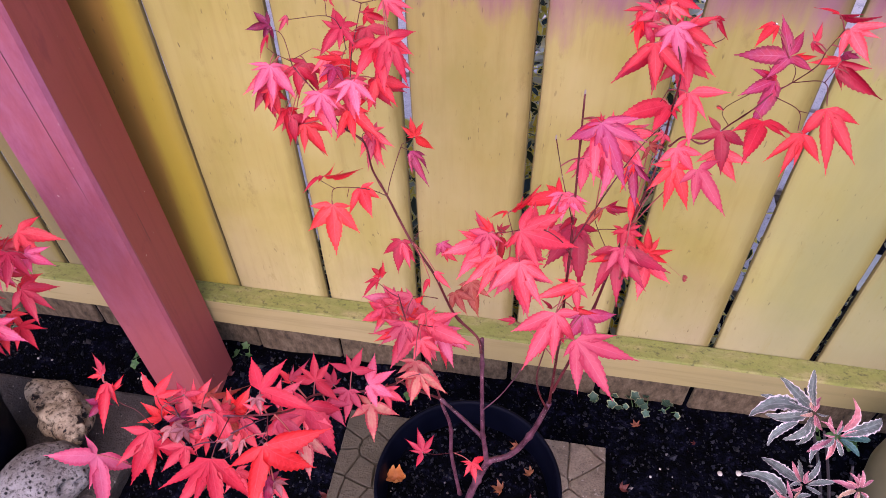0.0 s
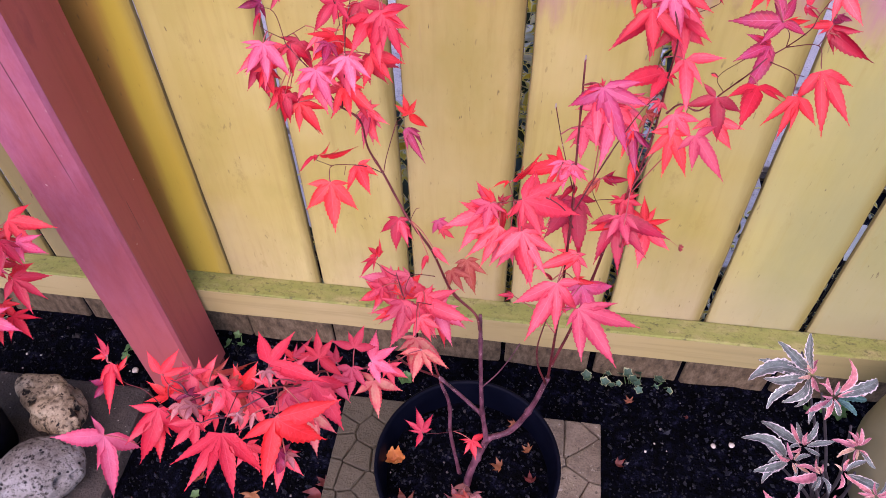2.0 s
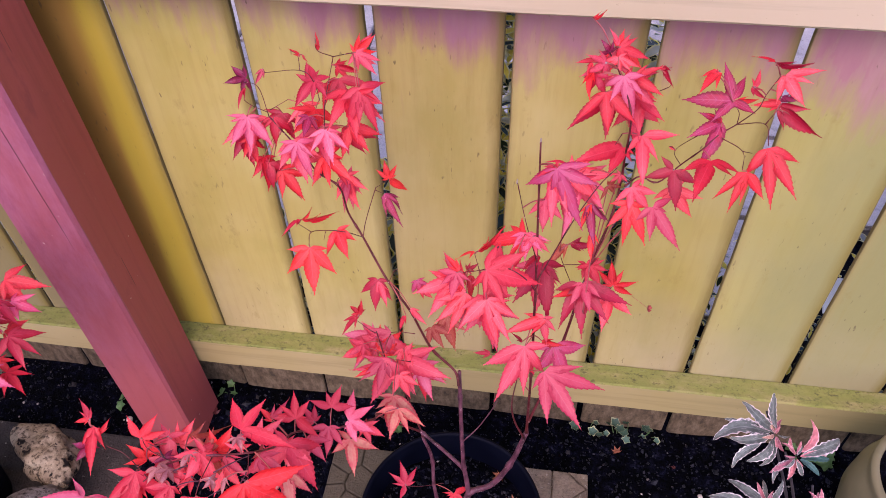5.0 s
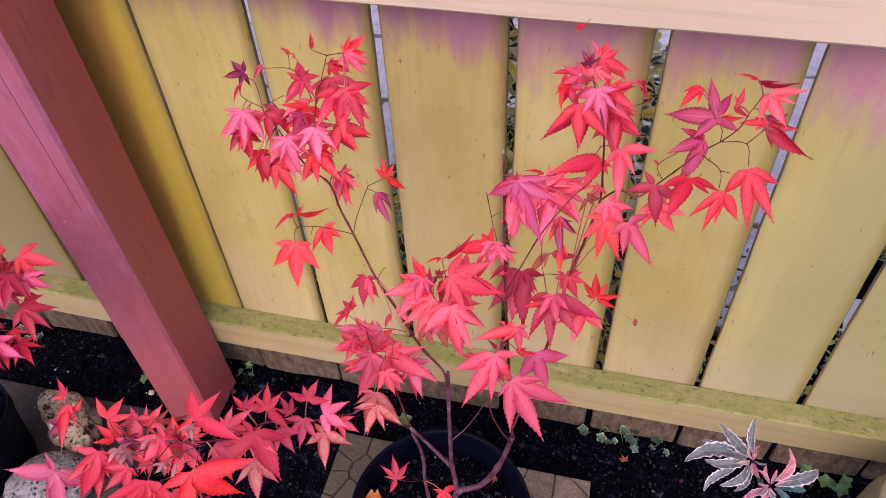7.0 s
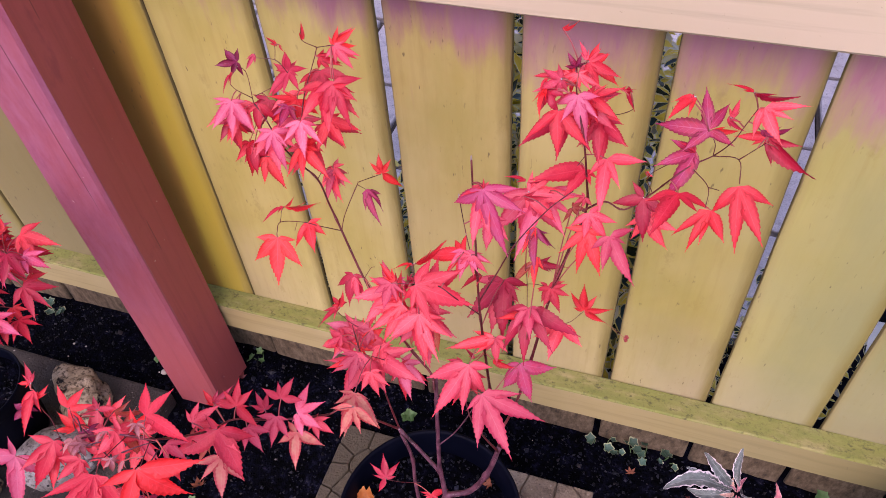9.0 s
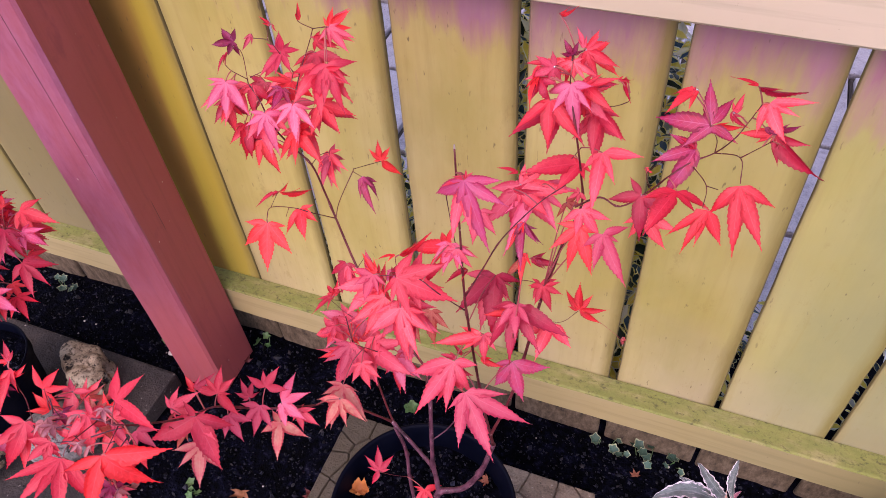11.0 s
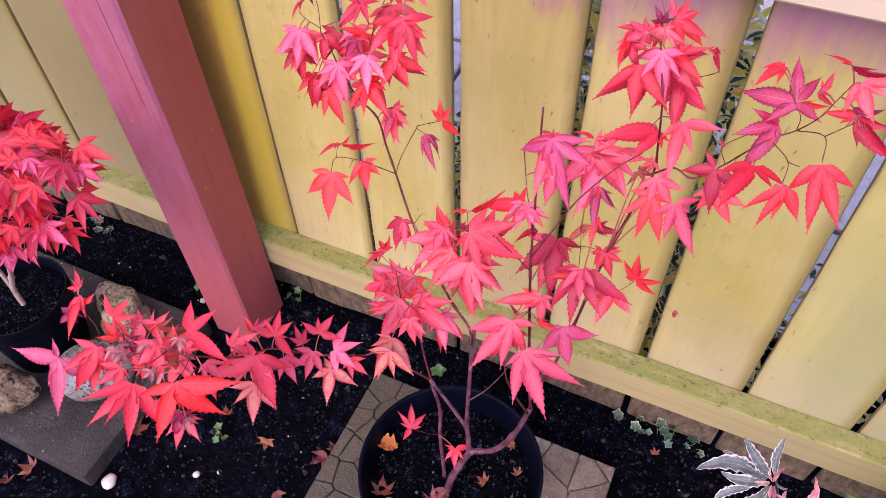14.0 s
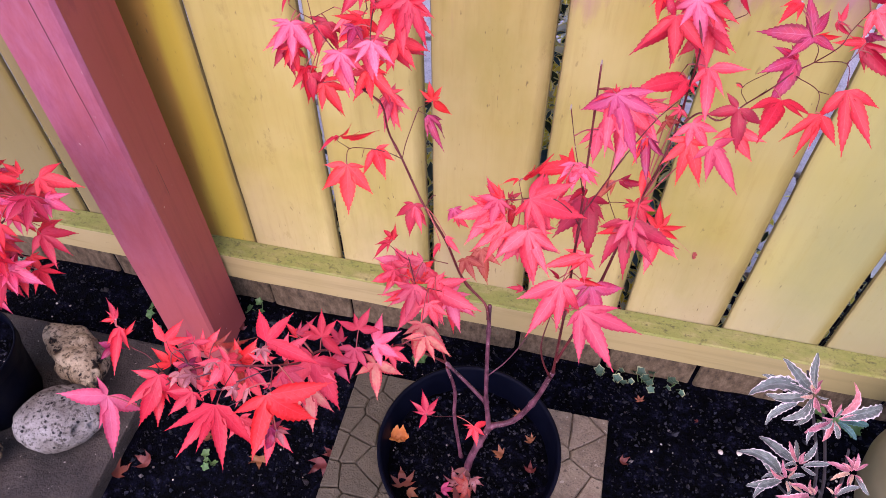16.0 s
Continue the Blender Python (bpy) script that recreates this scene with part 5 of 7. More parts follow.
maple.leaf((0.105, 0.779, 0.837), (0.113, 0.759, 0.809), "ap", 0, (38, 0.65))
maple.leaf((0.107, 0.784, 0.831), (0.133, 0.783, 0.816), "br")
maple.leaf((0.12, 0.795, 0.804), (0.125, 0.779, 0.773), "br", 0, (-44, 0.76))
maple.leaf((0.102, 0.825, 0.834), (0.116, 0.838, 0.835), "br", 0, (49, 1.61))
maple.leaf((0.101, 0.815, 0.842), (0.094, 0.822, 0.853), "np", 30)
maple.leaf((0.099, 0.83, 0.828), (0.114, 0.815, 0.816), "bp")
maple.leaf((0.097, 0.807, 0.834), (0.078, 0.802, 0.838), "nr")
maple.leaf((0.095, 0.809, 0.839), (0.087, 0.813, 0.848), "kv")
maple.leaf((0.092, 0.799, 0.84), (0.087, 0.791, 0.832), "bp")
maple.leaf((0.09, 0.776, 0.85), (0.075, 0.77, 0.844), "kp")
maple.leaf((0.083, 0.784, 0.846), (0.068, 0.783, 0.844), "nc", 20)
maple.leaf((0.081, 0.77, 0.845), (0.078, 0.751, 0.833), "nr", 40)
maple.leaf((0.083, 0.769, 0.844), (0.092, 0.763, 0.83), "kr")
maple.leaf((0.094, 0.805, 0.831), (0.094, 0.794, 0.823), "nc")
maple.leaf((0.08, 0.775, 0.85), (0.076, 0.765, 0.843), "nr", 50)
maple.leaf((0.115, 0.781, 0.84), (0.131, 0.788, 0.837), "nc", 20)
maple.leaf((0.131, 0.787, 0.841), (0.141, 0.788, 0.842), "nc", 30)
maple.leaf((0.136, 0.79, 0.842), (0.144, 0.776, 0.833), "nc", 50)
maple.leaf((0.079, 0.827, 0.859), (0.091, 0.836, 0.859), "nr", 45)
maple.leaf((0.115, 0.773, 0.773), (0.103, 0.75, 0.762), "br", 0, (42, 1.47), (-49, 0.52))
maple.leaf((0.129, 0.78, 0.781), (0.133, 0.745, 0.756), "bp", 0, (-88, 0.66), (-30, 0.58), (44, 0.41))
maple.leaf((0.092, 0.761, 0.834), (0.097, 0.741, 0.811), "xc", 0, (51, 1.04), (-39, 1.05), (75, 0.42))
maple.leaf((0.104, 0.766, 0.846), (0.115, 0.748, 0.819), "xm", 0, (41, 0.61), (-32, 0.63))
maple.leaf((0.112, 0.773, 0.841), (0.134, 0.762, 0.834), "xc", 0, (-44, 0.62), (-51, 0.9))
maple.leaf((0.12, 0.787, 0.813), (0.124, 0.762, 0.794), "xr", 0, (-42, 0.88), (34, 0.59))
maple.leaf((0.103, 0.815, 0.841), (0.127, 0.813, 0.833), "xr", 0, (-49, 0.6), (37, 0.75))
maple.leaf((0.1, 0.787, 0.849), (0.111, 0.782, 0.84), "xp", 0, (-19, 1.24), (71, 0.85), (112, 1.11), (87, 1.18))
maple.leaf((0.086, 0.776, 0.844), (0.079, 0.758, 0.834), "xp", 0, (-20, 0.84), (-60, 0.52))

for end in ((0.046, 0.698, 0.832), (0.031, 0.712, 0.780), (0.045, 0.66, 0.59)):
    bm = bmesh.new()
    q = Vector(end)
    tube(bm, (q - Vector((0, 0, 0.002)), q + Vector((0, 0, 0.0012)), q + Vector((0, 0, 0.0024))), 0.0008, 0.0005, 8, 3)
    part("cut_tip", bm, PALE_TIP, maple.holder, "pale dry cut tip")

# far right branch
maple.branch(
    twig(0.0017, 0.0006, (0.119, 0.749, 0.752), (0.133, 0.772, 0.744), (0.149, 0.772, 0.739), (0.167, 0.787, 0.747), (0.178, 0.774, 0.776), (0.191, 0.785, 0.784), (0.205, 0.795, 0.788), (0.214, 0.786, 0.81), (0.22, 0.796, 0.817), (0.225, 0.794, 0.836)),
    twig(0.0008, 0.0006, (0.205, 0.795, 0.788), (0.221, 0.778, 0.802), (0.225, 0.766, 0.79)),
    twig(0.0007, 0.0006, (0.221, 0.778, 0.802), (0.242, 0.821, 0.787)),
    twig(0.0008, 0.0005, (0.205, 0.795, 0.788), (0.204, 0.796, 0.799), (0.198, 0.801, 0.805)),
    twig(0.0008, 0.0005, (0.193, 0.783, 0.782), (0.204, 0.757, 0.79), (0.205, 0.746, 0.78)),
    twig(0.0007, 0.0005, (0.204, 0.757, 0.79), (0.212, 0.758, 0.788)),
    twig(0.0007, 0.0005, (0.168, 0.787, 0.747), (0.162, 0.796, 0.756), (0.176, 0.783, 0.785)),
)
maple.leaf((0.225, 0.765, 0.789), (0.23, 0.734, 0.755), "cc", 0, (-26, 0.94), (-62, 0.55), (40, 0.58))
maple.leaf((0.198, 0.802, 0.806), (0.161, 0.804, 0.802), "bv", 0, (76, 0.83), (114, 0.62), (-48, 0.61), (-154, 0.55))
maple.leaf((0.201, 0.803, 0.806), (0.219, 0.806, 0.805), "nc", 30)
maple.leaf((0.192, 0.793, 0.79), (0.165, 0.78, 0.784), "bv", 0, (-45, 1.31))
maple.leaf((0.192, 0.793, 0.791), (0.179, 0.792, 0.798), "nc", 20)
maple.leaf((0.21, 0.798, 0.822), (0.213, 0.808, 0.832), "nr", 20)
maple.leaf((0.208, 0.798, 0.823), (0.221, 0.795, 0.813), "nr", 30)
maple.leaf((0.183, 0.81, 0.827), (0.167, 0.788, 0.82), "nr", 20)
maple.leaf((0.181, 0.808, 0.826), (0.178, 0.812, 0.828), "br")
maple.leaf((0.24, 0.813, 0.799), (0.218, 0.812, 0.795), "nr", 10)
maple.leaf((0.229, 0.796, 0.836), (0.242, 0.776, 0.823), "bp", 0, (-68, 0.98), (44, 0.75))
maple.leaf((0.231, 0.793, 0.819), (0.245, 0.797, 0.813), "nv", 20)
maple.leaf((0.242, 0.825, 0.79), (0.277, 0.809, 0.769), "nc", 20)
maple.leaf((0.256, 0.819, 0.781), (0.25, 0.814, 0.776), "nr", 30)
maple.leaf((0.22, 0.801, 0.844), (0.203, 0.803, 0.846), "nc", 65)
maple.leaf((0.22, 0.801, 0.844), (0.248, 0.802, 0.841), "nc", 65)
maple.leaf((0.243, 0.828, 0.793), (0.259, 0.837, 0.793), "nv", 40)
maple.leaf((0.162, 0.783, 0.745), (0.167, 0.76, 0.721), "bc", 0, (77, 0.75), (141, 0.46), (-54, 0.68))
maple.leaf((0.167, 0.793, 0.716), (0.187, 0.781, 0.693), "bp", 0, (57, 0.78), (90, 0.57))
maple.leaf((0.186, 0.769, 0.769), (0.171, 0.736, 0.753), "bc", 0, (44, 0.6), (-99, 0.62), (-69, 0.54))
maple.leaf((0.209, 0.747, 0.778), (0.197, 0.725, 0.756), "bc", 0, (26, 0.94), (-53, 0.73), (-14, 0.76))
maple.leaf((0.159, 0.807, 0.751), (0.166, 0.807, 0.747), "np")

# low left branch
maple.branch(
    twig(0.003, 0.0008, (-0.066, 0.727, 0.35), (-0.095, 0.705, 0.405), (-0.1, 0.675, 0.47), (-0.091, 0.642, 0.517), (-0.109, 0.618, 0.541), (-0.132, 0.606, 0.547), (-0.144, 0.581, 0.585), (-0.148, 0.554, 0.609), (-0.133, 0.505, 0.693), (-0.172, 0.51, 0.668), (-0.2, 0.502, 0.667), (-0.213, 0.488, 0.667), (-0.247, 0.48, 0.629)),
    twig(0.0008, 0.0005, (-0.213, 0.488, 0.667), (-0.242, 0.507, 0.66), (-0.267, 0.518, 0.648), (-0.28, 0.527, 0.658)),
    twig(0.0008, 0.0005, (-0.2, 0.502, 0.667), (-0.226, 0.513, 0.661), (-0.232, 0.52, 0.668)),
    twig(0.0008, 0.0005, (-0.172, 0.51, 0.668), (-0.166, 0.482, 0.686), (-0.168, 0.474, 0.68)),
    twig(0.0008, 0.0005, (-0.137, 0.504, 0.693), (-0.129, 0.482, 0.698)),
)
maple.leaf((-0.282, 0.53, 0.661), (-0.291, 0.542, 0.67), "np", 20)
maple.leaf((-0.281, 0.531, 0.661), (-0.293, 0.527, 0.66), "nr", 10)
maple.leaf((-0.277, 0.527, 0.658), (-0.271, 0.496, 0.643), "nr", 20)
maple.leaf((-0.273, 0.523, 0.654), (-0.267, 0.534, 0.66), "nr", 20)
maple.leaf((-0.278, 0.516, 0.65), (-0.286, 0.505, 0.644), "kv")
maple.leaf((-0.271, 0.481, 0.635), (-0.262, 0.45, 0.599), "bm", 0, (101, 0.66), (-51, 0.64), (159, 0.29), (18, 0.52))
maple.leaf((-0.222, 0.49, 0.67), (-0.23, 0.461, 0.642), "br", 0, (31, 0.73), (-58, 0.93))
maple.leaf((-0.225, 0.489, 0.657), (-0.222, 0.467, 0.637), "nr")
maple.leaf((-0.233, 0.518, 0.666), (-0.22, 0.532, 0.679), "br", 0, (-63, 0.81), (96, 1.03))
maple.leaf((-0.218, 0.528, 0.654), (-0.233, 0.528, 0.656), "bp", 0, (-113, 2.55), (153, 0.91))
maple.leaf((-0.216, 0.516, 0.645), (-0.229, 0.503, 0.635), "kp")
maple.leaf((-0.169, 0.473, 0.68), (-0.153, 0.44, 0.661), "ar", 0, (45, 0.93), (73, 0.81), (-35, 0.9), (31, 0.75))
maple.leaf((-0.131, 0.48, 0.697), (-0.139, 0.451, 0.661), "ar", 0, (-62, 0.93), (-107, 0.9), (52, 0.51), (-22, 0.52))
maple.leaf((-0.132, 0.475, 0.66), (-0.133, 0.454, 0.639), "bp", 0, (-42, 0.76), (22, 0.72))
maple.leaf((-0.144, 0.515, 0.703), (-0.103, 0.509, 0.701), "br", 0, (-130, 0.59), (-67, 0.61), (7, 0.58))
maple.leaf((-0.14, 0.558, 0.61), (-0.115, 0.541, 0.574), "br", 0, (-42, 0.67), (171, 0.34), (84, 0.91))
maple.leaf((-0.143, 0.559, 0.602), (-0.119, 0.55, 0.596), "bp")
maple.leaf((-0.148, 0.553, 0.565), (-0.137, 0.526, 0.546), "by", 0, (79, 0.66))
maple.leaf((-0.145, 0.59, 0.592), (-0.15, 0.61, 0.603), "br", 0, (-79, 0.99), (131, 1.09))
maple.leaf((-0.165, 0.585, 0.592), (-0.178, 0.592, 0.599), "nr", 10)
maple.leaf((-0.166, 0.587, 0.594), (-0.152, 0.602, 0.601), "np", 20)
maple.leaf((-0.125, 0.624, 0.56), (-0.119, 0.642, 0.57), "br", 0, (-98, 0.99), (63, 0.94))
maple.leaf((-0.126, 0.61, 0.549), (-0.123, 0.588, 0.532), "bp", 0, (88, 0.6))
maple.leaf((-0.11, 0.621, 0.545), (-0.085, 0.616, 0.539), "bm", 0, (-104, 1.07), (-55, 1.01))
maple.leaf((-0.106, 0.607, 0.535), (-0.097, 0.58, 0.52), "by", 0, (63, 0.63), (-61, 0.83), (135, 0.46))
maple.leaf((-0.07, 0.654, 0.521), (-0.074, 0.627, 0.511), "by", 0, (-74, 1.07), (65, 0.72))
maple.leaf((-0.182, 0.511, 0.67), (-0.173, 0.493, 0.649), "kp")
maple.leaf((-0.181, 0.516, 0.661), (-0.18, 0.532, 0.668), "bo", 0, (128, 1.36))
maple.leaf((-0.178, 0.51, 0.668), (-0.188, 0.519, 0.677), "np", 10)
maple.leaf((-0.199, 0.528, 0.661), (-0.173, 0.54, 0.658), "no", 50)
maple.leaf((-0.168, 0.516, 0.658), (-0.148, 0.507, 0.649), "np", 10)
maple.leaf((-0.175, 0.52, 0.656), (-0.166, 0.535, 0.669), "br")
maple.leaf((-0.172, 0.517, 0.647), (-0.174, 0.495, 0.632), "ap")
maple.leaf((-0.189, 0.511, 0.656), (-0.2, 0.495, 0.637), "bp")
maple.leaf((-0.136, 0.511, 0.673), (-0.116, 0.505, 0.671), "bp")
maple.leaf((-0.167, 0.559, 0.605), (-0.148, 0.577, 0.613), "bp")
maple.leaf((-0.194, 0.484, 0.668), (-0.205, 0.467, 0.661), "br")
maple.leaf((-0.157, 0.476, 0.66), (-0.147, 0.465, 0.644), "bp")
maple.leaf((-0.119, 0.497, 0.682), (-0.122, 0.48, 0.671), "br")
maple.leaf((-0.213, 0.529, 0.642), (-0.203, 0.545, 0.654), "bp")
maple.leaf((-0.136, 0.583, 0.571), (-0.117, 0.571, 0.56), "bp")
maple.leaf((-0.142, 0.616, 0.544), (-0.155, 0.626, 0.554), "br")
maple.leaf((-0.098, 0.624, 0.531), (-0.078, 0.623, 0.52), "bp")
maple.leaf((-0.185, 0.496, 0.659), (-0.201, 0.494, 0.663), "kp")
maple.leaf((-0.15, 0.51, 0.685), (-0.146, 0.523, 0.69), "kp")
maple.leaf((-0.23, 0.511, 0.647), (-0.243, 0.515, 0.659), "br")
maple.leaf((-0.208, 0.495, 0.671), (-0.198, 0.484, 0.663), "kd")
maple.leaf((-0.198, 0.494, 0.673), (-0.201, 0.482, 0.669), "kd")
maple.leaf((-0.142, 0.505, 0.711), (-0.136, 0.497, 0.707), "kd")
maple.leaf((-0.16, 0.485, 0.687), (-0.157, 0.479, 0.679), "kd")
maple.leaf((-0.132, 0.472, 0.665), (-0.132, 0.46, 0.653), "kv")
maple.leaf((-0.128, 0.472, 0.662), (-0.12, 0.464, 0.657), "kd")
maple.leaf((-0.189, 0.509, 0.67), (-0.18, 0.498, 0.663), "kd")
maple.leaf((-0.214, 0.511, 0.654), (-0.206, 0.504, 0.646), "kv")
maple.leaf((-0.147, 0.485, 0.691), (-0.149, 0.476, 0.682), "nd", 30)
maple.leaf((-0.161, 0.548, 0.607), (-0.151, 0.546, 0.6), "ko")
maple.leaf((-0.148, 0.551, 0.594), (-0.157, 0.537, 0.58), "no", 20)

for i in range(14):
    q = Vector((-0.205 + 0.010 * (i % 7), 0.490 + 0.006 * (i % 5), 0.660 + 0.004 * (i % 4)))
    d = Vector((math.sin(i * 2.4) * 0.022, math.cos(i * 1.7) * 0.016, -0.012 + 0.006 * (i % 3)))
    bm = bmesh.new()
    tube(bm, (q, q + d * 0.5 + Vector((0.003, 0, 0.004)), q + d), 0.0007, 0.0003, 5, 3)
    part("twig", bm, BARK_LOW, maple.holder, "thin dry side twig")

# pot leaves
maple.branch(
    twig(0.0006, 0.0005, (-0.035, 0.701, 0.273), (-0.066, 0.707, 0.243), (-0.084, 0.704, 0.245)),
)
maple.leaf((-0.087, 0.705, 0.246), (-0.097, 0.728, 0.263), "br", 0, (-148, 0.66), (-70, 0.53))
maple.leaf((-0.022, 0.7, 0.249), (-0.014, 0.68, 0.238), "br", 0, (-100, 0.88), (109, 0.59))

# second maple, in the small pot
second = Maple(-0.826, 0.690, 0.125, "small dense red maple in a small black pot")
second.trunk(
    BARK_OLD,
    twig(0.008, 0.006, (-0.820, 0.688, 0.120), (-0.822, 0.690, 0.165), (-0.80, 0.692, 0.215), (-0.775, 0.690, 0.26)),
    twig(0.006, 0.005, (-0.822, 0.690, 0.165), (-0.835, 0.695, 0.22), (-0.85, 0.70, 0.29)),
)
second.branch(
    twig(0.005, 0.002, (-0.775, 0.690, 0.26), (-0.72, 0.695, 0.35), (-0.66, 0.705, 0.43), (-0.60, 0.715, 0.48), (-0.56, 0.73, 0.52)),
    twig(0.003, 0.0015, (-0.72, 0.695, 0.35), (-0.67, 0.67, 0.40), (-0.61, 0.665, 0.45), (-0.57, 0.67, 0.48)),
    twig(0.004, 0.0015, (-0.775, 0.690, 0.26), (-0.78, 0.70, 0.36), (-0.76, 0.71, 0.45), (-0.72, 0.72, 0.53)),
    twig(0.004, 0.0015, (-0.85, 0.70, 0.29), (-0.87, 0.71, 0.38), (-0.86, 0.70, 0.48), (-0.82, 0.71, 0.55)),
    twig(0.003, 0.0012, (-0.66, 0.705, 0.43), (-0.62, 0.74, 0.50), (-0.58, 0.76, 0.54)),
)
# second maple front
second.leaf((-0.534, 0.743, 0.548), (-0.488, 0.748, 0.537), "ac", 0, (-53, 0.57))
second.leaf((-0.553, 0.739, 0.552), (-0.57, 0.741, 0.564), "bc")
second.leaf((-0.561, 0.713, 0.571), (-0.592, 0.715, 0.582), "ac", 0, (156, 0.84))
second.leaf((-0.553, 0.692, 0.565), (-0.538, 0.682, 0.551), "bw")
second.leaf((-0.577, 0.686, 0.557), (-0.598, 0.682, 0.567), "ac")
second.leaf((-0.522, 0.709, 0.554), (-0.514, 0.678, 0.534), "ac")
second.leaf((-0.517, 0.722, 0.539), (-0.491, 0.724, 0.522), "bw")
second.leaf((-0.532, 0.704, 0.554), (-0.535, 0.68, 0.546), "bw")
second.leaf((-0.543, 0.713, 0.483), (-0.513, 0.709, 0.457), "ar", 0, (30, 1.07))
second.leaf((-0.538, 0.674, 0.546), (-0.556, 0.651, 0.524), "ac")
second.leaf((-0.563, 0.668, 0.538), (-0.566, 0.648, 0.512), "no", 10)
second.leaf((-0.565, 0.689, 0.487), (-0.571, 0.662, 0.47), "ac")
second.leaf((-0.566, 0.657, 0.472), (-0.558, 0.629, 0.446), "ac")
second.leaf((-0.559, 0.663, 0.474), (-0.519, 0.665, 0.457), "bw")
second.leaf((-0.557, 0.672, 0.455), (-0.548, 0.656, 0.435), "bc")
second.leaf((-0.583, 0.645, 0.483), (-0.59, 0.623, 0.455), "ac")
second.leaf((-0.578, 0.615, 0.459), (-0.568, 0.606, 0.445), "bw")
second.leaf((-0.575, 0.639, 0.45), (-0.55, 0.631, 0.438), "nw")
second.leaf((-0.556, 0.694, 0.46), (-0.541, 0.687, 0.442), "br")
second.leaf((-0.575, 0.704, 0.569), (-0.564, 0.72, 0.577), "nc", 20)
second.leaf((-0.565, 0.663, 0.555), (-0.579, 0.642, 0.541), "ac")
second.leaf((-0.61, 0.657, 0.489), (-0.627, 0.636, 0.472), "ac")
rng = random.Random(21)
for i in range(190):
    a, e = rng.uniform(0, 2 * math.pi), rng.uniform(-0.05, 1.2)
    q = rng.uniform(0.75, 1.05)
    c = Vector((-0.70 + 0.165 * q * math.cos(a) * math.cos(e), 0.70 + 0.095 * q * math.sin(a) * math.cos(e), 0.455 + 0.095 * q * math.sin(e)))
    d = Vector((math.cos(a), math.sin(a) - 0.4, -0.5 + rng.uniform(-0.3, 0.3))).normalized() * rng.uniform(0.026, 0.044)
    second.leaf(c, c + d, rng.choice("aabb") + rng.choice("cwccrc"))



def dew(tree, label):
    """Small drops of water sitting at leaf bases and hanging from tips."""
    rng = random.Random(4)
    bm = bmesh.new()
    for p in tree.spots:
        if rng.random() < 0.6:
            r = rng.uniform(0.0004, 0.0009)
            bmesh.ops.create_icosphere(bm, subdivisions=2, radius=r, matrix=Matrix.Translation(p) @ Matrix.Diagonal((1, 1, 1.15, 1)))
    tagged(mesh_object("dew_drops", bm, WATER), label, "water drops", kind="stuff")


dew(maple, "clear water drops on the red maple leaves")

# ---- variegated shrub in its pot ----
tan = thing("stoneware_pot", 0.638, 0.80, -0.04, "round tan stoneware pot at the fence end of the bed", "plant pot")
prof = [(0.055, 0.0), (0.06, 0.004), (0.085, 0.05), (0.108, 0.11), (0.118, 0.165), (0.117, 0.205), (0.108, 0.235), (0.104, 0.245), (0.108, 0.256), (0.106, 0.262), (0.098, 0.262), (0.095, 0.25), (0.10, 0.225)]
bm = bmesh.new()
rings(bm, [[(0.638 + p * math.cos(a), 0.80 + p * math.sin(a), -0.04 + q) for a in (2 * math.pi * i / 64 for i in range(64))] for p, q in prof], False, True)
ob = part("bowl", bm, GLAZE, tan)
ob.matrix_parent_inverse = tan.matrix_world.inverted()
bm = bmesh.new()
bmesh.ops.create_circle(bm, cap_ends=True, radius=0.1, segments=48, matrix=Matrix.Translation((0.638, 0.80, 0.187)))
ob = part("potting_soil", bm, POT_SOIL, tan)
ob.matrix_parent_inverse = tan.matrix_world.inverted()

shrub = thing("variegated_shrub", 0.385, 0.60, -0.045, "shrub in the soil with grey-green leaves edged cream and pink", "plant")
SHRUB_INV = shrub.matrix_world.inverted()
crown = Vector((0.352, 0.625, 0.33))
bm = bmesh.new()
tube(bm, ((0.385, 0.60, -0.045), (0.378, 0.607, 0.10), (0.362, 0.618, 0.24), crown), 0.006, 0.0042, 9, 5)
ob = part("trunk", bm, STEM, shrub)
ob.matrix_parent_inverse = SHRUB_INV
for x, y, z in ((0.285, 0.688, 0.535), (0.298, 0.650, 0.528), (0.280, 0.625, 0.475), (0.270, 0.612, 0.465), (0.311, 0.613, 0.540), (0.290, 0.600, 0.48), (0.300, 0.59, 0.50), (0.315, 0.58, 0.52), (0.265, 0.58, 0.44), (0.285, 0.575, 0.45)):
    bm = bmesh.new()
    top = Vector((x, y, z))
    tube(bm, (crown, crown.lerp(top, 0.4) + Vector((0.012, 0, -0.004)), crown.lerp(top, 0.75) + Vector((0.008, 0, -0.004)), top), 0.0020, 0.0011, 7, 5)
    ob = part("stem", bm, STEM, shrub)
    ob.matrix_parent_inverse = SHRUB_INV


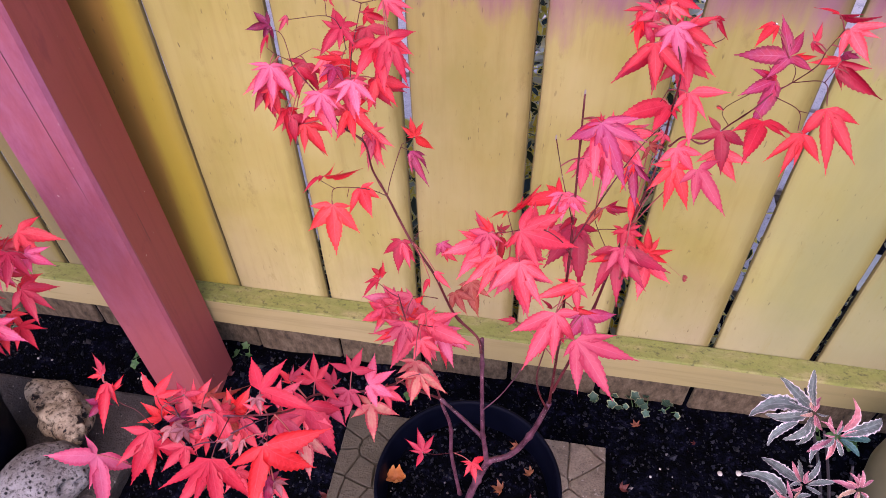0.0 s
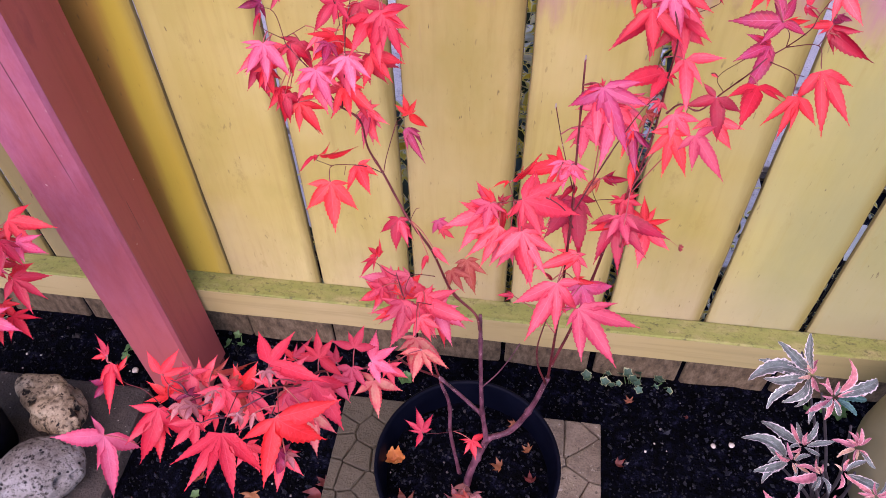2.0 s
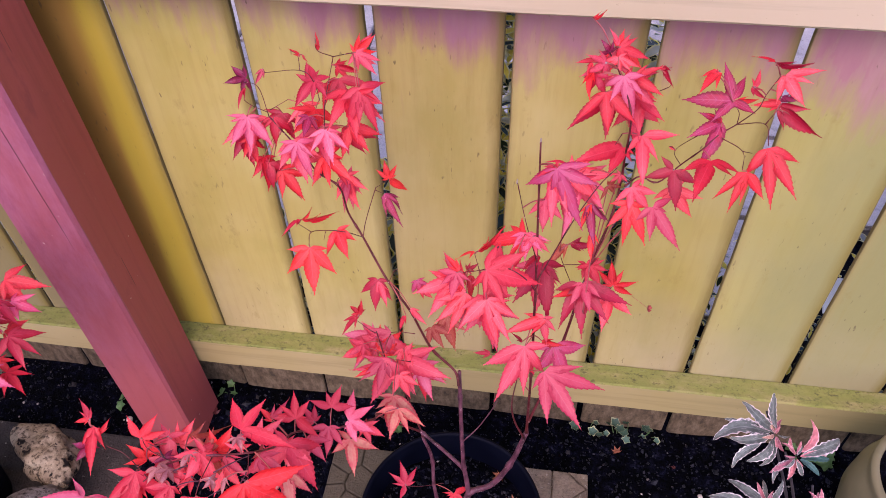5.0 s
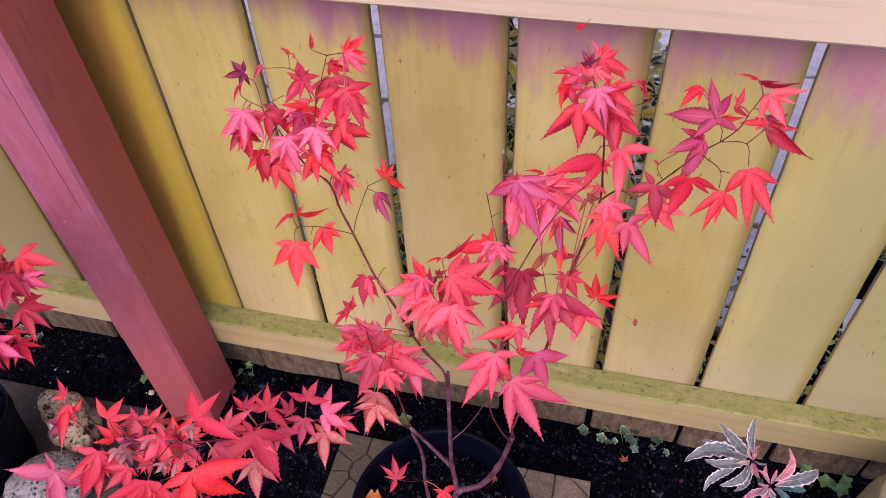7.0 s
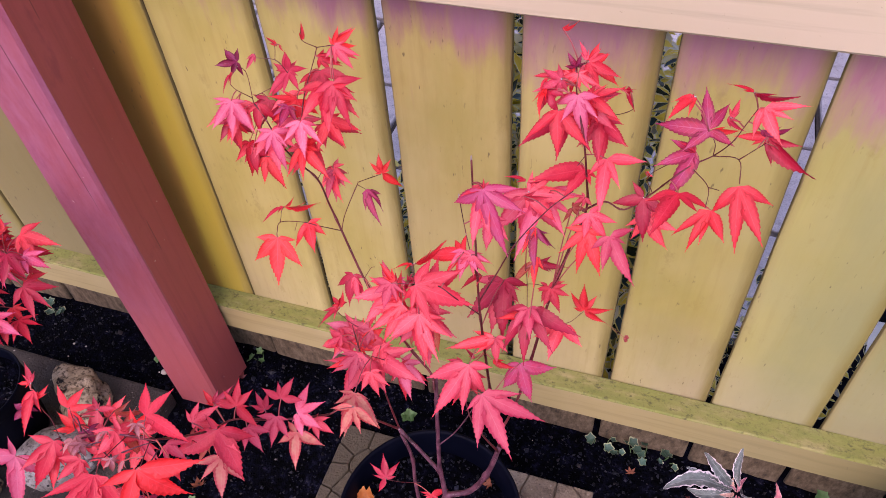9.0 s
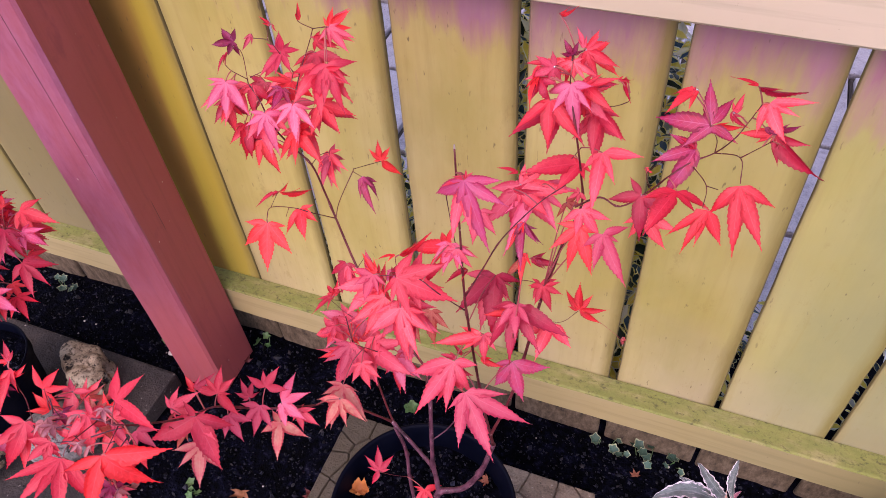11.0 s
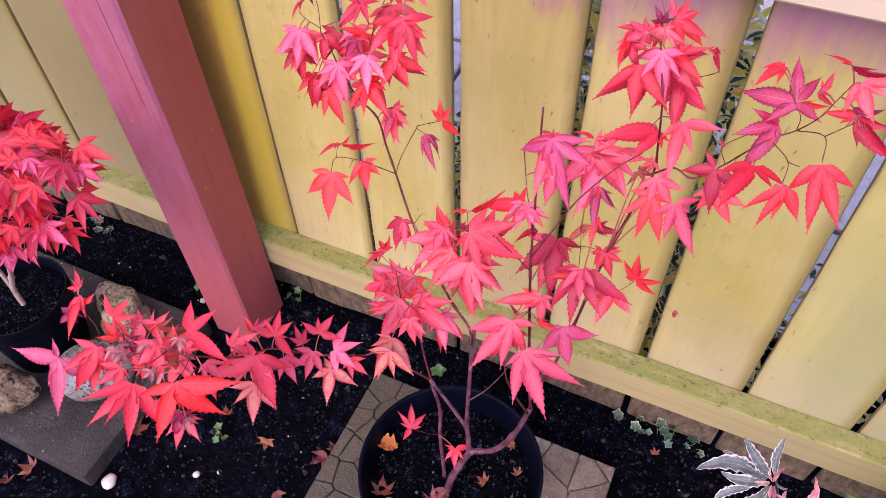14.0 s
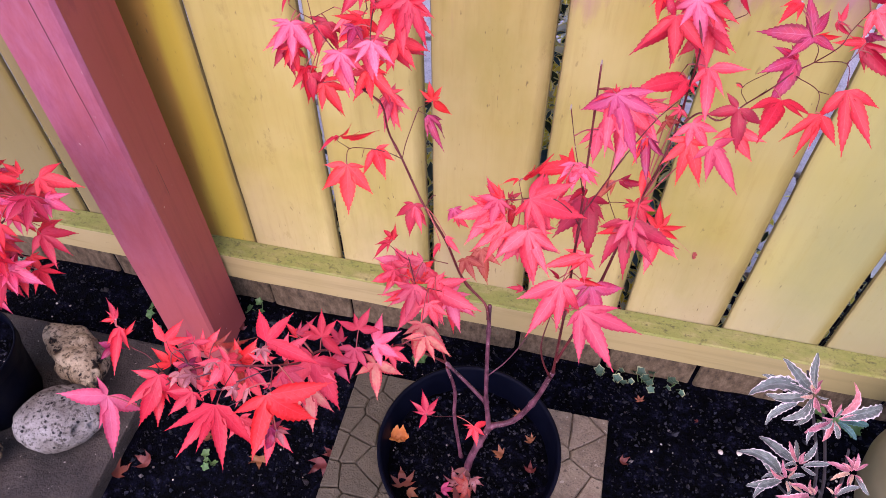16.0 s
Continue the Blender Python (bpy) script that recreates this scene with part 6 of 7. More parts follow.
def blade_mesh(seed):
    """A lance-shaped leaf with uneven teeth, stalk at the origin, tip at (0, 1, 0)."""
    rng = random.Random(seed)
    bm = bmesh.new()
    uv = bm.loops.layers.uv.new("UVMap")
    n, width, arch, fold = 20, rng.uniform(0.085, 0.125), rng.uniform(0.2, 0.7), rng.uniform(0.4, 1.1)
    sway, hook = rng.uniform(-0.10, 0.10), rng.choice((-0.45, -0.2, 0.25, 0.5))
    rows = []
    for i in range(n + 1):
        f = i / n
        w = width * (math.sin(math.pi * f ** 0.85) ** 0.75 if 0 < f < 1 else 0.0) + 0.010
        if i == n:
            w = 0.003
        c = sway * math.sin(math.pi * f) + hook * max(0.0, f - 0.55) ** 2 + 0.012 * noise.noise((f * 6, seed, 0.0))
        h = arch * (f - f * f) * 1.2
        row = []
        for u in (-1, -0.72, -0.36, 0, 0.36, 0.72, 1):
            tooth = 1 + ((0.20 if i % 3 == 1 else -0.10 if i % 3 == 0 else 0.02) * rng.uniform(0.4, 1.2) if abs(u) == 1 else 0.0)
            ripple = 0.016 * noise.noise((f * 11, u * 2 + seed, 3.0)) * abs(u)
            row.append((bm.verts.new((c + u * w * tooth, f, h + fold * abs(u) * w + ripple)), u, f))
        rows.append(row)
    for a, b in zip(rows, rows[1:]):
        for k in range(6):
            quad = (a[k], a[k + 1], b[k + 1], b[k])
            face = bm.faces.new([q[0] for q in quad])
            for loop, q in zip(face.loops, quad):
                loop[uv].uv = (q[1], q[2])
    return bm


BLADES = [blade_mesh(s) for s in range(10)]
BLADE_DATA = {}
for s, bm in enumerate(BLADES):
    for c in SHRUB:
        me = bpy.data.meshes.new("leaf")
        bm.to_mesh(me)
        me.materials.append(SHRUB[c])
        me.shade_smooth()
        BLADE_DATA[s, c] = me
    bm.free()
LEAF_NO = [0]


def shrub_leaf(base, tip, colour):
    LEAF_NO[0] += 1
    b, t = Vector(base), Vector(tip)
    y = t - b
    size = y.length
    y.normalize()
    z = Vector((0.05, 0.25, 1.2)) - b
    z = (z - y * z.dot(y)).normalized()
    m = Matrix((y.cross(z), y, z)).transposed() @ Matrix.Rotation(radians(((LEAF_NO[0] * 53) % 70) - 35), 3, "Y")
    ob = new("leaf", BLADE_DATA[LEAF_NO[0] % 10, colour])
    ob.parent = shrub
    ob.matrix_parent_inverse = SHRUB_INV
    ob.matrix_basis = Matrix.Translation(b) @ m.to_4x4() @ Matrix.Scale(size * 0.88, 4)


shrub_leaf((0.287, 0.658, 0.541), (0.291, 0.65, 0.529), "p")
shrub_leaf((0.285, 0.659, 0.541), (0.271, 0.653, 0.544), "o")
shrub_leaf((0.287, 0.66, 0.542), (0.291, 0.666, 0.549), "p")
shrub_leaf((0.286, 0.66, 0.543), (0.282, 0.67, 0.551), "o")
shrub_leaf((0.286, 0.66, 0.542), (0.28, 0.665, 0.545), "p")
shrub_leaf((0.285, 0.666, 0.539), (0.254, 0.686, 0.561), "g")
shrub_leaf((0.289, 0.667, 0.54), (0.29, 0.699, 0.559), "g")
shrub_leaf((0.284, 0.664, 0.538), (0.244, 0.674, 0.547), "g")
shrub_leaf((0.281, 0.662, 0.537), (0.217, 0.644, 0.553), "g")
shrub_leaf((0.284, 0.661, 0.536), (0.244, 0.654, 0.527), "g")
shrub_leaf((0.288, 0.66, 0.534), (0.278, 0.636, 0.513), "g")
shrub_leaf((0.286, 0.66, 0.534), (0.258, 0.636, 0.524), "g")
shrub_leaf((0.291, 0.663, 0.536), (0.302, 0.661, 0.537), "g")
shrub_leaf((0.287, 0.664, 0.538), (0.271, 0.679, 0.545), "g")
shrub_leaf((0.29, 0.661, 0.535), (0.297, 0.65, 0.525), "p")
shrub_leaf((0.29, 0.664, 0.537), (0.296, 0.677, 0.544), "p")
shrub_leaf((0.289, 0.664, 0.537), (0.289, 0.675, 0.543), "p")
shrub_leaf((0.271, 0.648, 0.54), (0.243, 0.63, 0.522), "g")
shrub_leaf((0.273, 0.666, 0.528), (0.243, 0.681, 0.533), "g")
shrub_leaf((0.298, 0.635, 0.545), (0.289, 0.628, 0.536), "g")
shrub_leaf((0.3, 0.635, 0.545), (0.307, 0.629, 0.542), "p")
shrub_leaf((0.3, 0.634, 0.545), (0.307, 0.624, 0.531), "g")
shrub_leaf((0.3, 0.637, 0.547), (0.306, 0.645, 0.552), "g")
shrub_leaf((0.298, 0.636, 0.546), (0.288, 0.637, 0.546), "p")
shrub_leaf((0.304, 0.643, 0.543), (0.318, 0.672, 0.56), "p")
shrub_leaf((0.307, 0.641, 0.542), (0.35, 0.663, 0.539), "g")
shrub_leaf((0.306, 0.639, 0.54), (0.338, 0.643, 0.53), "t")
shrub_leaf((0.299, 0.637, 0.54), (0.277, 0.629, 0.525), "p")
shrub_leaf((0.299, 0.636, 0.539), (0.279, 0.618, 0.522), "g")
shrub_leaf((0.301, 0.637, 0.539), (0.295, 0.618, 0.53), "p")
shrub_leaf((0.305, 0.64, 0.541), (0.334, 0.649, 0.536), "p")
shrub_leaf((0.301, 0.641, 0.542), (0.297, 0.656, 0.549), "p")
shrub_leaf((0.3, 0.64, 0.542), (0.288, 0.651, 0.547), "p")
shrub_leaf((0.302, 0.641, 0.542), (0.307, 0.652, 0.55), "p")
shrub_leaf((0.301, 0.639, 0.54), (0.294, 0.637, 0.538), "p")
shrub_leaf((0.305, 0.638, 0.539), (0.323, 0.625, 0.531), "t")
shrub_leaf((0.288, 0.615, 0.493), (0.292, 0.624, 0.503), "p")
shrub_leaf((0.286, 0.614, 0.492), (0.27, 0.608, 0.494), "g")
shrub_leaf((0.288, 0.615, 0.493), (0.289, 0.622, 0.503), "p")
shrub_leaf((0.286, 0.613, 0.491), (0.275, 0.606, 0.491), "p")
shrub_leaf((0.287, 0.614, 0.492), (0.28, 0.617, 0.496), "o")
shrub_leaf((0.284, 0.619, 0.488), (0.249, 0.637, 0.496), "g")
shrub_leaf((0.287, 0.618, 0.487), (0.268, 0.628, 0.489), "g")
shrub_leaf((0.288, 0.619, 0.488), (0.278, 0.634, 0.502), "p")
shrub_leaf((0.289, 0.619, 0.488), (0.287, 0.64, 0.496), "g")
shrub_leaf((0.291, 0.62, 0.488), (0.304, 0.637, 0.504), "g")
shrub_leaf((0.294, 0.618, 0.486), (0.32, 0.62, 0.494), "g")
shrub_leaf((0.292, 0.617, 0.485), (0.309, 0.613, 0.478), "g")
shrub_leaf((0.291, 0.618, 0.487), (0.298, 0.622, 0.493), "p")
shrub_leaf((0.274, 0.594, 0.497), (0.279, 0.586, 0.491), "o")
shrub_leaf((0.273, 0.596, 0.499), (0.264, 0.607, 0.512), "p")
shrub_leaf((0.276, 0.596, 0.498), (0.291, 0.601, 0.502), "g")
shrub_leaf((0.275, 0.596, 0.498), (0.282, 0.604, 0.502), "o")
shrub_leaf((0.276, 0.594, 0.497), (0.29, 0.587, 0.492), "o")
shrub_leaf((0.27, 0.6, 0.494), (0.225, 0.614, 0.508), "g")
shrub_leaf((0.271, 0.597, 0.492), (0.238, 0.589, 0.484), "g")
shrub_leaf((0.273, 0.599, 0.494), (0.251, 0.613, 0.499), "g")
shrub_leaf((0.273, 0.598, 0.492), (0.25, 0.594, 0.494), "g")
shrub_leaf((0.272, 0.596, 0.491), (0.243, 0.576, 0.485), "g")
shrub_leaf((0.277, 0.597, 0.491), (0.28, 0.585, 0.483), "g")
shrub_leaf((0.274, 0.599, 0.493), (0.256, 0.601, 0.5), "p")
shrub_leaf((0.31, 0.592, 0.546), (0.31, 0.602, 0.561), "p")
shrub_leaf((0.309, 0.591, 0.545), (0.299, 0.596, 0.55), "p")
shrub_leaf((0.309, 0.589, 0.544), (0.306, 0.582, 0.538), "p")
shrub_leaf((0.31, 0.589, 0.544), (0.307, 0.579, 0.54), "o")
shrub_leaf((0.309, 0.591, 0.546), (0.301, 0.602, 0.554), "p")
shrub_leaf((0.31, 0.594, 0.54), (0.286, 0.596, 0.549), "p")
shrub_leaf((0.31, 0.592, 0.539), (0.293, 0.585, 0.534), "o")
shrub_leaf((0.312, 0.592, 0.538), (0.308, 0.582, 0.533), "p")
shrub_leaf((0.314, 0.592, 0.538), (0.322, 0.584, 0.533), "p")
shrub_leaf((0.314, 0.595, 0.54), (0.325, 0.604, 0.543), "p")
shrub_leaf((0.313, 0.595, 0.54), (0.313, 0.606, 0.546), "p")
shrub_leaf((0.315, 0.592, 0.537), (0.328, 0.578, 0.528), "g")
shrub_leaf((0.294, 0.583, 0.505), (0.296, 0.591, 0.507), "p")
shrub_leaf((0.293, 0.583, 0.505), (0.288, 0.588, 0.511), "o")
shrub_leaf((0.294, 0.583, 0.505), (0.296, 0.591, 0.509), "p")
shrub_leaf((0.293, 0.583, 0.504), (0.287, 0.587, 0.51), "o")
shrub_leaf((0.293, 0.581, 0.503), (0.288, 0.571, 0.491), "g")
shrub_leaf((0.293, 0.586, 0.499), (0.273, 0.592, 0.499), "p")
shrub_leaf((0.292, 0.584, 0.498), (0.259, 0.571, 0.502), "p")
shrub_leaf((0.295, 0.587, 0.499), (0.29, 0.597, 0.506), "p")
shrub_leaf((0.297, 0.584, 0.497), (0.303, 0.57, 0.488), "g")
shrub_leaf((0.293, 0.584, 0.497), (0.274, 0.57, 0.487), "g")
shrub_leaf((0.295, 0.584, 0.497), (0.286, 0.573, 0.492), "g")
shrub_leaf((0.29, 0.564, 0.552), (0.291, 0.569, 0.557), "p")
shrub_leaf((0.291, 0.564, 0.552), (0.295, 0.572, 0.56), "p")
shrub_leaf((0.29, 0.564, 0.552), (0.293, 0.569, 0.557), "o")
shrub_leaf((0.291, 0.563, 0.551), (0.298, 0.558, 0.547), "p")
shrub_leaf((0.289, 0.564, 0.552), (0.282, 0.568, 0.557), "o")
shrub_leaf((0.292, 0.565, 0.544), (0.291, 0.555, 0.532), "p")
shrub_leaf((0.295, 0.565, 0.545), (0.307, 0.558, 0.541), "p")
shrub_leaf((0.293, 0.567, 0.546), (0.296, 0.571, 0.552), "p")
shrub_leaf((0.297, 0.565, 0.544), (0.331, 0.564, 0.526), "g")
shrub_leaf((0.295, 0.567, 0.546), (0.317, 0.578, 0.546), "g")
shrub_leaf((0.314, 0.548, 0.548), (0.323, 0.549, 0.551), "p")
shrub_leaf((0.312, 0.547, 0.548), (0.301, 0.544, 0.542), "o")
shrub_leaf((0.312, 0.548, 0.548), (0.298, 0.55, 0.548), "p")
shrub_leaf((0.314, 0.548, 0.548), (0.32, 0.549, 0.551), "p")
shrub_leaf((0.314, 0.548, 0.548), (0.326, 0.557, 0.55), "p")
shrub_leaf((0.313, 0.551, 0.543), (0.296, 0.56, 0.546), "p")
shrub_leaf((0.316, 0.551, 0.543), (0.313, 0.56, 0.55), "p")
shrub_leaf((0.314, 0.549, 0.542), (0.295, 0.541, 0.544), "p")
shrub_leaf((0.317, 0.552, 0.543), (0.325, 0.562, 0.548), "g")
shrub_leaf((0.318, 0.55, 0.542), (0.329, 0.549, 0.542), "p")
shrub_leaf((0.261, 0.547, 0.505), (0.259, 0.536, 0.497), "o")
shrub_leaf((0.263, 0.548, 0.506), (0.278, 0.545, 0.504), "p")
shrub_leaf((0.262, 0.547, 0.505), (0.264, 0.536, 0.492), "g")
shrub_leaf((0.262, 0.548, 0.506), (0.271, 0.547, 0.503), "p")
shrub_leaf((0.262, 0.549, 0.507), (0.265, 0.556, 0.51), "p")
shrub_leaf((0.26, 0.551, 0.501), (0.237, 0.56, 0.506), "p")
shrub_leaf((0.262, 0.551, 0.501), (0.247, 0.557, 0.504), "g")
shrub_leaf((0.265, 0.552, 0.501), (0.27, 0.561, 0.514), "p")
shrub_leaf((0.266, 0.551, 0.5), (0.286, 0.555, 0.498), "g")
shrub_leaf((0.261, 0.549, 0.5), (0.245, 0.544, 0.492), "g")
shrub_leaf((0.264, 0.549, 0.499), (0.266, 0.535, 0.492), "g")
shrub_leaf((0.297, 0.549, 0.502), (0.297, 0.542, 0.495), "o")
shrub_leaf((0.298, 0.55, 0.502), (0.309, 0.55, 0.498), "p")
shrub_leaf((0.297, 0.55, 0.503), (0.297, 0.555, 0.509), "p")
shrub_leaf((0.299, 0.55, 0.502), (0.314, 0.555, 0.504), "p")
shrub_leaf((0.296, 0.55, 0.502), (0.288, 0.548, 0.503), "p")
shrub_leaf((0.298, 0.554, 0.497), (0.285, 0.562, 0.504), "p")
shrub_leaf((0.3, 0.554, 0.498), (0.303, 0.566, 0.506), "p")
shrub_leaf((0.302, 0.553, 0.497), (0.317, 0.559, 0.5), "g")
shrub_leaf((0.297, 0.552, 0.496), (0.28, 0.545, 0.497), "g")
shrub_leaf((0.3, 0.551, 0.495), (0.306, 0.538, 0.486), "g")


# ---- planting beyond the fence ----
def hedge():
    """Pointed, cream-edged leaves: a taller clump in the middle, low ivy to either side."""
    rng = random.Random(9)
    verts, faces, us = [], [], []

    def ease(a, b, x):
        t = max(0.0, min(1.0, (x - a) / (b - a)))
        return t * t * (3 - 2 * t)

    for i in range(22000):
        clump = i % 2
        c = Vector((rng.uniform(-0.30, 0.32) if clump else rng.uniform(-1.3, 1.3), 1.065 + rng.random() * 0.20, rng.uniform(-0.02, 0.85)))
        top = 0.26 + 0.50 * ease(-0.26, -0.06, c.x) * (1 - ease(0.20, 0.30, c.x)) + 0.16 * ease(0.50, 0.66, c.x)
        if c.z > top + 0.10 * noise.noise((c.x * 9, c.y * 9, 0.0)):
            continue
        if c.z > 0.34 and noise.noise((c.x * 11, c.y * 11, c.z * 11)) < (0.02 if c.x > 0.09 else -0.25):
            continue
        size = rng.uniform(0.018, 0.042) * (1.0 if clump else 0.6)
        m = Euler((rng.uniform(-0.7, 0.3), rng.uniform(-0.5, 0.5), rng.uniform(0, 6.28))).to_matrix()
        k = len(verts)
        for x, y, z in ((0, 0, 0), (0.24, 0.35, 0.05), (0.2, 0.7, 0.03), (0, 1, -0.08), (-0.2, 0.7, 0.03), (-0.24, 0.35, 0.05), (0, 0.35, 0), (0, 0.7, -0.02)):
            verts.append(c + m @ (Vector((x, y, z)) * size))
        for f in ((0, 1, 6), (6, 1, 2, 7), (7, 2, 3), (0, 6, 5), (6, 7, 4, 5), (7, 3, 4)):
            faces.append([k + q for q in f])
            us.append([1.0 if q in (1, 2, 4, 5) else (0.75 if q in (0, 3) else 0.0) for q in f])
    me = bpy.data.meshes.new("hedge")
    me.from_pydata(verts, [], faces)
    layer = me.uv_layers.new(name="UVMap")
    flat = [u for f in us for u in f]
    for i, u in enumerate(flat):
        layer.data[i].uv = (u, 0.0)
    me.materials.append(IVY)
    tagged(new("hedge", me), "cream-edged evergreen leaves behind the fence", "hedge", kind="stuff")


hedge()
label = thing("plant_label", 0.512, 1.068, -0.036, "white plastic plant label standing behind the fence", "plant label")
bm = bmesh.new()
box(bm, 0.5105, 0.5135, 1.0675, 1.0685, -0.05, 0.285, 0.0004)
ob = part("stake", bm, STEM, label, smooth=False)
ob.matrix_parent_inverse = label.matrix_world.inverted()
bm = bmesh.new()
box(bm, 0.497, 0.527, 1.0655, 1.0672, 0.262, 0.318, 0.0006)
bmesh.ops.rotate(bm, cent=(0.512, 1.066, 0.285), matrix=Matrix.Rotation(radians(-52), 3, "X"), verts=bm.verts)
ob = part("tag", bm, LABEL_WHITE, label, smooth=False)
ob.matrix_parent_inverse = label.matrix_world.inverted()


# ---- small things on the soil ----
def crumbs():
    """Soil crumbs and chips over the bed and in the pots."""
    rng = random.Random(31)
    verts, faces = [], []

    def crumb(x, y, z, s):
        k = len(verts)
        e = Euler((rng.uniform(0, 6), rng.uniform(0, 6), rng.uniform(0, 6))).to_matrix()
        stretch = Vector((rng.uniform(0.6, 1.6), rng.uniform(0.5, 1.1), rng.uniform(0.4, 0.9)))
        for q in ((1, 0, 0), (-1, 0, 0), (0, 1, 0), (0, -1, 0), (0, 0, 1), (0, 0, -1)):
            v = Vector(q) * rng.uniform(0.7, 1.2)
            verts.append(Vector((x, y, z)) + e @ Vector((v.x * stretch.x, v.y * stretch.y, v.z * stretch.z)) * s)
        for a, b, c in ((0, 2, 4), (2, 1, 4), (1, 3, 4), (3, 0, 4), (2, 0, 5), (1, 2, 5), (3, 1, 5), (0, 3, 5)):
            faces.append((k + a, k + b, k + c))

    for i in range(14000):
        x, y = rng.uniform(-1.2, 0.9), rng.uniform(0.42, 0.995)
        if -0.27 < x < 0.19 and y < 0.893 or -1.06 < x < -0.585 and 0.50 < y < 0.86 or abs(x + 0.550) < 0.052 and abs(y - 0.906) < 0.054:
            continue
        s = rng.choice((0.0012, 0.0016, 0.002, 0.003)) * rng.uniform(0.7, 1.5)
        if rng.random() < 0.09:
            s *= 1.8
        crumb(x, y, soil_height(x, y) + s * 0.3, s)
    for cx, cy, r, z, n in ((-0.026, 0.694, 0.108, 0.1525, 900), (-0.826, 0.690, 0.066, 0.1295, 250)):
        for i in range(n):
            a, q = rng.uniform(0, 6.283), r * math.sqrt(rng.random())
            s = rng.uniform(0.001, 0.0035)
            crumb(cx + q * math.cos(a), cy + q * math.sin(a), z + 0.001, s)
    me = bpy.data.meshes.new("soil_crumbs")
    me.from_pydata(verts, [], faces)
    me.materials.append(CRUMBS)
    tagged(new("soil_crumbs", me), "crumbs and chips of dark compost on the bed", "soil", kind="stuff")


crumbs()


def crumpled(seed, lobes, cup):
    """A dry leaf: a few blunt lobes, cupped, with a crinkled rim."""
    rng = random.Random(seed)
    bm = bmesh.new()
    ph, q = rng.uniform(0, 6), Vector((rng.uniform(0, 50), rng.uniform(0, 50), 0))
    n, rows = 40, []
    for i in range(1, 7):
        f = i / 6
        row = []
        for k in range(n):
            a = 2 * math.pi * k / n
            r = f * (1 + f * (0.10 * math.cos(lobes * a + ph) + 0.22 * noise.noise((math.cos(a) * 2 + q.x, math.sin(a) * 2, q.y)) + 0.16 * noise.noise((math.cos(a) * 6 + q.x, math.sin(a) * 6, q.y))))
            p = Vector((r * math.cos(a) * 0.55, r * math.sin(a) * 0.5, 0))
            bow = cup * (p.x * p.x * 1.5 + abs(p.y) * 0.5 * f)
            row.append(bm.verts.new((p.x * (1 - 0.35 * f * cup), p.y, bow + 0.40 * f * noise.noise(p * 5 + q))))
        rows.append(row)
    c = bm.verts.new((0, 0, 0))
    for k in range(n):
        bm.faces.new((c, rows[0][k], rows[0][(k + 1) % n]))
    for a, b in zip(rows, rows[1:]):
        for k in range(n):
            bm.faces.new((a[k], b[k], b[(k + 1) % n], a[(k + 1) % n]))
    return bm


def fallen(x, y, z, size, turn, material, label, form="b", tilt=0):
    seed = int(abs(x * 1000) + abs(y * 100))
    if form == "o":
        bm = crumpled(seed, 2, 0.9)
    else:
        bm = palmate("b" if form == "k" else "n", [(40, 0.85), (-38, 0.8), (82, 0.55), (-80, 0.5)] if form == "k" else [(34, 0.7), (-36, 0.75)], seed)
        for v in bm.verts:
            p, q = v.co.x, v.co.y - 0.4
            v.co = (p * 0.9, q * 0.9, 0.75 * (p * p + 0.6 * q * q) + 0.16 * noise.noise((p * 3 + seed, q * 3, 0.0)))
    m = Euler((radians(tilt + seed % 30 - 15), radians(seed % 23 - 11), radians(turn))).to_matrix().to_4x4() @ Matrix.Diagonal((size * (1.15 if form == "o" else 1.5), size * (1.2 if form == "o" else 1.2), size * 1.2, 1))
    bmesh.ops.transform(bm, matrix=m, verts=bm.verts)
    low = min(v.co.z for v in bm.verts)
    for v in bm.verts:
        v.co += Vector((x, y, z - low))
    return tagged(mesh_object("fallen_leaf", bm, material), label, "leaf", "fallen leaves")


def on_soil(x, y):
    return soil_height(x, y) + 0.001


for x, y, s, t, m, form in (
    (-0.471, 0.715, 0.022, 40, DEAD, "k"), (-0.372, 0.690, 0.024, 200, DEAD, "k"), (-0.72, 0.492, 0.028, 100, DEAD, "k"), (0.232, 0.952, 0.013, 20, DEAD, "k"),
    (-0.585, 0.626, 0.034, 310, DEAD_RED, "n"), (-0.556, 0.650, 0.030, 80, DEAD_RED, "n"), (-0.275, 0.705, 0.034, 150, DEAD_RED, "n"), (-0.265, 0.735, 0.022, 60, DEAD_RED, "n"),
    (-0.735, 0.462, 0.022, 30, DEAD_RED, "k"), (-0.30, 0.62, 0.026, 250, DEAD_RED, "n"), (0.33, 0.93, 0.008, 70, DEAD_RED, "n"), (-0.50, 0.93, 0.018, 10, DEAD_RED, "n"), (0.215, 0.83, 0.018, 310, DEAD_RED, "n"),
):
    fallen(x, y, on_soil(x, y), s, t, m, "curled brown leaf on the soil" if m is DEAD else "shrivelled dark red leaf on the soil", form)
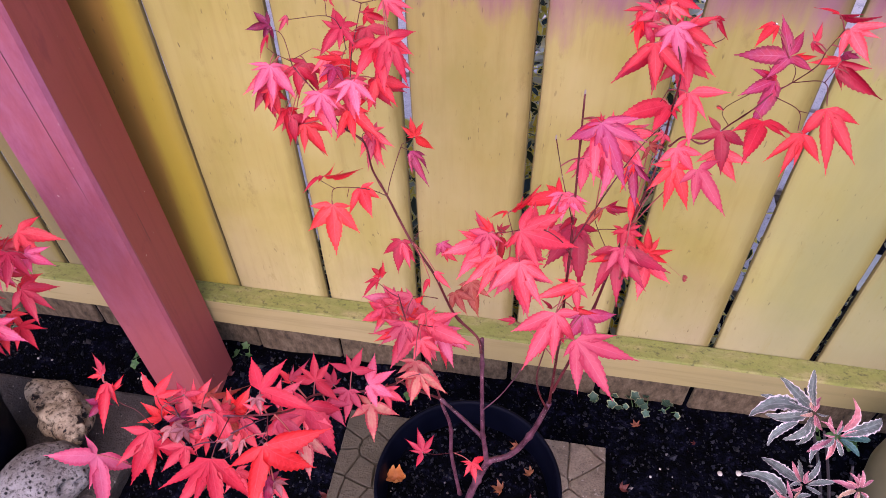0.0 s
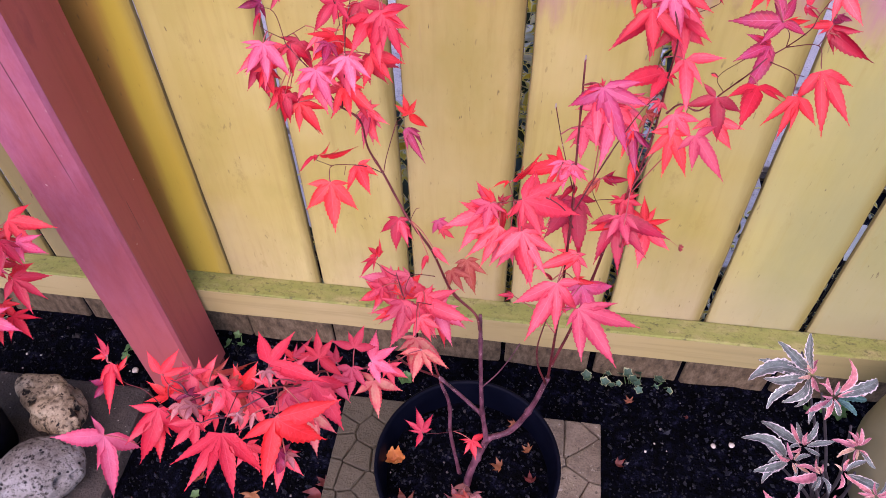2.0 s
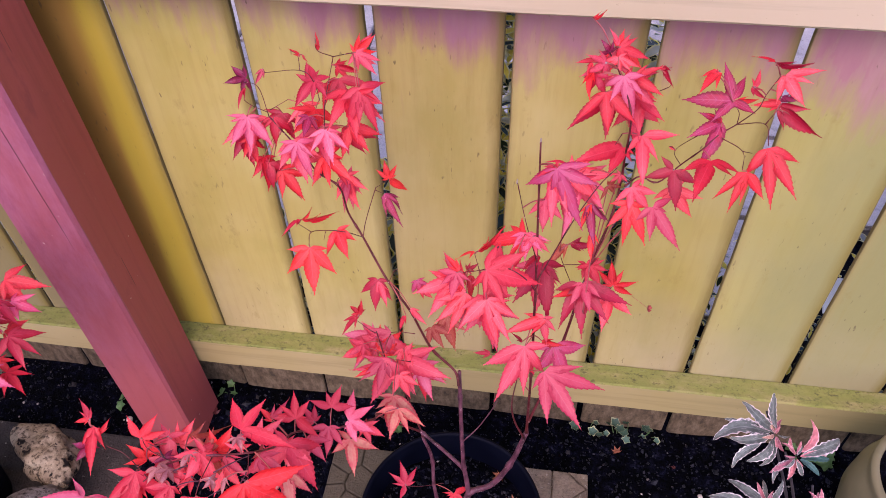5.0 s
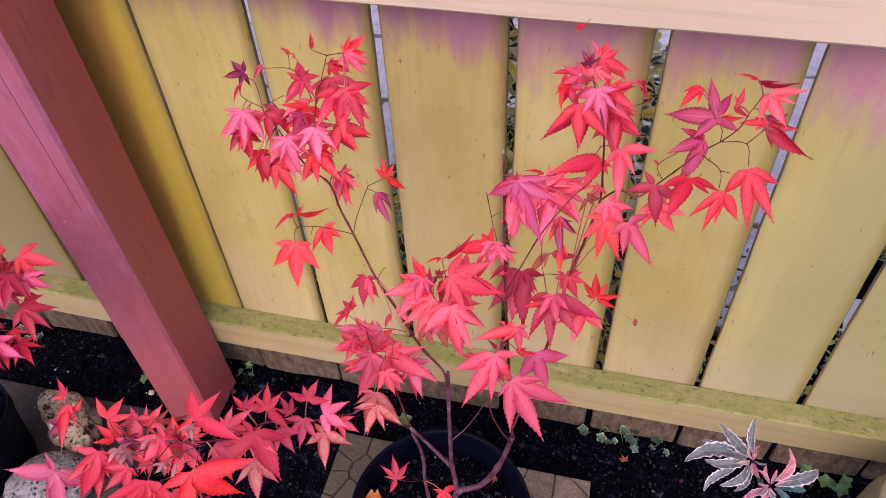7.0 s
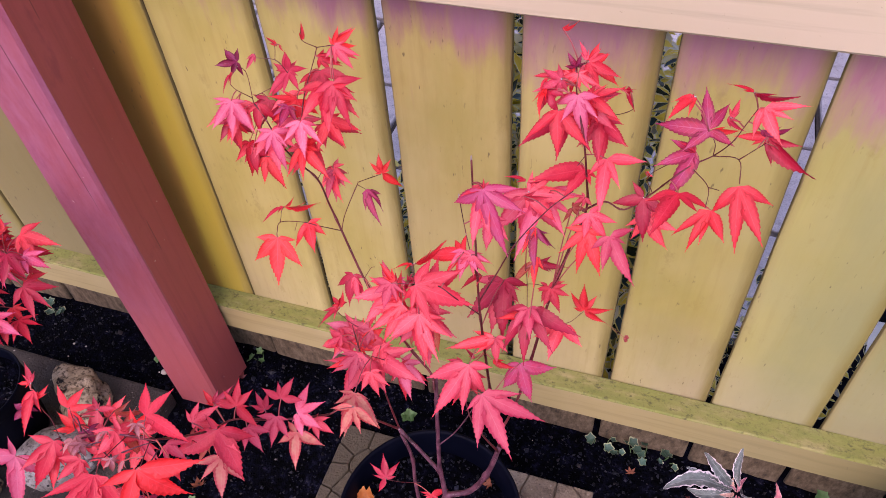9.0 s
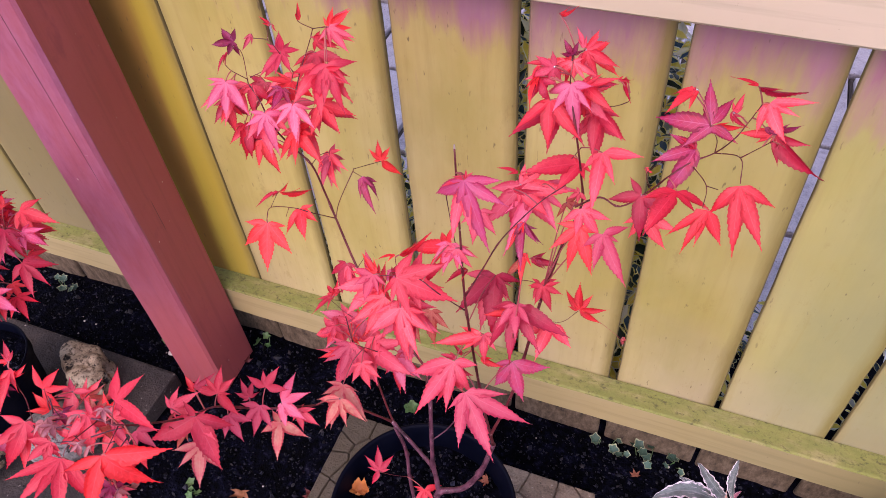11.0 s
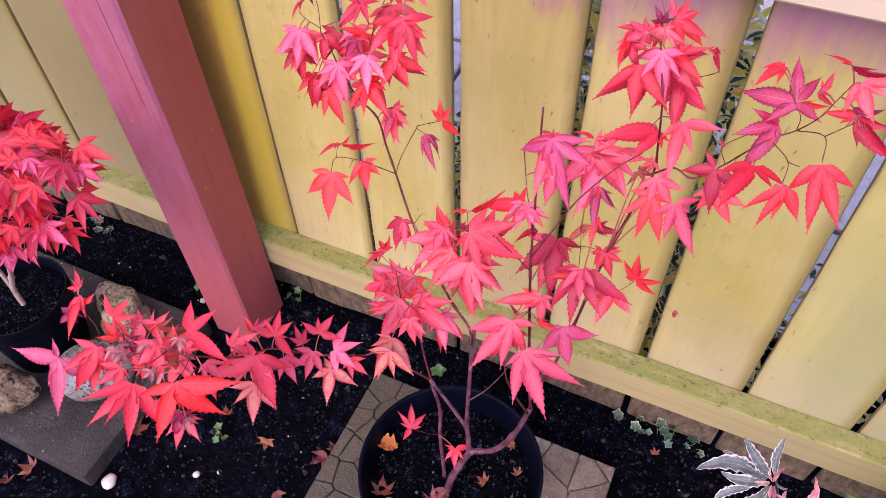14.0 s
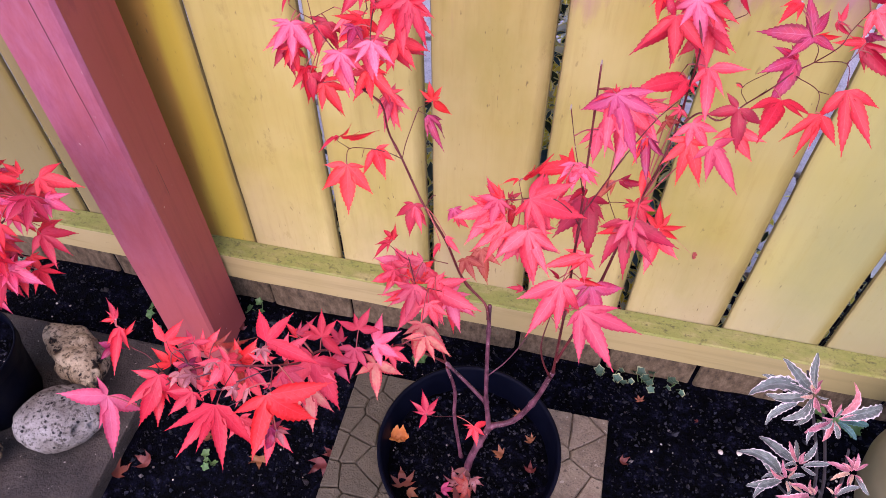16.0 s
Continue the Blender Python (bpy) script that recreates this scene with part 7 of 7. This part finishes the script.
for x, y, s, t, m, form in ((-0.128, 0.702, 0.024, 100, DEAD_GOLD, "o"), (-0.108, 0.648, 0.026, 20, DEAD_RED, "k"), (0.03, 0.775, 0.014, 120, DEAD, "k"), (-0.02, 0.640, 0.034, 340, DEAD_RED, "k"), (-0.055, 0.622, 0.03, 90, DEAD_RED, "n"), (0.052, 0.742, 0.013, 60, DEAD, "k"), (-0.03, 0.668, 0.028, 150, DEAD_RED, "n"), (-0.09, 0.63, 0.018, 260, DEAD, "n"), (-0.038, 0.664, 0.024, 30, LEAF["d"], "k"), (-0.012, 0.660, 0.022, 200, LEAF["d"], "k"), (-0.028, 0.650, 0.026, 120, LEAF["o"], "k"), (-0.045, 0.646, 0.020, 280, LEAF["w"], "n"), (0.012, 0.712, 0.016, 80, DEAD, "k"), (0.060, 0.700, 0.018, 10, DEAD_RED, "n")):
    fallen(x, y, 0.1545, s, t, m, "withered leaf lying on the potting compost", form)


def pebble(x, y, r, seed):
    bm = bmesh.new()
    bmesh.ops.create_icosphere(bm, subdivisions=2, radius=r)
    for v in bm.verts:
        v.co *= 1 + 0.3 * noise.noise(v.co / r + Vector((seed, 0, 0)))
        v.co.z *= 0.6
    ob = mesh_object("pebble", bm, PEBBLE)
    ob.location = (x, y, soil_height(x, y) + r * 0.3)
    return tagged(ob, "small pale pebble on the soil", "pebble", "pebbles")


rng = random.Random(77)
for i, (x, y, r) in enumerate(((0.369, 0.879, 0.0045), (0.40, 0.885, 0.005), (-0.576, 0.530, 0.013), (-0.66, 0.90, 0.006), (-0.45, 0.60, 0.006), (-0.42, 0.62, 0.004))):
    pebble(x, y, r, i)
for i in range(70):
    x, y = rng.uniform(-1.0, 0.7), rng.uniform(0.5, 0.98)
    if not (-0.28 < x < 0.2 and y < 0.9 or -1.07 < x < -0.57 and y < 0.87 or abs(x + 0.550) < 0.06 and abs(y - 0.906) < 0.06):
        pebble(x, y, rng.uniform(0.0010, 0.0024), i)


def ivy_leaf(seed):
    """A blunt five-lobed leaf, dished and a little wavy, with a pale rim."""
    rng = random.Random(seed)
    bm = bmesh.new()
    uv = bm.loops.layers.uv.new("UVMap")
    n, ph = 30, rng.uniform(-0.1, 0.1)
    rows = []
    for f in (0.45, 0.8, 1.0):
        row = []
        for j in range(n):
            a = 2 * math.pi * j / n
            r = f * 0.55 * (1 + f * (0.42 * (0.55 - abs(math.sin(2.5 * (a + ph)))) + 0.16 * math.cos(a)) + 0.16 * noise.noise((math.cos(a) * 1.5, math.sin(a) * 1.5, seed * 1.7)))
            row.append(bm.verts.new((r * math.sin(a), 0.45 + r * math.cos(a), 0.18 * f * f + 0.10 * f * noise.noise((a * 1.5, seed, 4.0)))))
        rows.append(row)
    c = bm.verts.new((0, 0.45, 0))
    for j in range(n):
        k = (j + 1) % n
        quads = [((c, 0.0), (rows[0][k], 0.45), (rows[0][j], 0.45)), ((rows[0][j], 0.45), (rows[0][k], 0.45), (rows[1][k], 0.76), (rows[1][j], 0.76)), ((rows[1][j], 0.76), (rows[1][k], 0.76), (rows[2][k], 1.0), (rows[2][j], 1.0))]
        for quad in quads:
            face = bm.faces.new([q[0] for q in quad])
            for loop, q in zip(face.loops, quad):
                loop[uv].uv = (q[1], 0.0)
    return bm


def ivy_sprig(x, y, n, seed, spread, material, label, size=0.017):
    rng = random.Random(seed)
    top = thing("ivy_sprig", x, y, soil_height(x, y), label, "plant", "sprigs at the foot of the fence")
    inv = top.matrix_world.inverted()
    z0 = soil_height(x, y)
    for i in range(n):
        a = rng.uniform(0, 6.283)
        c = Vector((x + rng.uniform(-spread, spread), y + rng.uniform(-0.016, 0.010), z0 + rng.uniform(0.008, 0.022)))
        bm = ivy_leaf(seed * 31 + i)
        m = Matrix.Translation(c) @ Euler((rng.uniform(-0.7, 0.5), rng.uniform(-0.5, 0.5), a)).to_matrix().to_4x4() @ Matrix.Scale(size * rng.uniform(0.6, 1.1), 4)
        bmesh.ops.transform(bm, matrix=m, verts=bm.verts)
        ob = part("leaf", bm, material, top)
        ob.matrix_parent_inverse = inv
        bm = bmesh.new()
        tube(bm, (Vector((x + (c.x - x) * 0.8, y, z0 - 0.004)), c), 0.0008, 0.0006, 5, 2)
        ob = part("stalk", bm, SPROUT, top)
        ob.matrix_parent_inverse = inv


ivy_sprig(0.252, 0.985, 12, 1, 0.055, PALE_IVY, "cream-edged ivy creeping along the fence foot")
ivy_sprig(0.16, 0.985, 4, 2, 0.03, PALE_IVY, "cream-edged ivy creeping along the fence foot")
ivy_sprig(-0.159, 0.935, 3, 3, 0.012, SPROUT, "small green ivy shoot by the pot", 0.022)
ivy_sprig(-0.487, 0.975, 3, 4, 0.01, SPROUT, "small green ivy shoot beside the post")
ivy_sprig(-0.69, 0.945, 4, 5, 0.018, SPROUT, "small green ivy shoot beside the post")
ivy_sprig(-0.972, 0.968, 6, 6, 0.03, PALE_IVY, "cream-edged ivy creeping along the fence foot")
ivy_sprig(-0.447, 0.674, 4, 7, 0.008, SPROUT, "tiny green seedling in the soil", 0.012)
ivy_sprig(0.56, 0.975, 6, 8, 0.04, SPROUT, "small green ivy shoot by the fence", 0.02)

bm = crumpled(5, 3, 1.2)
bmesh.ops.transform(bm, matrix=Matrix.Translation((0.171, 0.774, 0.569)) @ Euler((0.8, 0.4, 0.3)).to_matrix().to_4x4() @ Matrix.Scale(0.007, 4), verts=bm.verts)
snagged = mesh_object("withered_leaf", bm, STALK)
bm = bmesh.new()
tube(bm, ((0.171, 0.774, 0.569), (0.155, 0.772, 0.585), (0.134, 0.768, 0.606)), 0.00022, 0.00018, 4, 3)
part("thread", bm, STALK, snagged)
tagged(snagged, "tiny shrivelled leaf hanging from a twig by a thread", "leaf")
